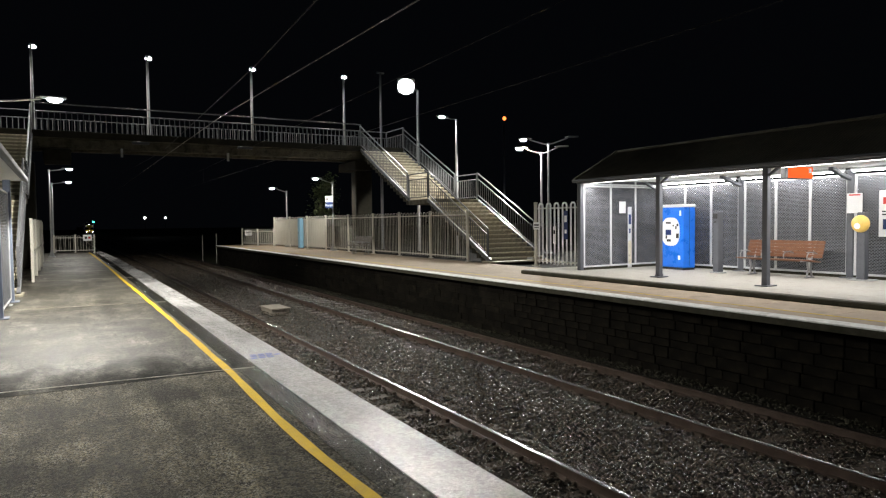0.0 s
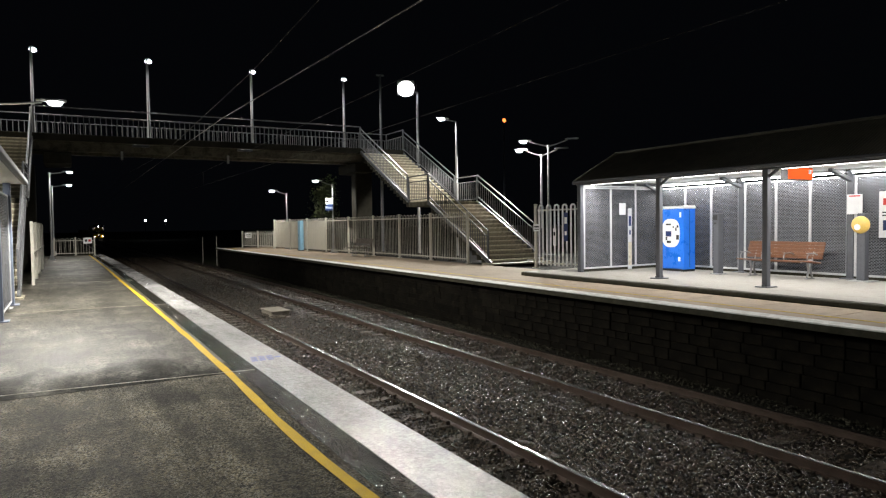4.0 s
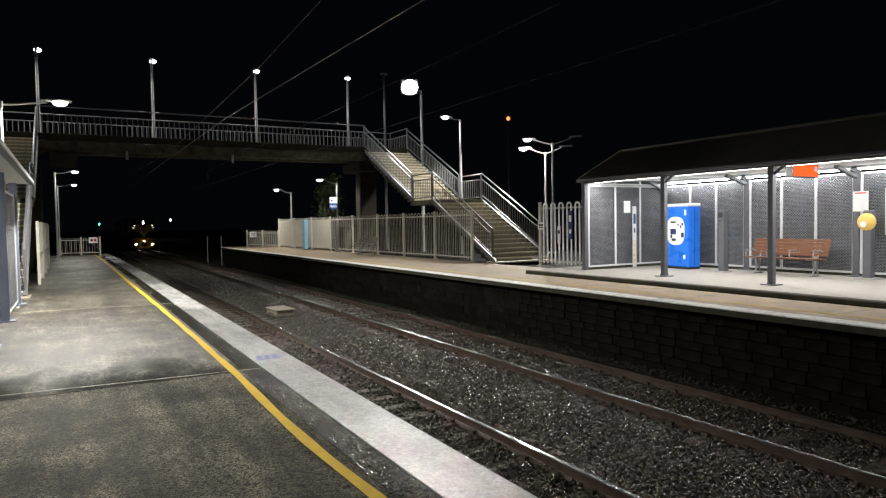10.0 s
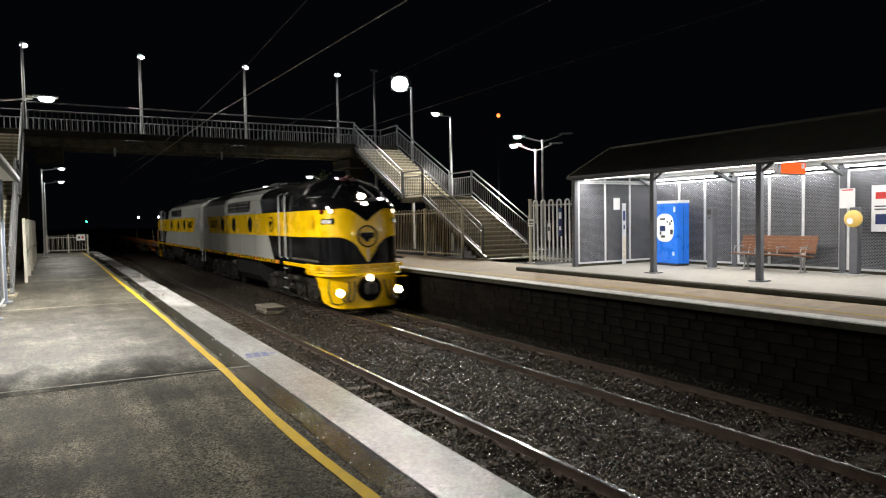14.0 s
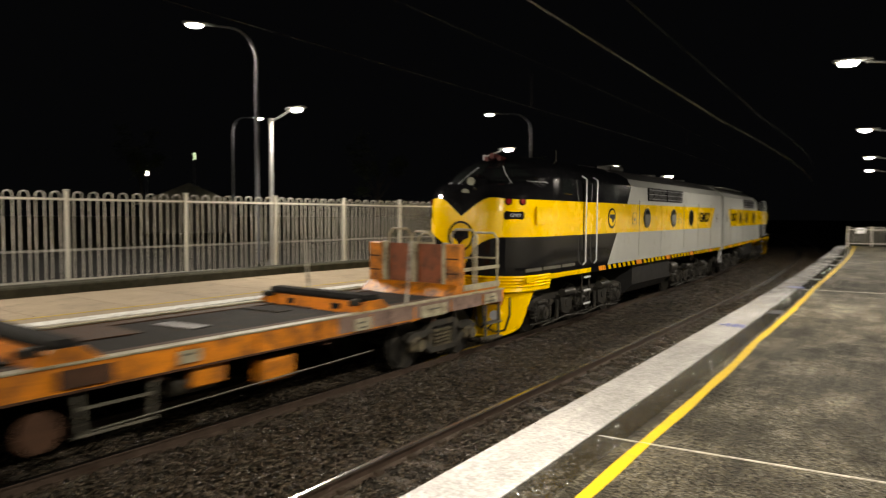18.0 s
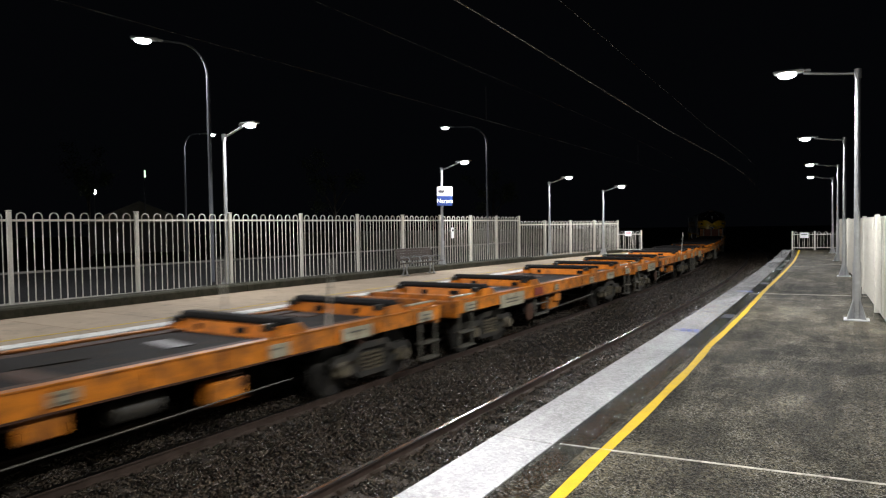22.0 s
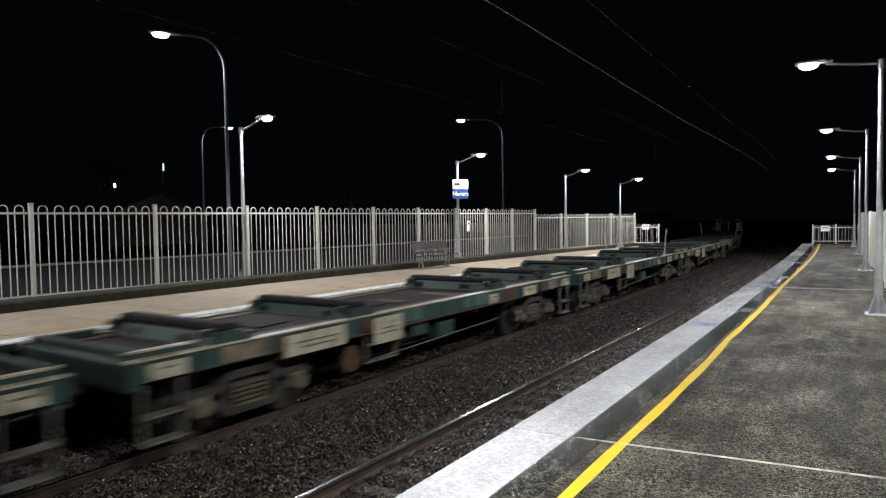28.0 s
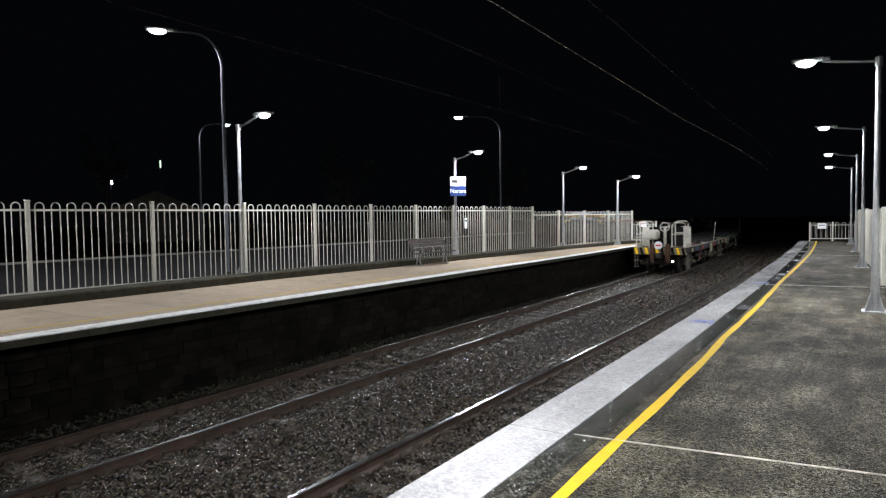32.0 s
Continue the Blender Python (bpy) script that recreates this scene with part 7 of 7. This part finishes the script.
def wagon(paint, panel_mat, label, length=WL, seed=1, front_stand=False, rear_stand=False, sill_paint=None, pillar=None, bulk=None, posts=True, last=False, patches=False):
    """A low container flat: deep side sills, raised bolsters across the deck, number panels, steps and brake gear."""
    r = random.Random(seed)
    w = thing("flat_wagon", label, "wagon", "flat wagons of the train")
    h = length / 2
    part("deck", Shape().box((0, 0, DECK - 0.05), (2.42, length - 0.1, 0.05), 0, 0.01), M_W_DECK, w, "dark worn steel deck")
    for x in (-1.02, 1.02):
        part("deck_edge", Shape().box((x, 0, DECK - 0.018), (0.3, length - 0.4, 0.02)), M_W_RUST, w, "rusty deck edge")
    for k in range(9):
        y = -h + 1.2 + (length - 2.4) * (k + r.uniform(0.1, 0.9)) / 9
        part("deck_plate", Shape().box((r.uniform(-0.5, 0.5), y, DECK - 0.02 + 0.0015 * k), (r.uniform(0.6, 1.3), r.uniform(0.3, 0.9), 0.016), 0, 0.005, Matrix.Rotation(r.uniform(-0.2, 0.2), 4, "Z")), r.choice([M_W_DECK, M_W_WORN, M_W_RUST]), w)
    if last:
        part("deck_plate", Shape().box((-0.35, -1.75, DECK - 0.003), (1.7, 1.5, 0.016), 0, 0.004), M_W_PLATE, w, "bright scuffed deck plate")
    for x in (-1.25, 1.25):
        s = Shape()
        # fish-bellied side sill with a flanged top
        s.prism([(-h, DECK), (h, DECK), (h, DECK - 0.26), (h - 2.6, DECK - 0.26), (h - 3.2, DECK - 0.3), (-h + 3.2, DECK - 0.3), (-h + 2.6, DECK - 0.26), (-h, DECK - 0.26)], "x", x - 0.04, x + 0.04)
        part("side_sill", s, paint, w, "deep side sill")
        part("sill_flange", Shape().box((x * 0.99, 0, DECK + 0.012), (0.15, length, 0.024), 0, 0.005), panel_mat if seed % 2 else paint, w, "worn pale top edge" if seed % 2 else "")
        part("sill_foot", Shape().box((x * 0.99, 0, DECK - 0.292), (0.14, length - 6.6, 0.024)), M_W_RUST, w)
        for q in range(11):
            part("sill_rib", Shape().box((x * 1.04, -h + 0.9 + (length - 1.8) * q / 10, DECK - 0.14), (0.03, 0.03, 0.22)), paint, w)
        if sill_paint:
            part("sill_patch", Shape().box((x * 1.036, -h + 2.6, DECK - 0.13), (0.012, 5.0, 0.25)), sill_paint, w, "faded mauve stretch of sill")
        if last:
            plates = ((-1.6, 0.95, 0.5, 0.28), (-4.9, 0.45, 0.2, 0.14), (4.6, 0.5, 0.2, 0.16))
        elif paint is M_W_ORANGE:
            plates = ((h - 0.55, 0.5, 0.2, 0.14), (h - 2.7, 1.35, 0.32, 0.2), (h - 5.6, 0.3, 0.16, 0.14), (-h + 0.55, 0.5, 0.2, 0.14), (-h + 2.7, 0.8, 0.22, 0.16), (-h + 4.6, 0.4, 0.2, 0.16))
        else:
            plates = ((h - 0.55, 0.5, 0.2, 0.14), (h - 3.0, 1.3, 0.32, 0.2), (h - 4.85, 0.8, 0.46, 0.28), (-h + 0.55, 0.5, 0.2, 0.14), (-h + 2.7, 0.7, 0.22, 0.16), (-h + 4.6, 0.4, 0.2, 0.16))
        for y, L, hh, dz in plates:
            y += r.uniform(-0.08, 0.08)
            if abs(y) > h - 0.3:
                y = math.copysign(h - 0.4, y)
            pn = part("number_panel", Shape().box((x * 1.062, y, DECK - dz), (0.012, L, hh), 0, 0.003), panel_mat, w, "pale painted number panel")
            q = Shape()
            for k in range(r.randint(1, 2)):
                q.box((x * 1.068, y + r.uniform(-0.06, 0.06), DECK - dz + 0.03 - 0.08 * k), (0.006, L * r.uniform(0.4, 0.75), 0.028))
            part("panel_print", q, M_W_STEP, pn)
        part("red_patch", Shape().box((x * 1.061, h - 4.4 + r.uniform(-0.1, 0.1), DECK - 0.14), (0.01, 0.6, 0.2)), M_W_RED if seed == 4 or last else M_W_RUST, w, "faded paint patch")
        if paint is M_W_GREEN:
            for y, L, mm in ((h - 1.5, 0.8, M_W_CREAM), (h - 2.2, 0.4, M_W_RUST), (-h + 1.5, 0.7, M_W_CREAM), (-h + 3.6, 0.5, M_W_RUST), (1.4, 0.9, M_W_TEAL), (-1.2, 1.2, M_W_TEAL)):
                part("paint_patch", Shape().box((x * 1.036, y + r.uniform(-0.3, 0.3), DECK - 0.13), (0.01, L, 0.22)), mm, w, "scuffed old paint patch")
        if patches:
            for y, L, mm in ((h - 2.6, 1.3, M_W_BLUE), (h - 5.5, 0.7, M_W_BLUE), (-h + 2.9, 0.9, M_W_RED), (-h + 1.6, 0.7, M_W_BLUE)):
                part("paint_patch", Shape().box((x * 1.045, y + r.uniform(-0.2, 0.2), DECK - 0.13), (0.01, L, 0.22)), mm, w, "faded old paint patch")
        for y in (h - 0.42, -h + 0.42):
            st = part("step", Shape().box((x, y, 0.28), (0.2, 0.56, 0.03), 0, 0.006), M_W_STEP, w, "hanging corner step")
            part("tread", Shape().box((x, y, 0.6), (0.2, 0.56, 0.03), 0, 0.006), M_W_STEP, st)
            for dy in (-0.27, 0.27):
                part("hanger", Shape().box((x, y + dy, 0.64), (0.05, 0.036, 0.7)), M_W_STEP, st)
        if posts:
            for y, tilt in ((-3.3, 5),):
                part("stanchion", Shape().box((0, 0, 0), (0.04, 0.04, 1.2), 0, 0.008, pose(x * 0.98 + math.copysign(0.06, x), y, DECK + 0.55, 0, math.copysign(tilt, x), 0)), M_W_POST, w, "pale upright stanchion leaning outwards")
        bx = r.uniform(-1.5, 1.5)
        part("brake_box", Shape().box((x * 0.8, bx, 0.66), (0.3, 0.6, 0.34), 0, 0.03), paint, w)
        part("brake_cylinder", Shape().tube([(x * 0.75, bx + 1.0, 0.72), (x * 0.75, bx + 1.6, 0.72)], 0.15, 12), M_W_BOGIE, w)
        part("brake_lever", Shape().tube([(x * 0.98, -2.4, 0.62), (x * 0.98, 2.2, 0.5)], 0.013, 6), M_W_STEP, w)
        part("handbrake_wheel", Shape().disc((x * 0.98, h - 3.9, 0.62), "x", 0.22, 0.04, 16), M_W_RUST, w)
        ly = r.choice([2.35, 1.9])
        lf = part("hanging_frame", Shape().box((x * 0.96, ly, 0.46), (0.05, 0.9, 0.035), 0, 0.006), M_W_STEP, w, "hanging step frame below the sill")
        part("frame_rail", Shape().box((x * 0.96, ly, 0.76), (0.04, 0.8, 0.03)), M_W_STEP, lf)
        for dy, tilt in ((-0.42, 5), (0.42, -5)):
            part("hanger", Shape().box((0, 0, 0), (0.04, 0.04, 0.56), 0, 0.0, pose(x * 0.96, ly + dy, 0.72, tilt, 0, 0)), M_W_STEP, lf)
        part("hanging_box", Shape().box((x * 0.93, ly - 1.2, 0.84), (0.1, 0.5, 0.3), 0, 0.02), paint, w, "painted box below the sill")
    for s in (-1, 1):
        hd = part("headstock", Shape().box((0, s * (h - 0.06), DECK - 0.17), (2.55, 0.12, 0.36), 0, 0.02), M_W_CREAM if last and s > 0 else paint, w)
        part("coupler", Shape().box((0, s * (h + 0.2), 0.88), (0.28, 0.5, 0.28), 0, 0.05), M_T_UNDER, w)
        part("hose", Shape().tube([(0.4, s * (h + 0.02), 0.8), (0.42, s * (h + 0.2), 0.45), (0.3, s * (h + 0.33), 0.55)], 0.025, 6), M_T_UNDER, w)
        if last and s > 0:
            for k in range(10):
                part("stripe", Shape().prism([(-1.2 + 0.25 * k, DECK - 0.33), (-1.08 + 0.25 * k, DECK - 0.33), (-1.0 + 0.25 * k, DECK - 0.01), (-1.12 + 0.25 * k, DECK - 0.01)], "y", h - 0.001, h + 0.008), M_T_YELLOW if k % 2 else M_T_BLACK, hd)
            dk = part("tail_disc", Shape().disc((0.05, h + 0.16, DECK + 0.12), "y", 0.2, 0.02, 24), M_WHITE, w, "round white tail disc with a red bar")
            part("disc_bar", Shape().box((0.05, h + 0.172, DECK + 0.12), (0.26, 0.006, 0.08)), M_RED, dk)
            part("tail_lamp", Shape().disc((-0.62, h + 0.05, 0.62), "y", 0.05, 0.1, 12), M_T_TAIL, w, "small lit tail lamp")
            for x in (-0.36, 0.36):
                part("buffer_post", Shape().box((x, h + 0.02, DECK - 0.28), (0.22, 0.16, 0.9), 0, 0.03), M_W_RUST, w, "rusty upright by the coupler")
    part("spine", Shape().box((0, 0, 0.9), (0.5, length - 0.8, 0.44), 0, 0.03), M_W_RUST, w, "rusty centre sill")
    for y in (-4.2, -1.4, 1.4, 4.2):
        part("crossbeam", Shape().box((0, y, DECK - 0.27), (2.4, 0.16, 0.26)), M_W_RUST, w)
    ys = [h - 4.2, h - 1.5, -h + 1.5, -h + 4.2]
    if front_stand:
        ys.remove(h - 1.5)
    if rear_stand:
        ys.remove(-h + 1.5)
    for y in ys:
        b = part("bolster", Shape().prism([(y - 0.3, DECK - 0.03), (y + 0.3, DECK - 0.03), (y + 0.2, DECK + 0.15), (y - 0.2, DECK + 0.15)], "x", -1.2, 1.2), M_W_SHADE if paint is M_W_ORANGE else paint, w, "raised cross bolster")
        part("bolster_top", Shape().box((0, y, DECK + 0.2), (2.46, 0.34, 0.13), 0, 0.05), M_W_BLACK, b, "thick black rubbing bar")
        for x in (-1.13, 1.13):
            part("gusset", Shape().prism([(y - 0.4, DECK), (y + 0.4, DECK), (y + 0.16, DECK + 0.18), (y - 0.16, DECK + 0.18)], "x", x * 1.08 - 0.03, x * 1.08 + 0.03), paint, b)
            for dy in (-0.31, 0.31):
                part("dark_mark", Shape().box((x * r.uniform(0.3, 0.8), y + dy * 0.86, DECK + 0.06), (r.uniform(0.1, 0.25), 0.03, 0.1)), M_W_BLACK, b)
            part("twistlock", Shape().box((x * 0.95, y + 0.3, DECK + 0.16), (0.16, 0.16, 0.1), 0, 0.02), M_T_UNDER, b)
    for s, on in ((1, front_stand), (-1, rear_stand)):
        if on:
            end_bulkhead(w, s, h, pillar or paint, bulk or M_W_RUSTPANEL, M_FENCE if last else M_W_WHITE, outer=s > 0 and not last)
        else:
            for x in (-1.13, 1.13):
                part("end_cheek", Shape().box((x, s * (h - 0.5), DECK + 0.03), (0.06, 0.95, 0.12), 0, 0.01), paint, w, "raised end cheek with a pale edge")
                part("cheek_edge", Shape().box((x, s * (h - 0.5), DECK + 0.1), (0.09, 0.97, 0.024)), panel_mat, w)
            part("end_plate", Shape().box((0, s * (h - 0.12), DECK + 0.07), (2.2, 0.06, 0.12), 0, 0.01), paint, w)
    freight_bogie(w, h - 1.95)
    freight_bogie(w, -h + 1.95)
    return w


M_W_TEAL = surface("faded_teal_paint", (0.035, 0.085, 0.072), 0.5, var=0.3, scale=4, dirt=(0.05, 0.05, 0.04), dirt_amount=0.5)
# bolster copy of the wagon orange, shade put in as darker blotches
M_W_SHADE = surface("shaded_wagon_orange", (0.60, 0.17, 0.009), 0.6, var=0.4, scale=3, bump=0.2, dirt=(0.056, 0.024, 0.0128), dirt_amount=0.45, spec=0.25)
M_W_WORN = surface("rubbed_bright_deck_steel", (0.085, 0.08, 0.082), 0.45, metal=0.3, var=0.4, scale=3, fine=30, dirt=(0.044, 0.0385, 0.0358), dirt_amount=0.5)
M_W_BLACK = surface("black_rubber_bar", (0.016, 0.015, 0.015), 0.85, var=0.4, scale=4, spec=0.1)
M_W_RED = surface("faded_red_patch", (0.22, 0.035, 0.02), 0.55, var=0.25, scale=4)
M_W_RUSTPANEL = surface("red_oxide_panel", (0.22, 0.06, 0.025), 0.6, var=0.3, scale=3, dirt=(0.06, 0.03, 0.02), dirt_amount=0.4)
M_W_POST = surface("chipped_white_post", (0.5, 0.48, 0.42), 0.55, var=0.2, scale=4, dirt=(0.06, 0.055, 0.05), dirt_amount=0.75)
M_T_TAIL = glow("tail_lamp_lens", (1.0, 0.92, 0.85), 6.0)
M_W_PATCH = surface("stained_dark_wagon_paint", (0.03, 0.028, 0.03), 0.55, var=0.45, scale=2.0, bump=0.2, dirt=(0.10, 0.045, 0.022), dirt_amount=0.4, spec=0.25)
M_W_LOCKER = surface("dirty_cream_locker", (0.40, 0.34, 0.22), 0.55, var=0.3, scale=4, bump=0.15, dirt=(0.14, 0.09, 0.05), dirt_amount=0.5)
M_W_PLATE = surface("scuffed_bright_plate", (0.5, 0.5, 0.52), 0.35, var=0.3, scale=3, fine=30, dirt=(0.16, 0.15, 0.15), dirt_amount=0.5)
M_W_BLUE = surface("faded_blue_patch", (0.025, 0.035, 0.09), 0.55, var=0.35, scale=4, dirt=(0.05, 0.045, 0.04), dirt_amount=0.4)
M_W_BOGIE = surface("dusty_bogie_casting", (0.020, 0.018, 0.014), 0.6, var=0.55, scale=5, bump=0.3, dirt=(0.08, 0.062, 0.036), dirt_amount=0.4)
M_W_DUST = surface("pale_dusty_casting", (0.11, 0.09, 0.055), 0.65, var=0.5, scale=7, bump=0.3, dirt=(0.03, 0.024, 0.018), dirt_amount=0.65)
OR, GR = "orange steel container flat wagon with raised bolsters, running empty", "dull green container flat wagon with pale panels, running empty"
plain_orange = wagon(M_W_ORANGE, M_W_WHITE, OR, seed=2)
second_orange = wagon(M_W_ORANGE, M_W_WHITE, OR, seed=4, posts=False)
plain_green = wagon(M_W_GREEN, M_W_WHITE, GR, seed=5)
second_green = wagon(M_W_GREEN, M_W_WHITE, GR, seed=7, posts=False)
HOME = Matrix.Identity(4)
WAGONS = [
    wagon(M_W_ORANGE, M_W_WHITE, "mauve and orange flat wagon with orange bulkhead and cream rails", seed=3, rear_stand=True, sill_paint=M_W_BROWN),
    plain_orange, second_orange, copy_thing(plain_orange, HOME), copy_thing(second_orange, HOME), copy_thing(plain_orange, HOME), copy_thing(second_orange, HOME),
    wagon(M_W_ORANGE, M_W_WHITE, "orange flat wagon with an orange end bulkhead and cream handrails", length=13.63, seed=6, front_stand=True),
    wagon(M_W_CREAM, M_W_WHITE, "weathered cream and brown flat wagon with black bulkhead, cream pillars", length=12.7, seed=9, rear_stand=True, pillar=M_W_WHITE, bulk=M_W_BLACK),
    plain_green, second_green, copy_thing(plain_green, HOME), copy_thing(second_green, HOME), copy_thing(plain_green, HOME),
    copy_thing(second_green, HOME),
    wagon(M_W_PATCH, M_W_WHITE, "last flat wagon with dark bulkhead, cream rails and tail disc", length=11.7, seed=11, front_stand=True, pillar=M_FENCE, bulk=M_W_BLACK, last=True, patches=True),
]


# place of the coupling between the two locomotives along the line, by time
RUN = [(0.0, 316.5), (3.0, 256.5), (6.0, 196.9), (9.0, 135.4), (11.0, 95.8), (12.0, 76.5), (13.0, 57.4), (13.5, 48.2), (14.5, 29.6), (15.5, 11.15), (16.0, 1.85), (16.5, -7.45), (16.7, -11.0), (17.0, -15.55), (17.2, -18.83), (17.5, -23.95), (18.0, -32.35), (18.5, -40.92), (20.0, -66.87), (26.0, -170.67), (32.0, -274.47)]


def run_at(t):
    """Smooth curve through RUN."""
    k = max(i for i in range(len(RUN) - 1) if RUN[i][0] <= t)
    (t0, a), (t1, b) = RUN[k], RUN[k + 1]
    m = []
    for i in (k, k + 1):
        lo, hi = max(i - 1, 0), min(i + 1, len(RUN) - 1)
        m.append((RUN[hi][1] - RUN[lo][1]) / (RUN[hi][0] - RUN[lo][0]))
    h = t1 - t0
    u = (t - t0) / h
    return a * (2 * u ** 3 - 3 * u * u + 1) + b * (3 * u * u - 2 * u ** 3) + h * (m[0] * (u ** 3 - 2 * u * u + u) + m[1] * (u ** 3 - u * u))


def motions():
    times = [0.0, 1.5, 3.0, 4.5, 6.0, 7.5, 9.0, 10.0, 11.0, 12.0, 12.5, 13.0, 13.5, 14.0, 14.5, 15.0, 15.5, 15.8, 16.0, 16.2, 16.4, 16.6, 16.8, 17.0, 17.2, 17.4, 17.6, 18.0]
    times += [18.5 + 0.75 * i for i in range(19)]
    places = [(LOCO_1, -9.85, 180), (LOCO_2, 9.85, 0)]
    p = 19.62
    for i, w in enumerate(WAGONS):
        L = {7: 14.3, 8: 13.37, 15: 12.3}.get(i, 13.97 if i < 9 else 14.0)
        places.append((w, p + L / 2, 0))
        p += L
    for ob, off, turn in places:
        rows = []
        for t in times:
            x, y, a = bend(TRACK_F, run_at(t) + off)
            rows.append((t, pose(x, y, RAIL_Z, 0, 0, turn + math.degrees(a))))
        walk(ob, rows)


motions()
